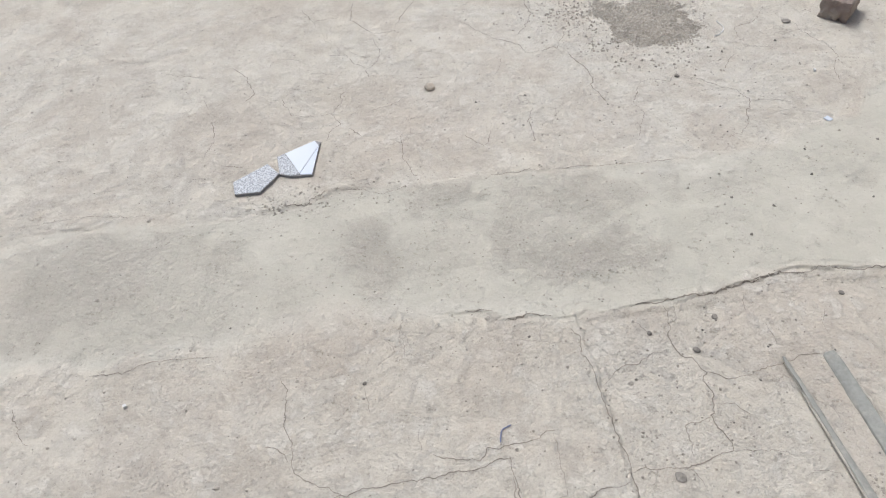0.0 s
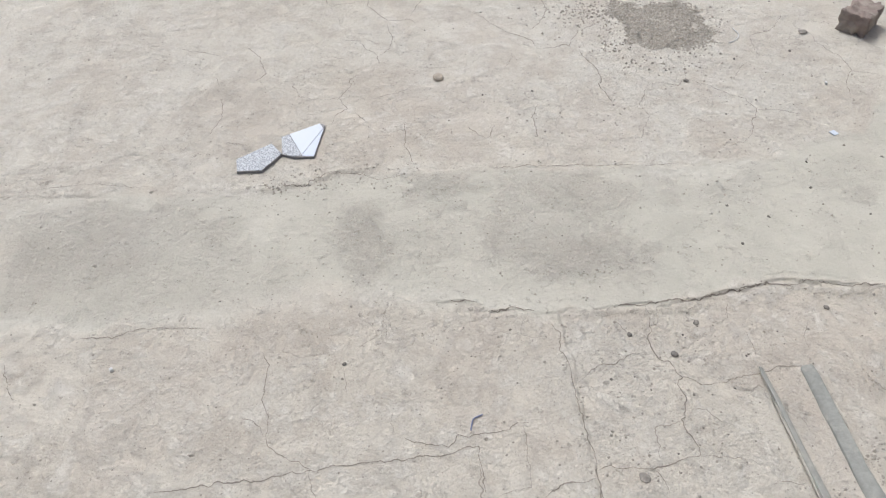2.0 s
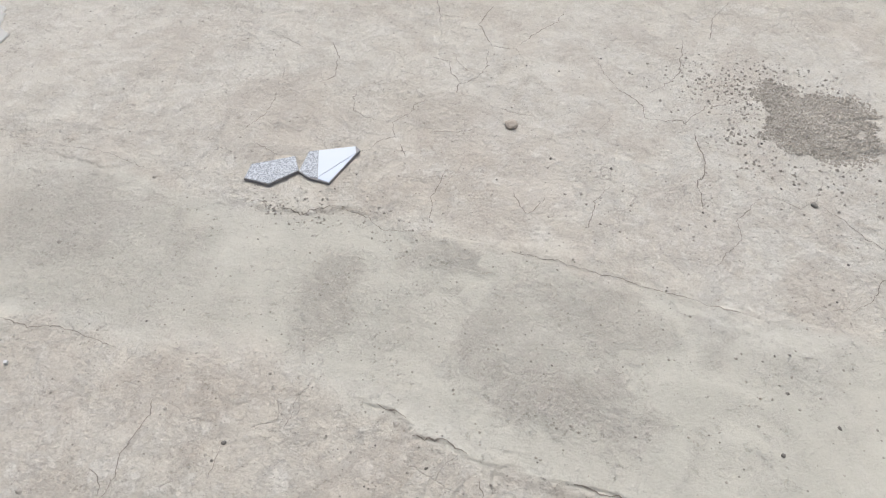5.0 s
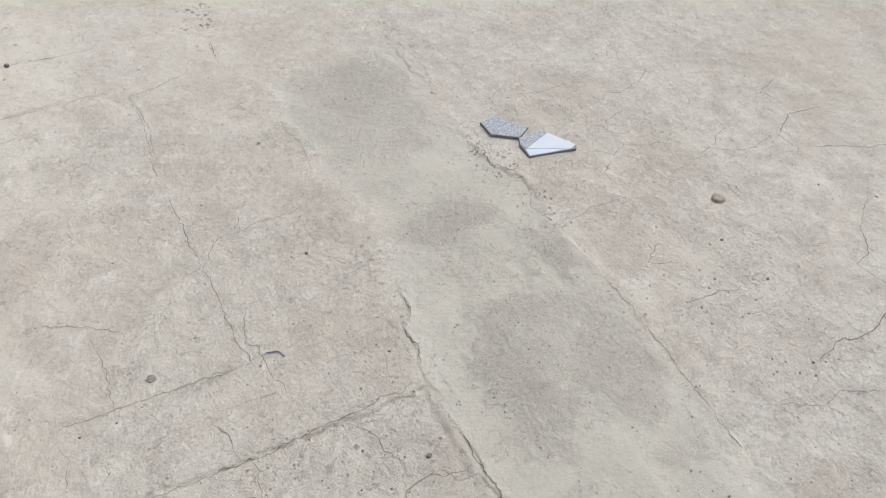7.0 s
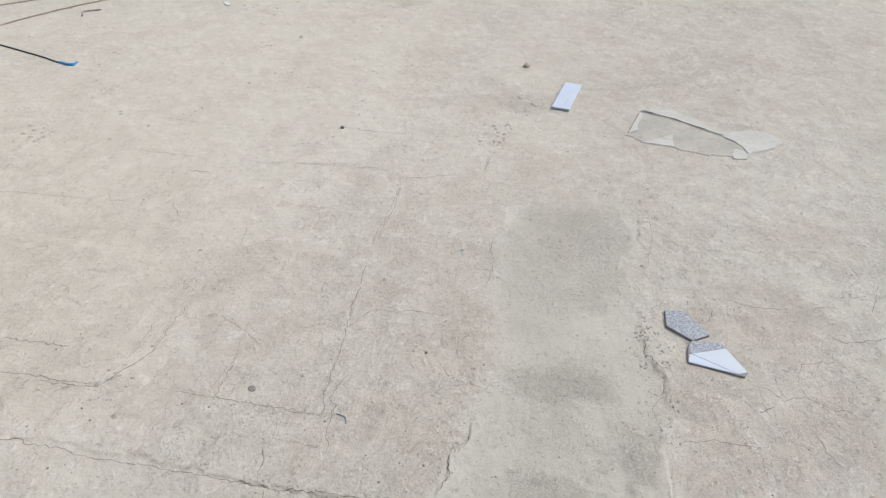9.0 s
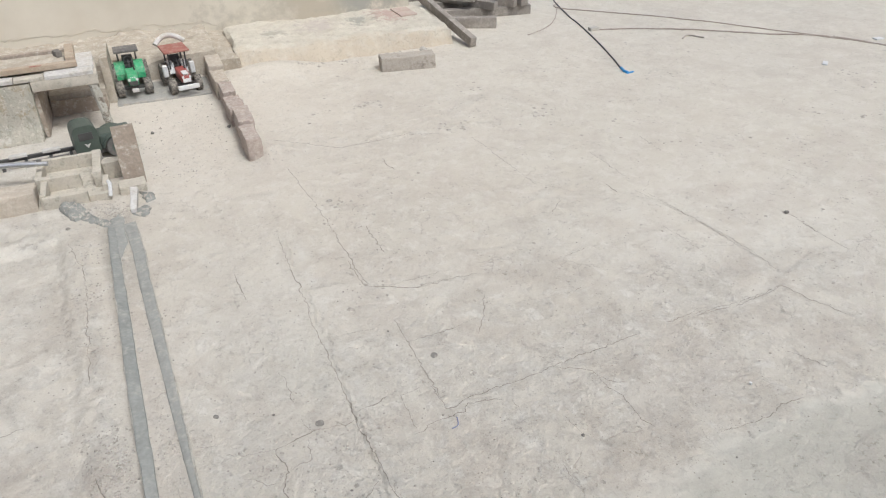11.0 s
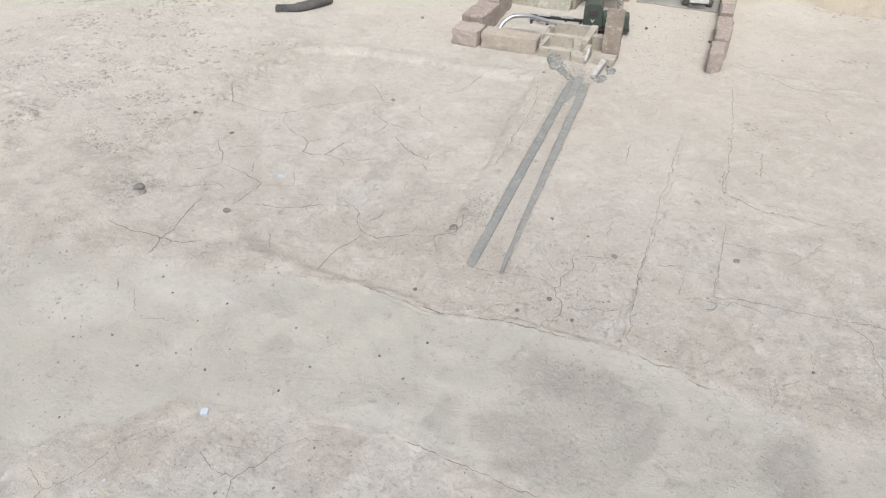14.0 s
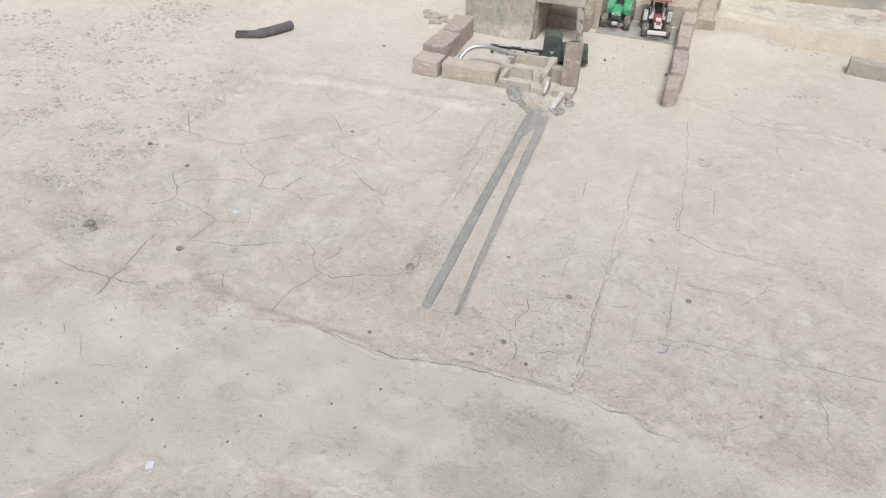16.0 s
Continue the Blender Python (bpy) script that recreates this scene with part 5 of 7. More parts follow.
bm = rough_box((0.212, 0.25, 0.08), 10, 0.007, 0.04, 25.0)
part("porch_back", bm, MUD, house, "pale mud shelf", True).matrix_basis = pose(-0.367, 2.345, 0)
bm = rough_box((0.205, 0.014, 0.062), 6, 0.002, 0.04, 29.0)
part("porch_board", bm, BOARD, house, "brown board across the porch").matrix_basis = pose(-0.367, 2.208, 0)
# added brown sheet that gives the block's right side its shaded tone
bm = rough_box((0.014, 0.3, 0.182), 6, 0.002, 0.05, 26.0)
part("side_board", bm, BOARD, house, "brown sheet added as the block's shaded side").matrix_basis = pose(-0.4795, 2.15, 0)
# tile pieces laid along the roof's front and side
bm = box(bmesh.new(), -0.07, 0.07, -0.022, 0.022, 0, 0.013, 0.0015)
part("roof_tile", bm, TILE_PIECE, house).matrix_basis = pose(-0.605, 1.998, 0.2205, 0, 0, 3)
bm = box(bmesh.new(), -0.048, 0.048, -0.022, 0.022, 0, 0.012, 0.0015)
part("roof_tile", bm, BASIN, house).matrix_basis = pose(-0.484, 2.003, 0.2205, 0, 0, 3)
bm = box(bmesh.new(), -0.08, 0.08, -0.03, 0.03, 0, 0.013, 0.0015)
part("roof_tile", bm, TILE_PIECE, house).matrix_basis = pose(-0.353, 2.014, 0.2205, 0, 0, 3)
bm = box(bmesh.new(), -0.03, 0.03, -0.085, 0.085, 0, 0.013, 0.0015)
part("roof_tile", bm, TILE_PIECE, house).matrix_basis = pose(-0.302, 2.135, 0.2205, 0, 0, 3)
bm = box(bmesh.new(), -0.03, 0.03, -0.07, 0.07, 0, 0.012, 0.0015)
part("roof_tile", bm, TILE_PIECE, house).matrix_basis = pose(-0.66, 2.09, 0.2205, 0, 0, 3)

rails = thing("wooden_frame", pose(-0.46, 2.11, 0.2335, 0, 0, 3), "wooden rail frame holding sand on the house roof", "frame")
bm = box(bmesh.new(), -0.155, 0.135, -0.065, -0.04, 0, 0.02, 0.002)
part("front_rail", bm, PALE_WOOD, rails, "pale wood rail with a red mark")
bm = box(bmesh.new(), 0.1, 0.132, -0.037, 0.13, 0, 0.032, 0.003)
part("side_rail", bm, PALE_WOOD, rails)
bm = box(bmesh.new(), -0.165, -0.14, -0.037, 0.12, 0, 0.03, 0.003)
part("side_rail", bm, BOARD, rails)
bm = box(bmesh.new(), -0.137, 0.097, 0.105, 0.125, 0, 0.02, 0.002)
part("back_rail", bm, BOARD, rails)
bm = rough_box((0.23, 0.135, 0.01), 8, 0.003, 0.03, 27.0)
part("sand_bed", bm, MUD, rails).matrix_basis = pose(-0.02, 0.034, 0)
bm = rough_box((0.022, 0.04, 0.022), 3, 0.004, 0.02, 28.0)
part("clod", bm, DARK_STONE, rails).matrix_basis = pose(0.075, 0.06, 0.009, 0, 0, 20)
bm = box(bmesh.new(), -0.02, 0.02, -0.066, -0.0575, 0.0202, 0.0212, 0)
part("red_mark", bm, RED_DUST, rails, "red paint mark")

post_top = 0.187
bm = tube(bmesh.new(), spline([(-0.262, 1.99, 0.0), (-0.266, 1.99, 0.06), (-0.277, 2.0, 0.13), (-0.285, 2.005, post_top)], 5), [0.016] * 5 + [0.0145] * 5 + [0.017] * 6, 9)
for v in bm.verts:
    v.co += 0.003 * Vector(noise.noise_vector(v.co * 40))
    v.co.z = max(0.0, min(v.co.z, 0.1855))
tagged(part("porch_post", bm, BARK, None, "", True), "peeling pale bark stick propping the porch roof", "post")

bm = rough_box((0.068, 0.022, 0.2), 6, 0.002, 0.06, 30.0)
board = tagged(part("gate_board", bm, BOARD, None), "brown board standing upright beside the drive", "board")
board.matrix_world = pose(-0.196, 1.497, 0, -4, 0, 2)
bm = rough_box((0.082, 0.06, 0.028), 4, 0.002, 0.03, 31.0)
tagged(part("foot_block", bm, BASIN, None), "small cement block at the foot of the board", "block").matrix_world = pose(-0.205, 1.452, 0, 0, 0, 3)


# ---- spilt cement ----
def smear(points, z0, z1, seed):
    """A flat ragged spill of cement over the yard."""
    ring = [Vector((*a, 0)).lerp(Vector((*b, 0)), k / 7) for a, b in zip(points, (*points[1:], points[0])) for k in range(7)]
    bm = bmesh.new()
    c = Vector((sum(p[0] for p in points) / len(points), sum(p[1] for p in points) / len(points), 0))
    outer, inner = [], []
    for p in ring:
        k = 1 + 0.1 * float(vnoise(p.x, p.y, 0.03, seed)) + 0.07 * float(vnoise(p.x, p.y, 0.011, seed + 1))
        q = c + (p - c) * k
        outer.append(bm.verts.new((q.x, q.y, level(q.x, q.y) + z0)))
        q = c + (p - c) * (k - 0.05)
        inner.append(bm.verts.new((q.x, q.y, level(q.x, q.y) + z1)))
    for k in range(len(ring)):
        j = (k + 1) % len(ring)
        bm.faces.new((outer[k], outer[j], inner[j], inner[k]))
    bmesh.ops.triangulate(bm, faces=[bm.faces.new(inner)])
    bmesh.ops.recalc_face_normals(bm, faces=bm.faces[:])
    return bm


def lump(points, rise, seed):
    """A low knobbly mound of set cement over that outline."""
    cx, cy = sum(p[0] for p in points) / len(points), sum(p[1] for p in points) / len(points)
    ring = [Vector((*a, 0)).lerp(Vector((*b, 0)), k / 4) for a, b in zip(points, (*points[1:], points[0])) for k in range(4)]
    bm, rows = bmesh.new(), []
    for f, up in ((1.04, -0.15), (0.97, 0.3), (0.84, 0.7), (0.62, 0.95), (0.32, 1.0)):
        row = []
        for p in ring:
            k = f * (1 + 0.22 * float(vnoise(p.x, p.y, 0.018, seed)) + 0.16 * float(vnoise(p.x, p.y, 0.007, seed + 3)))
            x, y = cx + (p.x - cx) * k, cy + (p.y - cy) * k
            bumpy = 1 + 0.45 * float(vnoise(x, y, 0.022, seed + 1)) + 0.35 * float(vnoise(x, y, 0.009, seed + 2))
            row.append(bm.verts.new((x, y, level(x, y) + rise * up * bumpy)))
        rows.append(row)
    top = bm.verts.new((cx, cy, level(cx, cy) + rise))
    for a, b in zip(rows, rows[1:]):
        for k in range(len(ring)):
            j = (k + 1) % len(ring)
            bm.faces.new((a[k], a[j], b[j], b[k]))
    for k in range(len(ring)):
        bm.faces.new((rows[-1][k], rows[-1][(k + 1) % len(ring)], top))
    bmesh.ops.recalc_face_normals(bm, faces=bm.faces[:])
    return bm


# ---- water basin ----
basin = thing("water_basin", pose(0, 0, 0), "empty cement basin with two small compartments", "basin")


def basin_wall(x0, x1, y0, y1, z, material=BASIN, seed=0.0):
    bm = rough_box((x1 - x0, y1 - y0, z), 4, 0.0025, 0.03, 40 + seed, 0.3)
    part("basin_wall", bm, material, basin, "", True).matrix_basis = pose((x0 + x1) / 2, (y0 + y1) / 2, 0)


basin_wall(-0.475, -0.31, 1.66, 1.678, 0.058, seed=1)
basin_wall(-0.49, -0.47, 1.53, 1.675, 0.05, seed=2)
basin_wall(-0.318, -0.29, 1.49, 1.68, 0.062, seed=3)
basin_wall(-0.487, -0.355, 1.512, 1.535, 0.058, seed=4)
basin_wall(-0.47, -0.452, 1.41, 1.51, 0.052, seed=5)
basin_wall(-0.465, -0.335, 1.4, 1.418, 0.045, seed=6)
basin_wall(-0.335, -0.27, 1.402, 1.42, 0.03, seed=7)
basin_wall(-0.29, -0.27, 1.422, 1.5, 0.05, seed=8)
basin_wall(-0.29, -0.235, 1.56, 1.6, 0.06, seed=9)
bm = rough_box((0.2, 0.26, 0.012), 5, 0.002, 0.04, 47.0)
part("basin_floor", bm, BASIN, basin).matrix_basis = pose(-0.385, 1.54, 0)
bm = tube(bmesh.new(), spline([(-0.272, 1.44, 0.05), (-0.268, 1.42, 0.052), (-0.268, 1.405, 0.045), (-0.272, 1.398, 0.02)], 5), 0.006, 8)
part("spout", bm, WHITE_PLASTIC, basin, "pale bent spout", True)

for pts, z, mat_, text in (([(-0.425, 1.375), (-0.41, 1.396), (-0.38, 1.397), (-0.352, 1.36), (-0.345, 1.325), (-0.38, 1.31), (-0.405, 1.335)], 0.016, CRUST, "grey cement lump at the basin's foot"),
                           ([(-0.36, 1.34), (-0.34, 1.335), (-0.315, 1.295), (-0.28, 1.262), (-0.275, 1.235), (-0.3, 1.24), (-0.335, 1.275), (-0.36, 1.305)], 0.008, CRUST, "thin grey cement smeared into the channel's mouth"),
                           ([(-0.288, 1.27), (-0.245, 1.28), (-0.24, 1.2), (-0.236, 1.12), (-0.258, 1.05), (-0.276, 1.12), (-0.285, 1.2)], 0.0035, PALE_BAR, "thin grey cement lining the channel's upper end"),
                           ([(-0.188, 1.42), (-0.15, 1.4), (-0.142, 1.36), (-0.172, 1.345)], 0.01, CRUST, "grey cement lump beside the tile chip"),
                           ([(-0.215, 1.29), (-0.178, 1.245), (-0.16, 1.3), (-0.18, 1.33)], 0.009, CRUST, "grey cement lump under the tile chip")):
    bm = lump(pts, z, 60)
    tagged(part("cement_lump", bm, mat_, None, "", True), text, "lump")
bm = rough_box((0.024, 0.125, 0.014), 5, 0.003, 0.03, 53.0, 0.4)
for v in bm.verts:
    v.co.x *= 0.85 + 2.2 * v.co.y
tagged(part("tile_chip", bm, TILE_PIECE, None, "", True), "pale tile chip leaning at the channel's mouth", "tile").matrix_world = pose(-0.205, 1.345, 0.013, 7, 0, -4)

# ---- pipe and toys in the yard ----
bm = tube(bmesh.new(), spline([(-0.69, 1.535, 0.012), (-0.68, 1.565, 0.05), (-0.648, 1.598, 0.075), (-0.59, 1.61, 0.083), (-0.53, 1.602, 0.082), (-0.48, 1.593, 0.08)], 7), 0.0095, 14)
pipe = tagged(part("silver_pipe", bm, CHROME, None, "", True), "bent silver pipe reaching over the basin", "pipe")
bm = tube(bmesh.new(), [(-0.482, 1.593, 0.08), (-0.445, 1.587, 0.078)], 0.0075, 12)
part("nozzle", bm, CHROME, pipe)

imp = thing("toy_implement", pose(-0.5, 1.79, 0.0, 0, 0, 6) @ Matrix.Diagonal((1.3, 1.0, 1.1, 1)), "black and grey plastic toy farm implement on the ground", "toy")
bm = box(bmesh.new(), -0.095, 0.09, -0.006, 0.006, 0.018, 0.03, 0.002)
part("beam", bm, BLACK, imp)
bm = box(bmesh.new(), -0.07, 0.075, -0.028, -0.02, 0.01, 0.018, 0.002)
part("side_bar", bm, GREY_PLASTIC, imp)
for x in (-0.045, 0.035):
    bm = box(bmesh.new(), x - 0.022, x + 0.022, -0.016, 0.004, 0.0302, 0.04, 0.003)
    part("plate", bm, TILE_PIECE, imp, "light grey plate")
for x in (-0.085, -0.03, 0.03, 0.08):
    bm = box(bmesh.new(), x - 0.004, x + 0.004, -0.03, 0.008, 0.0, 0.0178, 0.001)
    part("tine", bm, BLACK, imp)


def wheel(parent, x, y, r, w, tread=16):
    """A toy tractor wheel that stands on z = 0 of its parent."""
    m = Matrix.Translation((x, y, r))
    prof = [(-w / 2, r * 0.55), (-w / 2, r * 0.86), (-w * 0.36, r * 0.95), (w * 0.36, r * 0.95), (w / 2, r * 0.86), (w / 2, r * 0.55)]
    bm = lathe(bmesh.new(), prof, 22, m)
    for k in range(tread):
        a = 2 * math.pi * k / tread
        for s in (-1, 1):
            mm = m @ Matrix.Rotation(a + s * 0.1, 4, "X") @ Matrix.Translation((s * w * 0.24, 0, r * 0.955)) @ Matrix.Rotation(s * 0.5, 4, "Z")
            box(bm, -w * 0.24, w * 0.24, -r * 0.055, r * 0.055, -r * 0.05, r * 0.045, 0, mm)
    tyre = part("tyre", bm, TYRE, parent)
    for s in (-1, 1):
        bm = lathe(bmesh.new(), [(s * (w / 2 - 0.001), r * 0.54), (s * (w / 2 + 0.002), r * 0.5), (s * (w / 2 - 0.004), r * 0.3), (s * (w / 2 + 0.002), r * 0.2), (s * (w / 2 + 0.003), r * 0.08)], 16, m)
        bmesh.ops.recalc_face_normals(bm, faces=bm.faces[:])
        part("rim", bm, WHITE_PLASTIC if parent.get("white_rims") else GREY_PLASTIC, tyre)
    return tyre


def tractor(m, label, paint, fender_paint, canopy_paint, style):
    """A toy tractor that faces -y; z = 0 under its wheels."""
    t = thing("toy_tractor", m, label, "toy tractor", "toy tractors")
    w, top = 0.052, (0.15 if style == "red" else 0.14)
    wheel(t, -w, 0.125, 0.047, 0.034, 18)
    wheel(t, w, 0.125, 0.047, 0.034, 18)
    wheel(t, -w, 0.0, 0.032, 0.028, 14)
    wheel(t, w, 0.0, 0.032, 0.028, 14)
    bm = box(bmesh.new(), -0.016, 0.016, -0.03, 0.14, 0.032, 0.055, 0.003)
    part("chassis", bm, BLACK, t)
    bm = box(bmesh.new(), -0.036, 0.036, -0.006, 0.006, 0.027, 0.039, 0.002)
    part("front_axle", bm, BLACK, t)
    # hood: rounded, lower at the nose
    bm = box(bmesh.new(), -0.022, 0.022, -0.045, 0.06, 0.052, 0.094, 0.009, None, 3)
    for v in bm.verts:
        if v.co.z > 0.075:
            v.co.z -= 0.1 * max(0, 0.06 - v.co.y)
        v.co.x *= 1 - 0.12 * (0.06 - v.co.y) / 0.1
    part("hood", bm, paint, t, "", True)
    bm = box(bmesh.new(), -0.016, 0.016, -0.0478, -0.0455, 0.056, 0.072, 0.001)
    grille = part("grille", bm, WHITE_PLASTIC if style == "red" else BLACK, t)
    for k in range(3):
        bm = box(bmesh.new(), -0.01 + 0.0075 * k, -0.005 + 0.0075 * k, -0.042, -0.036, 0.0838, 0.0848 + 0.0002 * k, 0)
        part("mark", bm, WHITE_PLASTIC, t, "plain white mark")
    if style == "red":
        bm = box(bmesh.new(), -0.043, 0.043, -0.064, -0.05, 0.03, 0.048, 0.004)
        part("bumper", bm, WHITE_PLASTIC, t, "white front bumper")
        for u in (-0.056, 0.056):
            bm = box(bmesh.new(), u - 0.01, u + 0.01, 0.07, 0.09, 0.05, 0.098, 0.004)
            part("side_tank", bm, WHITE_PLASTIC, t, "white side box")
        bm = box(bmesh.new(), -0.012, 0.012, -0.046, 0.0, 0.0885, 0.0925, 0.0015)
        part("hood_stripe", bm, WHITE_PLASTIC, t, "white stripe")
    else:
        bm = box(bmesh.new(), -0.012, 0.012, -0.062, -0.047, 0.032, 0.045, 0.003)
        part("hitch", bm, TILE_PIECE, t, "pale front hitch")
    for s in (-1, 1):
        # fender: an arched shell over the rear wheel
        bm = bmesh.new()
        rows = []
        for k in range(9):
            a = math.radians((15 if style == "red" else -5) + (19 if style == "red" else 23) * k)
            row = []
            for u, r in (((0.02, 0.05), (0.02, 0.053), (0.038, 0.053), (0.038, 0.05)) if style == "red" else ((0.022, 0.05), (0.022, 0.053), (0.054, 0.053), (0.054, 0.05))):
                row.append(bm.verts.new((s * u, 0.125 - r * math.cos(a), 0.047 + r * math.sin(a))))
            rows.append(row)
        for a, b in zip(rows, rows[1:]):
            for k in range(4):
                bm.faces.new((a[k], a[(k + 1) % 4], b[(k + 1) % 4], b[k]))
        bm.faces.new(rows[0])
        bm.faces.new(rows[-1])
        bmesh.ops.recalc_face_normals(bm, faces=bm.faces[:])
        box(bm, min(s * 0.016, s * 0.022), max(s * 0.016, s * 0.022), 0.085, 0.165, 0.055, 0.1, 0.002)
        part("fender", bm, fender_paint, t)
        bm = lathe(bmesh.new(), [(-0.002, 0.005), (0.002, 0.005)], 10, Matrix.Translation((s * 0.014, -0.047, 0.078)) @ Matrix.Rotation(math.pi / 2, 4, "Z"))
        part("headlight", bm, WHITE_PLASTIC, t, "small white headlight")
        for y in ((0.075, 0.16) if style == "red" else (0.155,)):
            bm = box(bmesh.new(), s * 0.034 - 0.003, s * 0.034 + 0.003, y - 0.003, y + 0.003, 0.08, top, 0.001)
            part("canopy_post", bm, BLACK if style == "red" else GREY_PLASTIC, t)
    bm = box(bmesh.new(), -0.02, 0.02, 0.1, 0.135, 0.075, 0.088, 0.004)
    box(bm, -0.02, 0.02, 0.132, 0.142, 0.085, 0.122, 0.003)
    part("seat", bm, BLACK, t)
    bm = tube(bmesh.new(), [(0.015 * math.cos(a), 0.085 + 0.013 * math.sin(a), 0.118 + 0.008 * math.sin(a)) for a in (2 * math.pi * k / 14 for k in range(15))], 0.0018, 6)
    tube(bm, [(0, 0.07, 0.09), (0, 0.085, 0.118)], 0.0025, 6)
    part("steering_wheel", bm, BLACK, t)
    bm = tube(bmesh.new(), [(0.014, 0.03, 0.09), (0.014, 0.03, 0.13)], 0.0028, 8)
    part("exhaust", bm, BLACK, t)
    if style == "red":
        bm = box(bmesh.new(), -0.052, 0.052, 0.055, 0.17, top, top + 0.008, 0.003)
        roof = part("canopy", bm, canopy_paint, t, "faded red canopy")
        arc = [(0.06 * u, 0.168 + 0.022 * (1 - u * u), top + 0.013 + 0.026 * (1 - u * u)) for u in (-1 + k / 8 for k in range(17))]
        bm = tube(bmesh.new(), arc, 0.0105, 10)
        part("rear_visor", bm, TILE_PIECE, roof, "white curved rear strip", True)
    else:
        bm = box(bmesh.new(), -0.046, 0.046, 0.095, 0.172, top, top + 0.009, 0.004)
        part("canopy", bm, canopy_paint, t, "grey canopy")
    return t


tractor(pose(-0.155, 2.302, 0.0075, 0, 0, 3) @ Matrix.Scale(1.06, 4), "green toy tractor with a grey canopy and dusty tyres", GREEN, GREEN, GREY_PLASTIC, "green")
tractor(pose(0.045, 2.262, 0.0075, 0, 0, 9), "red and white toy tractor with a red canopy", RED, WHITE_PLASTIC, RED_DUST, "red")
bm = box(bmesh.new(), -0.232, 0.142, 2.215, 2.452, -0.01, 0.0072, 0.002)
tagged(part("floor_tile", bm, SLAB, None), "grey tile slab under the toy tractors", "tile")


def toy_truck():
    t = thing("toy_truck", pose(-0.285, 1.772, 0, 0, 0, 12) @ Matrix.Scale(1.18, 4), "dark green toy truck parked behind the board", "toy truck")
    # cab with an arched roof and a dark window
    bm = bmesh.new()
    arch = [(-0.034, 0.03), (0.034, 0.03)] + [(0.034 * math.copysign(abs(math.cos(a)) ** 0.55, math.cos(a)), 0.08 + 0.033 * abs(math.sin(a)) ** 0.7) for a in (math.pi * k / 12 for k in range(13))]
    fr = [bm.verts.new((x - 0.045, -0.035, z)) for x, z in arch]
    bk = [bm.verts.new((x - 0.045, 0.035, z)) for x, z in arch]
    bm.faces.new(fr)
    bm.faces.new(bk[::-1])
    for k in range(len(arch)):
        j = (k + 1) % len(arch)
        bm.faces.new((fr[j], fr[k], bk[k], bk[j]))
    bmesh.ops.recalc_face_normals(bm, faces=bm.faces[:])
    cab = part("cab", bm, OLIVE, t)
    bm = box(bmesh.new(), -0.064, -0.026, -0.0372, -0.0345, 0.07, 0.092, 0.001)
    part("window", bm, BLACK, cab, "dark window")
    bm = slab_of(bmesh.new(), [(-0.009, 0.006), (0.0, -0.008), (0.009, 0.006), (0.0, 0.002)], 0, 0.0015)
    part("emblem", bm, TILE_PIECE, cab, "plain pale mark").matrix_basis = pose(-0.045, -0.0352, 0.053, 90)
    bm = box(bmesh.new(), -0.0105, 0.085, -0.033, 0.033, 0.028, 0.074, 0.008)
    part("bonnet", bm, OLIVE, t)
    for y in (-0.034, 0.034):
        for x in (0.034,):
            m = Matrix.Translation((x, y, 0.034)) @ Matrix.Rotation(math.pi / 2, 4, "Z")
            bm = lathe(bmesh.new(), [(-0.012, 0.02), (-0.012, 0.031), (-0.008, 0.034), (0.008, 0.034), (0.012, 0.031), (0.012, 0.02)], 22, m)
            tyre = part("tyre", bm, RUBBER, t)
            bm = lathe(bmesh.new(), [(-0.0135, 0.004), (-0.013, 0.019), (0.013, 0.019), (0.0135, 0.004)], 16, m)
            part("rim", bm, OLIVE, tyre)
            bm = bmesh.new()
            rows = []
            for k in range(8):
                a = math.radians(10 + 160 * k / 7)
                rows.append([bm.verts.new((x + r * math.cos(a), y + d, 0.034 + r * math.sin(a))) for r, d in ((0.037, -0.014), (0.041, -0.014), (0.041, 0.014), (0.037, 0.014))])
            for a, b in zip(rows, rows[1:]):
                for k in range(4):
                    bm.faces.new((a[k], a[(k + 1) % 4], b[(k + 1) % 4], b[k]))
            bm.faces.new(rows[0])
            bm.faces.new(rows[-1])
            bmesh.ops.recalc_face_normals(bm, faces=bm.faces[:])
            part("mudguard", bm, OLIVE, t)
    bm = box(bmesh.new(), -0.075, 0.09, -0.028, 0.028, 0.016, 0.0278, 0.003)
    part("chassis", bm, BLACK, t)
    m = Matrix.Translation((-0.05, 0, 0.02)) @ Matrix.Rotation(math.pi / 2, 4, "Z")
    bm = lathe(bmesh.new(), [(-0.034, 0.012), (-0.034, 0.02), (0.034, 0.02), (0.034, 0.012)], 18, m)
    part("tyre", bm, RUBBER, t)


toy_truck()


# ---- timber pile at the wall's end ----
def beam(a, b, w, h, material, seed, label):
    """A squared timber from a to b (places of its underside's middle)."""
    a, b = Vector(a), Vector(b)
    d = b - a
    bm = rough_box((d.length, w, h), 5, 0.003, 0.07, seed, 0.2)
    ob = part("timber_beam", bm, material, None)
    yaw, tilt = math.degrees(math.atan2(d.y, d.x)), math.degrees(math.asin(d.z / d.length))
    mid = (a + b) / 2
    ob.matrix_world = pose(mid.x, mid.y, mid.z, 0, -tilt, yaw)
    return tagged(ob, label, "timber", "timbers of the pile")


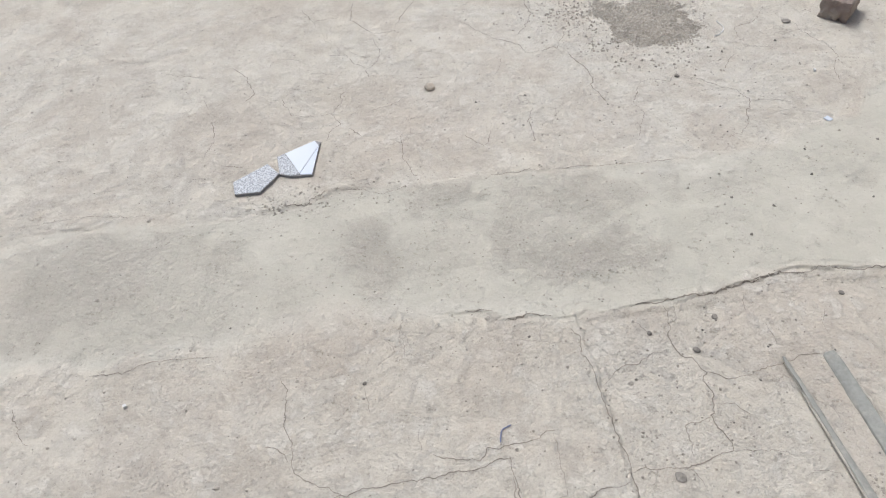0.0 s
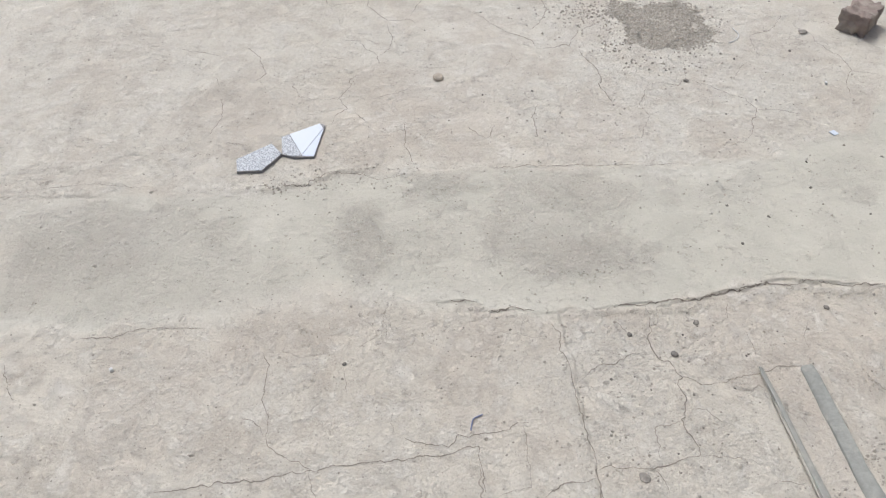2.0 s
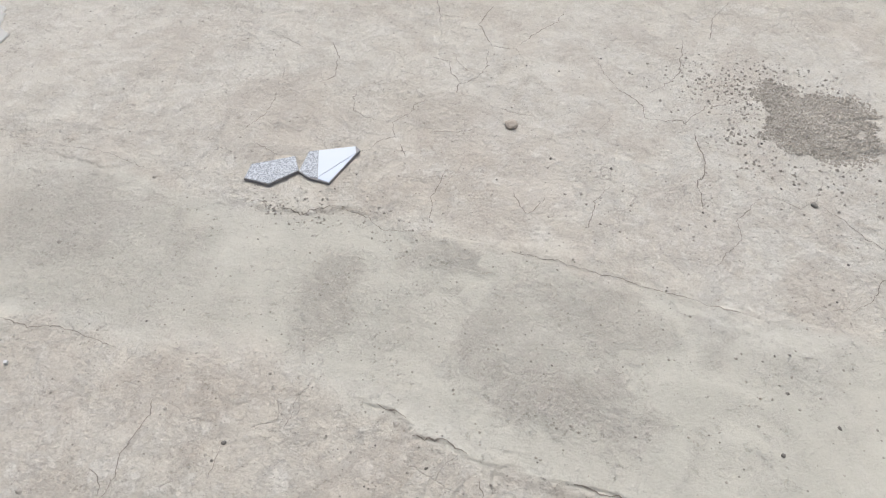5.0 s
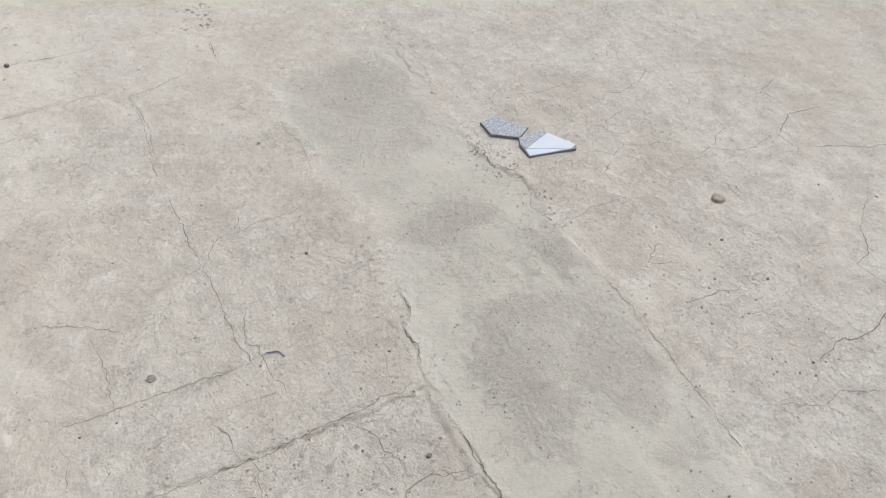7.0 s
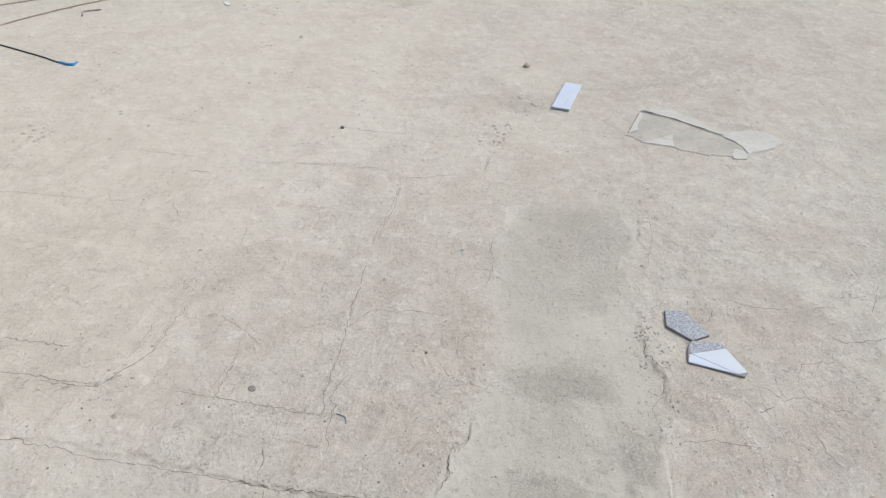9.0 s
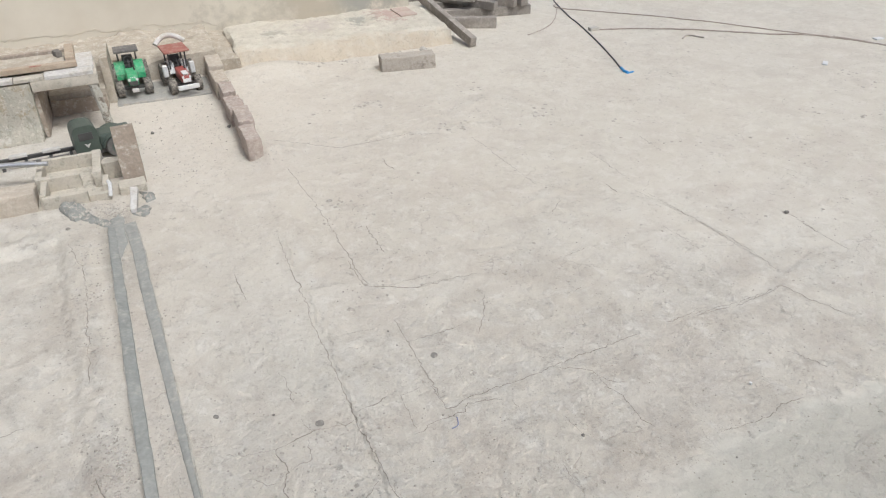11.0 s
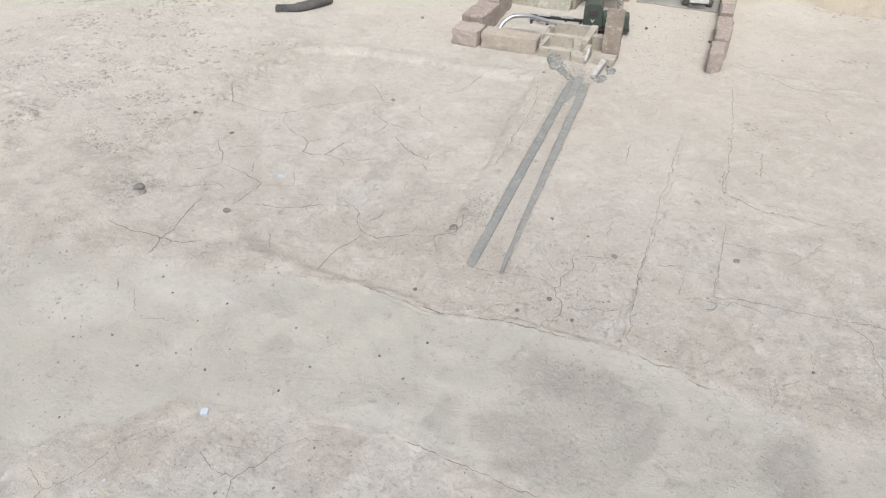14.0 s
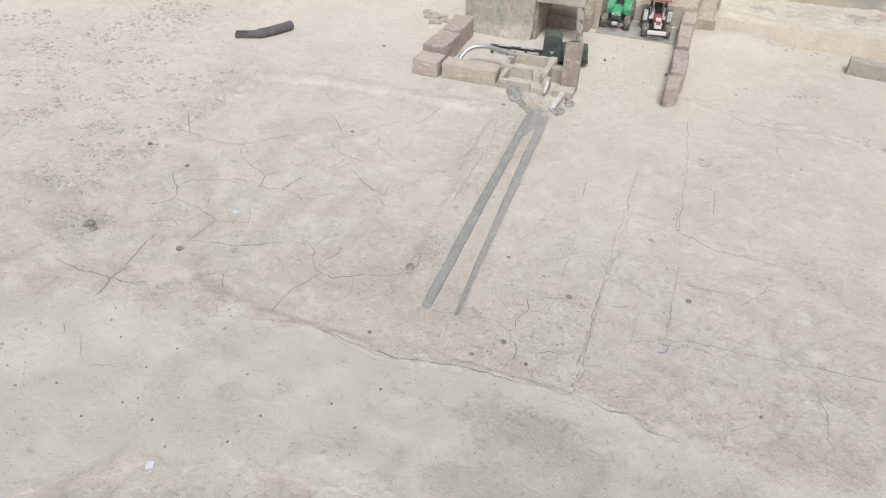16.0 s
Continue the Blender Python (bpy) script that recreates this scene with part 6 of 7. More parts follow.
beam((1.405, 2.34, 0.008), (1.325, 3.02, 0.125), 0.032, 0.044, TIMBER, 61, "long weathered timber resting on the plinth's edge")
beam((1.43, 2.70, 0.0), (1.66, 2.61, 0.0), 0.05, 0.055, TIMBER, 62, "weathered timber offcut on the ground")
beam((1.44, 2.85, 0.0), (1.95, 2.79, 0.0), 0.06, 0.05, DARK_TIMBER, 63, "dark timber at the bottom of the pile")
beam((1.45, 3.02, 0.0), (1.98, 3.1, 0.0), 0.06, 0.05, DARK_TIMBER, 64, "dark timber at the bottom of the pile")
beam((1.45, 3.12, 0.05), (1.72, 2.74, 0.052), 0.045, 0.04, DARK_TIMBER, 65, "dark weathered timber lying across the pile")
beam((1.58, 3.1, 0.052), (1.85, 2.76, 0.05), 0.05, 0.04, TIMBER, 66, "grey weathered timber lying across the pile")
beam((1.78, 3.12, 0.05), (1.9, 2.75, 0.052), 0.05, 0.045, DARK_TIMBER, 67, "short dark timber lying across the pile")
beam((1.36, 3.3, 0.0), (1.95, 3.2, 0.0), 0.07, 0.06, DARK_TIMBER, 68, "dark timber behind the pile")
beam((1.36, 3.0, 0.1), (1.62, 2.8, 0.093), 0.06, 0.014, TIMBER, 77, "thin grey plank lying across the pile")
beam((1.4, 3.1, 0.1), (1.78, 2.84, 0.095), 0.05, 0.012, DARK_TIMBER, 78, "thin dark plank lying across the pile")
beam((1.62, 3.14, 0.094), (1.92, 2.9, 0.097), 0.055, 0.014, TIMBER, 79, "thin weathered plank lying across the pile")
bm = box(bmesh.new(), -0.045, 0.045, -0.075, 0.075, 0, 0.006, 0.0015)
tagged(part("red_tile", bm, PINK, None), "dusty pink tile lying on the plinth", "tile").matrix_world = pose(1.2, 2.775, 0.0852, 0, 0, 4)

# ---- cable and hoses ----
def lay(pts, r, n=8):
    line = spline([(x, y, 0) for x, y in pts], n)
    x, y = np.array([p.x for p in line]), np.array([p.y for p in line])
    z = ground_fields(x, y)[0]
    return [(a, b, c + r * 0.9) for a, b, c in zip(x, y, z)]


bm = tube(bmesh.new(), lay([(1.895, 1.77), (1.945, 1.93), (2.0, 2.12), (2.075, 2.42), (2.12, 2.65), (2.2, 2.95), (2.33, 3.3), (2.3, 3.9), (2.6, 4.6)], 0.0032), 0.0032, 8)
cable = tagged(part("cable", bm, CABLE, None, "", True), "black electric cable lying on the yard", "cable")
bm = tube(bmesh.new(), [(1.908, 1.812, level(1.908, 1.812) + 0.0052), (1.895, 1.77, level(1.895, 1.77) + 0.0052), (1.902, 1.75, level(1.9, 1.745) + 0.005)], 0.006, 8)
box(bm, -0.022, 0.022, -0.006, 0.006, 0, 0.003, 0.001, pose(1.915, 1.752, level(1.91, 1.75) + 0.001, 0, 0, 10))
part("tape", bm, SKY_BLUE, cable, "bright blue taped end")
for pts, r, text in (([(2.11, 2.36), (2.3, 2.3), (2.6, 2.15), (2.9, 1.95), (3.15, 1.8), (3.33, 1.54), (3.54, 1.24), (3.66, 1.15), (4.15, 0.95), (5.2, 0.42), (6.5, -0.3)], 0.0036, "thin brown hose trailing over the yard"),
                     ([(2.2, 2.9), (2.145, 2.8), (2.4, 2.58), (2.73, 2.27), (2.95, 2.02), (3.2, 1.72), (3.33, 1.56)], 0.003, "thin brown hose crossing the yard in a bow"),
                     ([(1.75, 2.42), (1.9, 2.5), (2.02, 2.62), (2.15, 2.82)], 0.0022, "thin brown wire between the timbers and the cable")):
    bm = tube(bmesh.new(), lay(pts, r), r, 7)
    tagged(part("hose", bm, HOSE, None, "", True), text, "hose")
bm = rough_box((0.05, 0.03, 0.016), 3, 0.004, 0.02, 71.0)
tagged(part("wire_joint", bm, PALE_STONE, None), "pale taped joint on the hose", "joint").matrix_world = pose(2.105, 2.362, level(2.1, 2.36))

# ---- pipe stub, device, tile, patch ----
stub = thing("pipe_stub", pose(3.655, 1.245, 0), "slate grey pipe stub wrapped in pale blue at its top", "pipe")
m = Matrix.Rotation(-math.pi / 2, 4, "Y")
bm = lathe(bmesh.new(), [(0.0, 0.052), (0.01, 0.056), (0.195, 0.058), (0.2, 0.054)], 22, m)
part("pipe_body", bm, SLATE, stub, "", True)
bm = lathe(bmesh.new(), [(0.198, 0.05), (0.207, 0.06), (0.225, 0.056), (0.235, 0.04)], 22, m)
for v in bm.verts:
    v.co += 0.007 * Vector(noise.noise_vector(v.co * 60))
part("wrap", bm, PALE_BLUE, stub, "crumpled pale blue wrap", True)
bm = rough_box((0.03, 0.012, 0.09), 4, 0.004, 0.03, 73.0)
part("flap", bm, BOARD, stub, "brown flap").matrix_basis = pose(0.05, -0.045, 0.11, 0, 4, -45)

dev = thing("white_device", pose(4.9, 0.5, 0, 0, 0, -25), "white boxy device with a blue edge and dark side", "device")
bm = box(bmesh.new(), -0.08, 0.08, -0.09, 0.05, 0, 0.2, 0.008)
part("case", bm, WHITE, dev)
bm = box(bmesh.new(), 0.082, 0.1, -0.085, 0.045, 0, 0.19, 0.004)
part("edge_panel", bm, BLUE, dev, "blue edge")
bm = box(bmesh.new(), -0.13, -0.082, -0.08, 0.045, 0, 0.18, 0.006)
part("side_panel", bm, BLACK, dev, "black side with a socket")
bm = rough_box((0.16, 0.12, 0.12), 4, 0.004, 0.05, 74.0)
tagged(part("grey_block", bm, BLOCK, None), "grey block beside the white device", "block").matrix_world = pose(4.86, 0.27, 0, 0, 0, 30)

bm = box(bmesh.new(), -0.128, 0.128, -0.034, 0.034, 0, 0.007, 0.001)
strip_tile = tagged(part("white_tile", bm, SHEET, None), "long bluish white tile strip lying on the yard", "tile")
strip_tile.matrix_world = pose(2.13, -0.245, level(2.13, -0.245) + 0.003, 0, 0, -8.5)
for x, w in ((-0.08, 0.018), (-0.05, 0.012)):
    bm = box(bmesh.new(), x - w / 2, x + w / 2, -0.012, -0.008, 0.0071, 0.0075, 0)
    part("faint_mark", bm, TILE_PIECE, strip_tile, "faint grey mark")

def cement_patch():
    """Where a slab was lifted out: a grey bed, spilt pale plaster beside it and the slab's dark straight edge."""
    bed = smear([(1.855, -0.479), (2.064, -0.527), (2.036, -0.647), (1.987, -0.739), (1.934, -0.827), (1.869, -0.877), (1.804, -0.875), (1.767, -0.826), (1.772, -0.741), (1.797, -0.639), (1.812, -0.535)], -0.001, 0.003, 51)
    patch = tagged(part("cement_patch", bed, GREY_BED, None), "grey smeared bed of a lifted slab with spilt plaster", "patch", kind="structure")
    for pts in ([(2.080, -0.530), (2.118, -0.583), (2.121, -0.642), (2.084, -0.693), (2.036, -0.751), (1.985, -0.791), (1.958, -0.777), (1.988, -0.728), (2.024, -0.668), (2.049, -0.604)],
                [(1.975, -0.770), (1.972, -0.837), (2.012, -0.918), (2.007, -1.009), (1.940, -1.027), (1.865, -0.965), (1.822, -0.896), (1.864, -0.875), (1.912, -0.855), (1.935, -0.816)],
                [(1.845, -0.848), (1.834, -0.871), (1.812, -0.898), (1.774, -0.884), (1.766, -0.838), (1.796, -0.834)],
                [(1.807, -0.530), (1.859, -0.588), (1.907, -0.642), (1.866, -0.637), (1.806, -0.641)],
                [(1.865, -0.478), (2.047, -0.522), (2.052, -0.539), (1.940, -0.514), (1.903, -0.518)]):
        part("plaster_spill", smear(pts, 0.002, 0.0048, 54), SPILL, patch, "spilt pale plaster")
    for line in ([(2.080, -0.542), (2.036, -0.647), (1.987, -0.739), (1.940, -0.824)], [(2.047, -0.522), (1.865, -0.478)]):
        pts = spline([(x, y, 0) for x, y in line], 12) if len(line) > 2 else [Vector((*line[0], 0)).lerp(Vector((*line[1], 0)), k / 9) for k in range(10)]
        bm = tube(bmesh.new(), [(p.x, p.y, level(p.x, p.y) + 0.0055) for p in pts], [0.0024 * (0.7 + 0.6 * float(vnoise(p.x, p.y, 0.03, 57))) for p in pts], 6)
        part("slab_edge", bm, CRACK, patch, "dark straight edge")
    return patch


cement_patch()

# ---- broken tile ----
def shard(name, outline, label, top, faces=()):
    cx, cy = sum(p[0] for p in outline) / len(outline), sum(p[1] for p in outline) / len(outline)
    bm = slab_of(bmesh.new(), [(x - cx, y - cy) for x, y in outline], 0, 0.0062)
    ob = tagged(part(name, bm, TILE_BODY, None), label, "tile", "broken tile pieces")
    ob.matrix_world = pose(cx - 0.003, cy + 0.003, level(cx, cy) + 0.001)
    for pname, poly, mat_ in faces:
        bm = slab_of(bmesh.new(), [(x - cx, y - cy) for x, y in poly], 0.0063, 0.0075)
        part(pname, bm, mat_, ob)
    return ob


shard("tile_shard", [(0.8795, -0.562), (0.888, -0.608), (0.811, -0.664), (0.781, -0.622), (0.822, -0.562)], "broken grey speckled granite tile shard on the cement", GRANITE,
      [("granite_face", [(0.8785, -0.563), (0.887, -0.6075), (0.811, -0.6625), (0.7825, -0.622), (0.8215, -0.5635)], GRANITE)])
# the tile's white highlight is laid on as two pale faces
shard("tile_shard", [(0.781, -0.62), (0.79, -0.688), (0.772, -0.698), (0.7, -0.738), (0.686, -0.73), (0.703, -0.606), (0.752, -0.608)], "broken granite tile shard with a white highlight painted on one corner", GRANITE,
      [("granite_face", [(0.7795, -0.6215), (0.7885, -0.6865), (0.7725, -0.6965), (0.733, -0.6125), (0.752, -0.6095)], GRANITE),
       ("highlight_face", [(0.771, -0.697), (0.7, -0.7365), (0.69, -0.716), (0.7335, -0.6155)], WHITE),
       ("bluish_highlight_face", [(0.6892, -0.714), (0.7045, -0.6075), (0.7315, -0.611), (0.7325, -0.6145)], SHEET)])


# ---- loose stones ----
def stone(x, y, size, material, label, seed, flat=0.6, name="stone"):
    bm = bmesh.new()
    bmesh.ops.create_icosphere(bm, subdivisions=2, radius=size / 2)
    for v in bm.verts:
        k = 1 + 0.35 * noise.noise(v.co * (1.6 / size) + Vector((seed, 2 * seed, 0))) + 0.2 * noise.noise(v.co * (4 / size) + Vector((seed, 0, seed)))
        v.co *= k
        v.co.z *= flat
    low = min(v.co.z for v in bm.verts)
    for v in bm.verts:
        v.co.z -= low * 0.8
    ob = tagged(part(name, bm, material, None), label, "stone")
    ob.matrix_world = pose(x, y, level(x, y) - 0.0005, 0, 0, 57 * seed)
    return ob


for k, (x, y, size, mat_, text, flat) in enumerate((
        (0.0, 0.0, 0.017, DARK_STONE, "small dark round stone in the pitted cement", 0.5), (0.108, 0.232, 0.024, STONE, "flat grey stone at the meeting of two cracks", 0.22),
        (0.394, -0.93, 0.04, BRICK, "brown clod of dirt on the cement", 0.5), (-0.262, -0.868, 0.018, STONE, "grey pebble near the heap of sand", 0.6),
        (-0.229, 0.613, 0.018, PALE_STONE, "pale flat pebble lying in the channel", 0.5), (1.645, 0.525, 0.02, DARK_STONE, "dark round pebble on the cement", 0.6),
        (-0.319, -0.094, 0.014, DARK_STONE, "small dark pebble by the strip's edge", 0.5), (0.405, 0.334, 0.022, STONE, "grey flat pebble on the cement", 0.3),
        (-0.21, -0.262, 0.009, DARK_STONE, "tiny dark pebble on the trowelled strip", 0.6), (0.598, -0.009, 0.01, DARK_STONE, "tiny dark pebble on the cement", 0.6),
        (-0.96, 0.002, 0.03, STONE, "flat grey clod in the sunken bed", 0.3), (-1.238, 0.4, 0.022, STONE, "grey pebble in the sunken bed", 0.4),
        (-1.43, 0.455, 0.022, DARK_STONE, "dark pebble on the bed's ridge", 0.5), (-0.846, 0.843, 0.02, STONE, "grey pebble in the sunken bed", 0.4))):
    stone(x, y, 0.78 * size, mat_, text, 1.37 * k + 0.5, flat)
for k, (x, y, size, mat_, text, flat) in enumerate((
        (-0.397, 1.259, 0.018, STONE, "grey pebble before the basin", 0.4), (2.41, -0.056, 0.035, BRICK, "brown clod of earth on the yard", 0.7),
        (-0.12, 1.88, 0.018, DARK_STONE, "small black lump on the sandy drive", 0.8), (0.155, 1.83, 0.018, DARK_STONE, "small black lump beside the brick row", 0.8),
        (-0.66, -1.09, 0.03, STONE, "flat grey stone on the cement", 0.3), (-1.08, 1.62, 0.022, STONE, "grey pebble on the sandy ground", 0.5),
        (0.07, -0.05, 0.013, DARK_STONE, "small dark pebble near the strip's edge", 0.5), (-0.06, -0.07, 0.014, STONE, "small grey pebble near the strip's edge", 0.5),
        (-0.09, 0.33, 0.014, STONE, "small grey pebble beside the channel", 0.5), (-0.33, 0.18, 0.03, STONE, "grey clod on the bed's edge", 0.5), (1.16, 2.385, 0.045, PALE_STONE, "pale lump of mortar at the plinth's foot", 0.8),
        (-1.278, 0.001, 0.042, STONE, "large grey clod in the corner of the bed", 0.45), (-1.25, -0.015, 0.03, STONE, "grey clod in the corner of the bed", 0.5))):
    stone(x, y, 0.78 * size, mat_, text, 1.37 * k + 25.5, flat)

bm = box(bmesh.new(), -0.0075, 0.0075, -0.0085, 0.0085, 0, 0.003, 0.0006)
tagged(part("white_chip", bm, WHITE, None), "small square white tile chip on the trowelled strip", "chip").matrix_world = pose(-0.553, -0.62, level(-0.553, -0.62), 0, 0, 25)
for k, (x, y, sx, sy) in enumerate(((3.35, 1.68, 0.05, 0.03), (2.81, 1.5, 0.05, 0.022), (-0.62, -0.83, 0.008, 0.005), (1.02, -0.02, 0.006, 0.006))):
    bm = rough_box((sx, sy, 0.006), 3, 0.001, 0.01, 80 + k)
    tagged(part("white_chip", bm, WHITE_PLASTIC, None), "white scrap lying on the cement", "chip").matrix_world = pose(x, y, level(x, y), 0, 0, 40 * k)
bm = rough_box((0.018, 0.011, 0.004), 3, 0.002, 0.008, 88.0)
tagged(part("plastic_scrap", bm, PALE_BLUE, None), "pale blue scrap of plastic on the sunken bed", "scrap").matrix_world = pose(-0.926, 0.227, level(-0.926, 0.227), 0, 0, 30)
bm = tube(bmesh.new(), [(x, y, level(x, y) + 0.002) for x, y, _ in spline([(0.357, 0.108, 0), (0.372, 0.114, 0), (0.377, 0.126, 0), (0.379, 0.136, 0)], 5)], 0.0012, 6)
tagged(part("plastic_curl", bm, BLUE, None, "", True), "small curl of blue plastic on the cement", "scrap")
bm = tube(bmesh.new(), [(x, y, level(x, y) + 0.0015) for x, y, _ in spline([(-0.47, -1.13, 0), (-0.475, -1.09, 0), (-0.455, -1.06, 0), (-0.435, -1.05, 0)], 5)], 0.0016, 6)
tagged(part("thread", bm, WHITE_PLASTIC, None, "", True), "curled white thread on the cement", "scrap")
bm = tube(bmesh.new(), [(x, y, level(x, y) + 0.004) for x, y, _ in spline([(2.44, 2.06, 0), (2.5, 2.09, 0), (2.55, 2.03, 0)], 4)], 0.004, 6)
tagged(part("twig", bm, TIMBER, None), "short dry twig on the yard", "twig")

# ---- dry debris beside the house ----
for k, (x, y, ln, rz) in enumerate(((-1.02, 2.06, 0.1, 8), (-1.0, 2.1, 0.12, -4), (-0.98, 2.0, 0.08, 15), (-1.07, 2.13, 0.07, 30), (-0.93, 2.04, 0.05, -20))):
    bm = rough_box((0.8 * ln, 0.03, 0.014), 7, 0.009, 0.022, 90.0 + k, 0.5)
    tagged(part("mud_flake", bm, MUD, None), "curled flake of dried mud beside the cement block", "flake", "dried mud flakes").matrix_world = pose(x, y, level(x, y) - 0.001, 0, 0, rz)

# ---- rubber handle ----
grip = thing("rubber_handle", pose(-1.655, 1.505, level(-1.655, 1.505)) @ Matrix.Scale(0.85, 4), "dark grey rubber handle lying on the sandy ground", "handle")
bm = tube(bmesh.new(), spline([(-0.04, -0.062, 0.017), (0.0, -0.04, 0.018), (0.04, 0.01, 0.02), (0.075, 0.08, 0.022), (0.1, 0.15, 0.022)], 6), [0.022] * 7 + [0.027] * 12 + [0.026] * 6, 14)
part("grip", bm, RUBBER, grip, "", True)
bm = box(bmesh.new(), -0.06, 0.01, -0.02, -0.013, 0.0, 0.032, 0.002)
box(bm, -0.06, 0.01, 0.013, 0.02, 0.0, 0.032, 0.002)
box(bm, -0.058, 0.01, -0.0128, 0.0128, 0.0, 0.008, 0.001)
part("fork", bm, RUBBER, grip, "open forked end").matrix_basis = pose(-0.045, -0.065, 0.002, 0, 0, 24)
bm = lathe(bmesh.new(), [(-0.001, 0.007), (0.001, 0.007)], 12, pose(0, 0, 0, 0, 0, 90))
part("hole", bm, BLACK, grip, "dark bolt hole").matrix_basis = pose(-0.0585, -0.092, 0.018, 0, 0, 24)


# ---- sand heap and grit ----
def crumbs(name, spots, material, label, category, tall=1.0):
    """Many little broken grains in one mesh: place, size."""
    co, faces = [], []
    x, y = np.array([s[0] for s in spots]), np.array([s[1] for s in spots])
    z = ground_fields(x, y)[0]
    for (px, py, size, up), pz in zip(spots, z):
        i = len(co)
        a0 = rng.uniform(0, 6.28)
        for k in range(5):
            a = a0 + k * 1.2566 + rng.uniform(-0.3, 0.3)
            r = size * rng.uniform(0.35, 0.65)
            co.append((px + r * math.cos(a), py + r * math.sin(a), pz + up - 0.0005))
        co.append((px + rng.uniform(-0.2, 0.2) * size, py + rng.uniform(-0.2, 0.2) * size, pz + up + tall * size * rng.uniform(0.25, 0.55)))
        faces += [(i + k, i + (k + 1) % 5, i + 5) for k in range(5)]
    me = bpy.data.meshes.new(name)
    me.from_pydata(co, [], faces)
    me.materials.append(material)
    ob = new(name, me)
    return tagged(ob, label, category, kind="stuff")


def heap_reach(a):
    """How far the heap spreads in direction a."""
    r = float(between(a % 6.2832, (0.0, 0.3, 0.8, 1.3, 1.9, 2.45, 3.0, 3.5, 4.05, 4.5, 4.85, 5.2, 5.7, 6.0, 6.2832), (0.12, 0.125, 0.14, 0.145, 0.155, 0.17, 0.15, 0.16, 0.185, 0.14, 0.125, 0.19, 0.175, 0.13, 0.12)))
    return r * (1 + 0.12 * noise.noise(Vector((6 * math.cos(a), 6 * math.sin(a), 1.1))) + 0.08 * noise.noise(Vector((14 * math.cos(a), 14 * math.sin(a), 4.1))))


def heap_rise(x, y, f):
    return 0.01 * (1 - f * f) * (0.75 + 0.5 * float(vnoise(x, y, 0.045, 61))) + 0.002 * float(vnoise(x, y, 0.012, 62)) * (1 - f ** 4)


HEAP = (-0.262, -1.165)


def sand_heap():
    bm = bmesh.new()
    rings, sides = 16, 72
    rows = []
    for i in range(rings + 1):
        f = i / rings
        row = []
        for k in range(sides):
            a = 2 * math.pi * k / sides
            r = 0.9 * f * heap_reach(a)
            x, y = HEAP[0] + r * math.cos(a), HEAP[1] + r * math.sin(a)
            row.append(bm.verts.new((x, y, level(x, y) + heap_rise(x, y, f) - 0.001 * f)))
        rows.append(row)
    for a, b in zip(rows[1:], rows[2:]):
        for k in range(sides):
            bm.faces.new((a[k], b[k], b[(k + 1) % sides], a[(k + 1) % sides]))
    mid = rows[0][0]
    for k in range(sides):
        bm.faces.new((mid, rows[1][k], rows[1][(k + 1) % sides]))
    for v in rows[0][1:]:
        bm.verts.remove(v)
    return tagged(part("sand_heap", bm, SAND, None), "thin heap of coarse grey sand spilt on the cement", "sand", kind="stuff")


sand_heap()
spots = []
for _ in range(9000):
    a, f = rng.uniform(0, 6.283), rng.random() ** 0.5
    if f > 0.82 and rng.random() < (f - 0.82) * 3.5:
        continue
    r = 1.04 * f * heap_reach(a)
    if f > 0.6 and noise.noise(Vector((25 * r * math.cos(a), 25 * r * math.sin(a), 3.3))) < 0.9 * f - 1.0:
        continue
    px, py = HEAP[0] + r * math.cos(a), HEAP[1] + r * math.sin(a)
    size = rng.uniform(0.0025, 0.006) if rng.random() < 0.85 else rng.uniform(0.006, 0.012)
    spots.append((px, py, size, max(0.0, heap_rise(px, py, min(1.0, f / 0.93))) + 0.0004))
crumbs("sand_grains", spots, SAND, "coarse grey sand grains on the heap", "sand", 0.55)

spots = []
for cx, cy, sd, k in ((-0.06, -1.28, 0.05, 120), (-0.11, -1.2, 0.035, 90), (-0.1, -1.06, 0.04, 80), (-0.2, -0.98, 0.05, 60), (-0.32, -0.97, 0.05, 50), (0.02, -1.24, 0.06, 70), (-0.16, -1.37, 0.03, 50), (-0.28, -1.35, 0.04, 40), (-0.44, -1.2, 0.04, 30)):
    spots += [(rng.gauss(cx, sd), rng.gauss(cy, sd), rng.uniform(0.003, 0.0105), 0) for _ in range(k)]
for _ in range(1500):
    spots.append((rng.uniform(-1.6, 2.2), rng.uniform(-1.5, 1.0), rng.uniform(0.0025, 0.0065), 0))
for cx, cy, s, n in ((0.06, 0.1, 0.13, 130), (-0.45, -0.95, 0.25, 120), (-0.27, 0.3, 0.06, 60), (0.0, 1.8, 0.12, 90), (-0.27, 1.3, 0.05, 50), (0.05, -0.62, 0.18, 90),
                     (0.72, 1.84, 0.04, 20), (0.41, 1.07, 0.04, 20), (-1.3, 0.02, 0.12, 40), (1.73, -0.01, 0.06, 40), (-2.1, 0.8, 0.4, 120), (0.7, -0.52, 0.035, 60), (0.78, -0.503, 0.02, 40), (0.52, -0.545, 0.04, 30), (-0.185, 0.3, 0.02, 30), (-0.19, 0.7, 0.02, 30), (-0.29, 0.35, 0.03, 60), (-0.31, 0.2, 0.025, 50)):
    spots += [(rng.gauss(cx, s), rng.gauss(cy, s), rng.uniform(0.0025, 0.008), 0) for _ in range(n)]
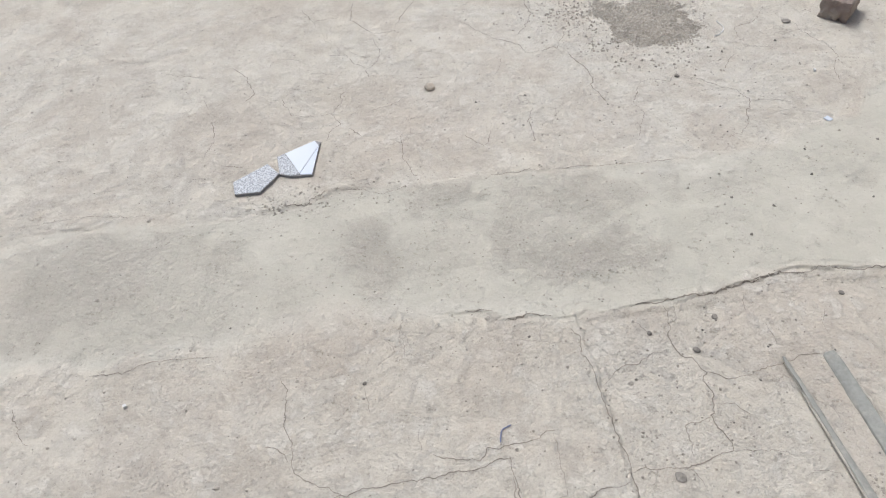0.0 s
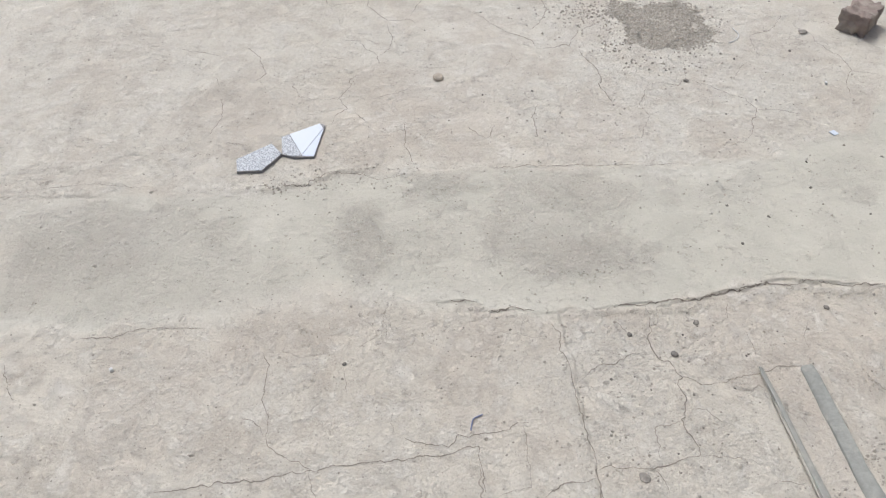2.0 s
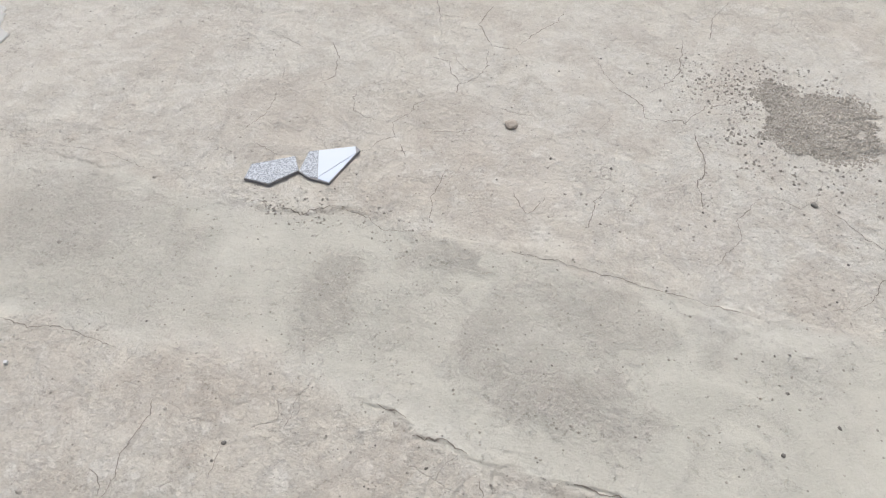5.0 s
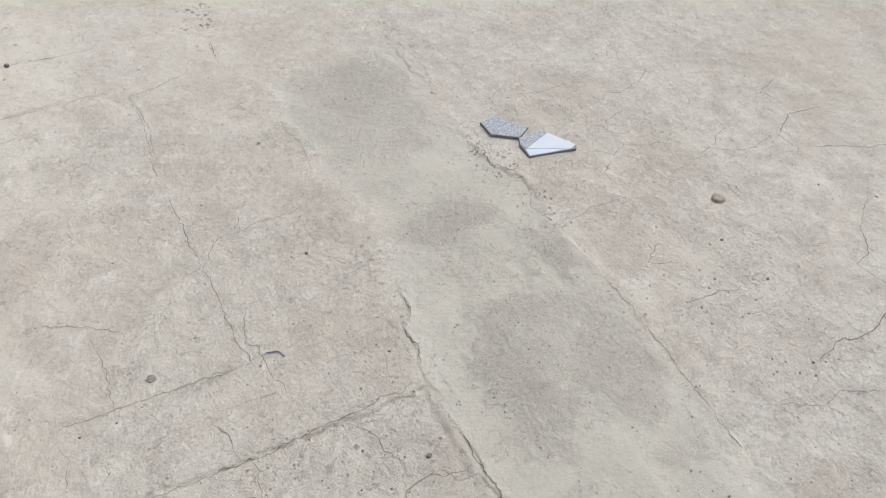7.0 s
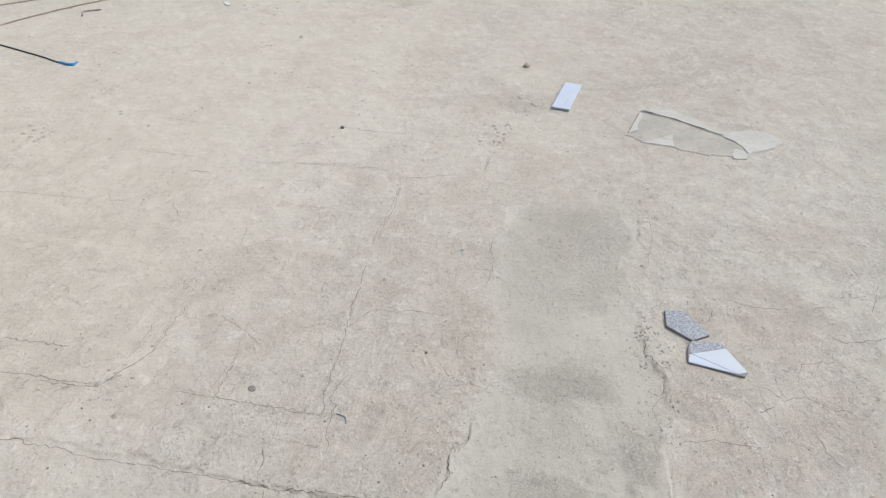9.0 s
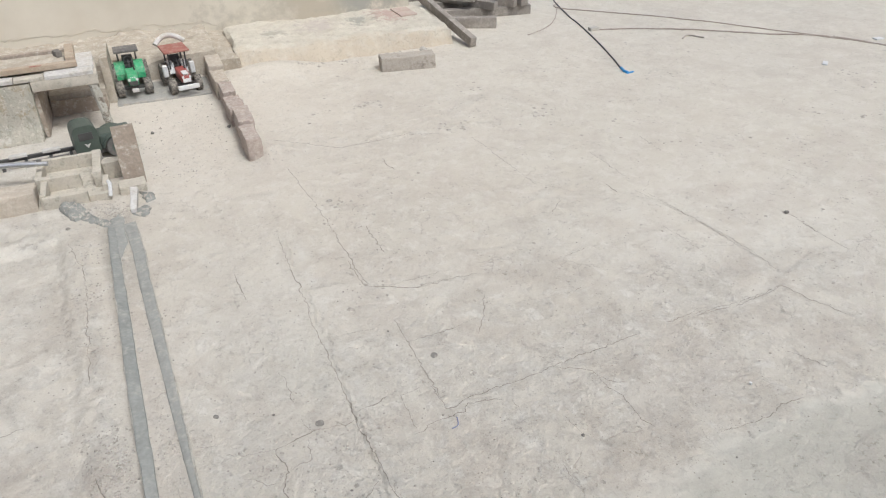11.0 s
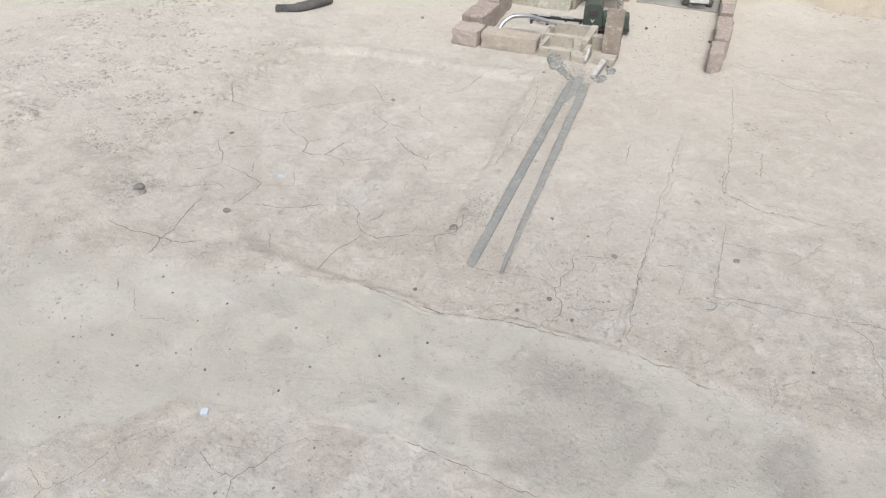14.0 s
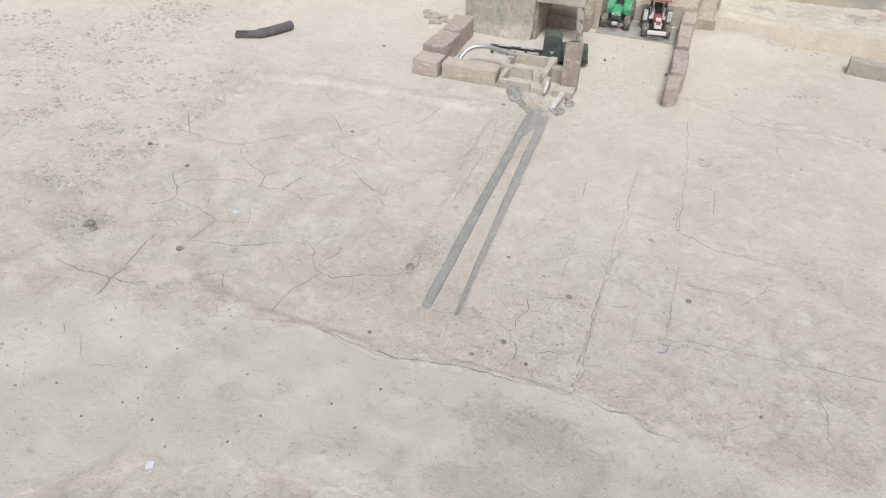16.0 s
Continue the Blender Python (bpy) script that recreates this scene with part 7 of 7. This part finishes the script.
for cx, cy, s, n in ((-2.35, 0.95, 0.28, 160), (-1.85, 0.62, 0.18, 90), (-1.1, 2.2, 0.06, 40), (-0.3, 1.33, 0.03, 130), (-0.225, 1.31, 0.025, 70), (0.24, 1.5, 0.03, 24), (-0.3, 0.7, 0.03, 30), (-0.32, 0.9, 0.035, 60), (-0.33, 1.1, 0.035, 60), (-0.3, 0.27, 0.03, 120), (-0.05, 1.5, 0.08, 60), (-1.285, 0.005, 0.03, 60), (-1.44, 0.8, 0.06, 60), (-1.2, 1.19, 0.06, 60)):
    spots += [(rng.gauss(cx, s), rng.gauss(cy, s), rng.uniform(0.0025, 0.008), 0) for _ in range(n)]
for cx, cy, s, n in ((-1.35, -0.20, 0.03, 6), (-1.19, -0.32, 0.03, 5), (-1.10, -0.26, 0.03, 4), (-1.08, -0.49, 0.01, 3), (-1.27, -0.36, 0.05, 6), (-1.40, -0.28, 0.05, 6), (-0.92, -0.27, 0.02, 3), (-0.82, -0.09, 0.025, 5), (-0.68, -0.19, 0.025, 7), (-0.75, -0.23, 0.015, 4), (-0.90, -0.16, 0.02, 5), (-0.45, -0.11, 0.025, 7), (-1.07, -0.24, 0.03, 4), (-1.29, -0.13, 0.04, 5), (-1.09, -0.10, 0.03, 4), (-1.07, -0.42, 0.03, 4), (-1.08, -0.55, 0.03, 4)):
    spots += [(rng.gauss(cx, s), rng.gauss(cy, s), rng.uniform(0.004, 0.0105), 0) for _ in range(n)]
spots += [(rng.uniform(-1.1, 0.9), rng.uniform(-0.55, -0.12), rng.uniform(0.003, 0.007), 0) for _ in range(160)]
crumbs("grit", spots, GRIT, "scattered dark grit and crumbs on the cement", "grit")
spots = [(rng.uniform(-1.4, 2.0), rng.uniform(-1.4, 1.2), rng.uniform(0.0025, 0.006), 0) for _ in range(170)]
spots += [(rng.gauss(0.05, 0.1), rng.gauss(0.05, 0.15), rng.uniform(0.003, 0.008), 0) for _ in range(20)]
spots += [(rng.uniform(-0.2, 0.13), rng.uniform(1.5, 2.15), rng.uniform(0.003, 0.008), 0) for _ in range(90)]
spots += [(rng.gauss(-0.45, 0.3), rng.gauss(-0.95, 0.22), rng.uniform(0.004, 0.01), 0) for _ in range(30)]
spots += [(x + rng.gauss(0, 0.003), y + rng.gauss(0, 0.003), rng.uniform(0.006, 0.01), 0) for x, y in ((-0.74, -0.40), (-0.61, -0.45), (-0.63, -0.52), (-0.72, -0.51), (-0.70, -0.49), (-0.77, -0.57), (-0.97, -0.56), (-0.89, -0.52), (-0.51, -0.33), (-0.42, -0.43), (-0.29, -0.34), (-0.21, -0.38), (-0.72, -0.33), (-0.86, -0.35), (-0.94, -0.63))]
crumbs("dark_grit", spots, DARK_STONE, "scattered small black crumbs on the cement", "grit")


def flakes(cx, cy, n):
    return [(rng.gauss(cx, 0.045), rng.gauss(cy, 0.03), rng.uniform(0.006, 0.023), 0) for _ in range(n)]


spots = [(rng.uniform(-2.6, 3.2), rng.uniform(0.6, 2.4), rng.uniform(0.006, 0.018), 0) for _ in range(170)]
spots += [(rng.uniform(0.3, 3.5), rng.uniform(-1.2, 1.6), rng.uniform(0.006, 0.016), 0) for _ in range(150)]
for cx, cy, n in ((0.713, 1.837, 14), (0.494, 1.806, 6), (1.159, 1.884, 8), (1.342, 1.516, 8), (0.41, 1.076, 12), (0.95, 1.5, 8), (0.35, 0.62, 10), (-1.3, 0.02, 16), (1.73, -0.01, 20), (2.0, -0.1, 14), (-1.9, 0.62, 24), (-2.4, 0.95, 40)):
    spots += flakes(cx, cy, n)
for cx, cy, n in ((-1.75, 0.95, 14), (-1.75, 0.7, 16), (-2.1, 1.1, 24), (-2.6, 1.2, 30), (-1.6, 0.35, 24), (-2.2, 1.5, 20), (-1.55, 0.15, 26), (-1.62, 0.5, 26), (-1.81, 0.75, 20), (-1.71, 0.46, 26), (-2.07, 0.69, 26), (-1.96, 0.47, 22), (-1.45, 0.46, 14), (-1.285, 0.005, 26), (-1.5, 0.75, 14), (-1.9, 1.05, 20), (-2.3, 0.7, 24), (-1.47, 0.62, 14), (-2.5, 1.0, 24), (-2.0, 1.3, 18)):
    spots += flakes(cx, cy, n)
for cx, cy, n in ((2.29, 1.08, 6), (1.56, 1.32, 5), (1.57, 1.1, 4), (2.47, 1.0, 8), (2.75, 0.65, 8), (2.82, 1.37, 8), (2.76, 1.22, 6), (3.02, 1.17, 6), (3.45, 0.8, 20), (3.1, 0.65, 16), (3.6, 0.7, 16), (2.07, 1.69, 12), (0.96, 1.52, 8), (1.35, 1.51, 8), (0.6, 2.38, 14), (0.8, 2.38, 12), (1.0, 2.4, 14), (1.2, 2.42, 10)):
    spots += flakes(cx, cy, n)
spots = [p for p in spots if not (-0.95 < p[0] < 0.26 and p[1] > 1.38)]
crumbs("dirt_flakes", spots, GRIT, "flat flakes of dried dirt strewn over the yard", "dirt", 0.4)


def soil_clods():
    """Clods of dried soil beyond the bed, in loose drifts."""
    spots = []
    while len(spots) < 2200:
        x, y = rng.uniform(-2.9, -1.42), rng.uniform(0.0, 1.75)
        drift = float(vnoise(x, y, 0.16, 71)) + 0.7 * float(vnoise(x, y, 0.05, 72))
        if x > -1.9 and y > 1.15:
            continue
        if drift < 0.4 + 0.25 * max(0.0, -1.6 - x) * (y < 0.5):
            continue
        size = rng.uniform(0.004, 0.011) if rng.random() < 0.85 else rng.uniform(0.011, 0.028)
        spots.append((x, y, size, 0))
    return crumbs("soil_clods", spots, GRIT, "loose grey clods of dried soil strewn in drifts", "soil", 0.6)


soil_clods()
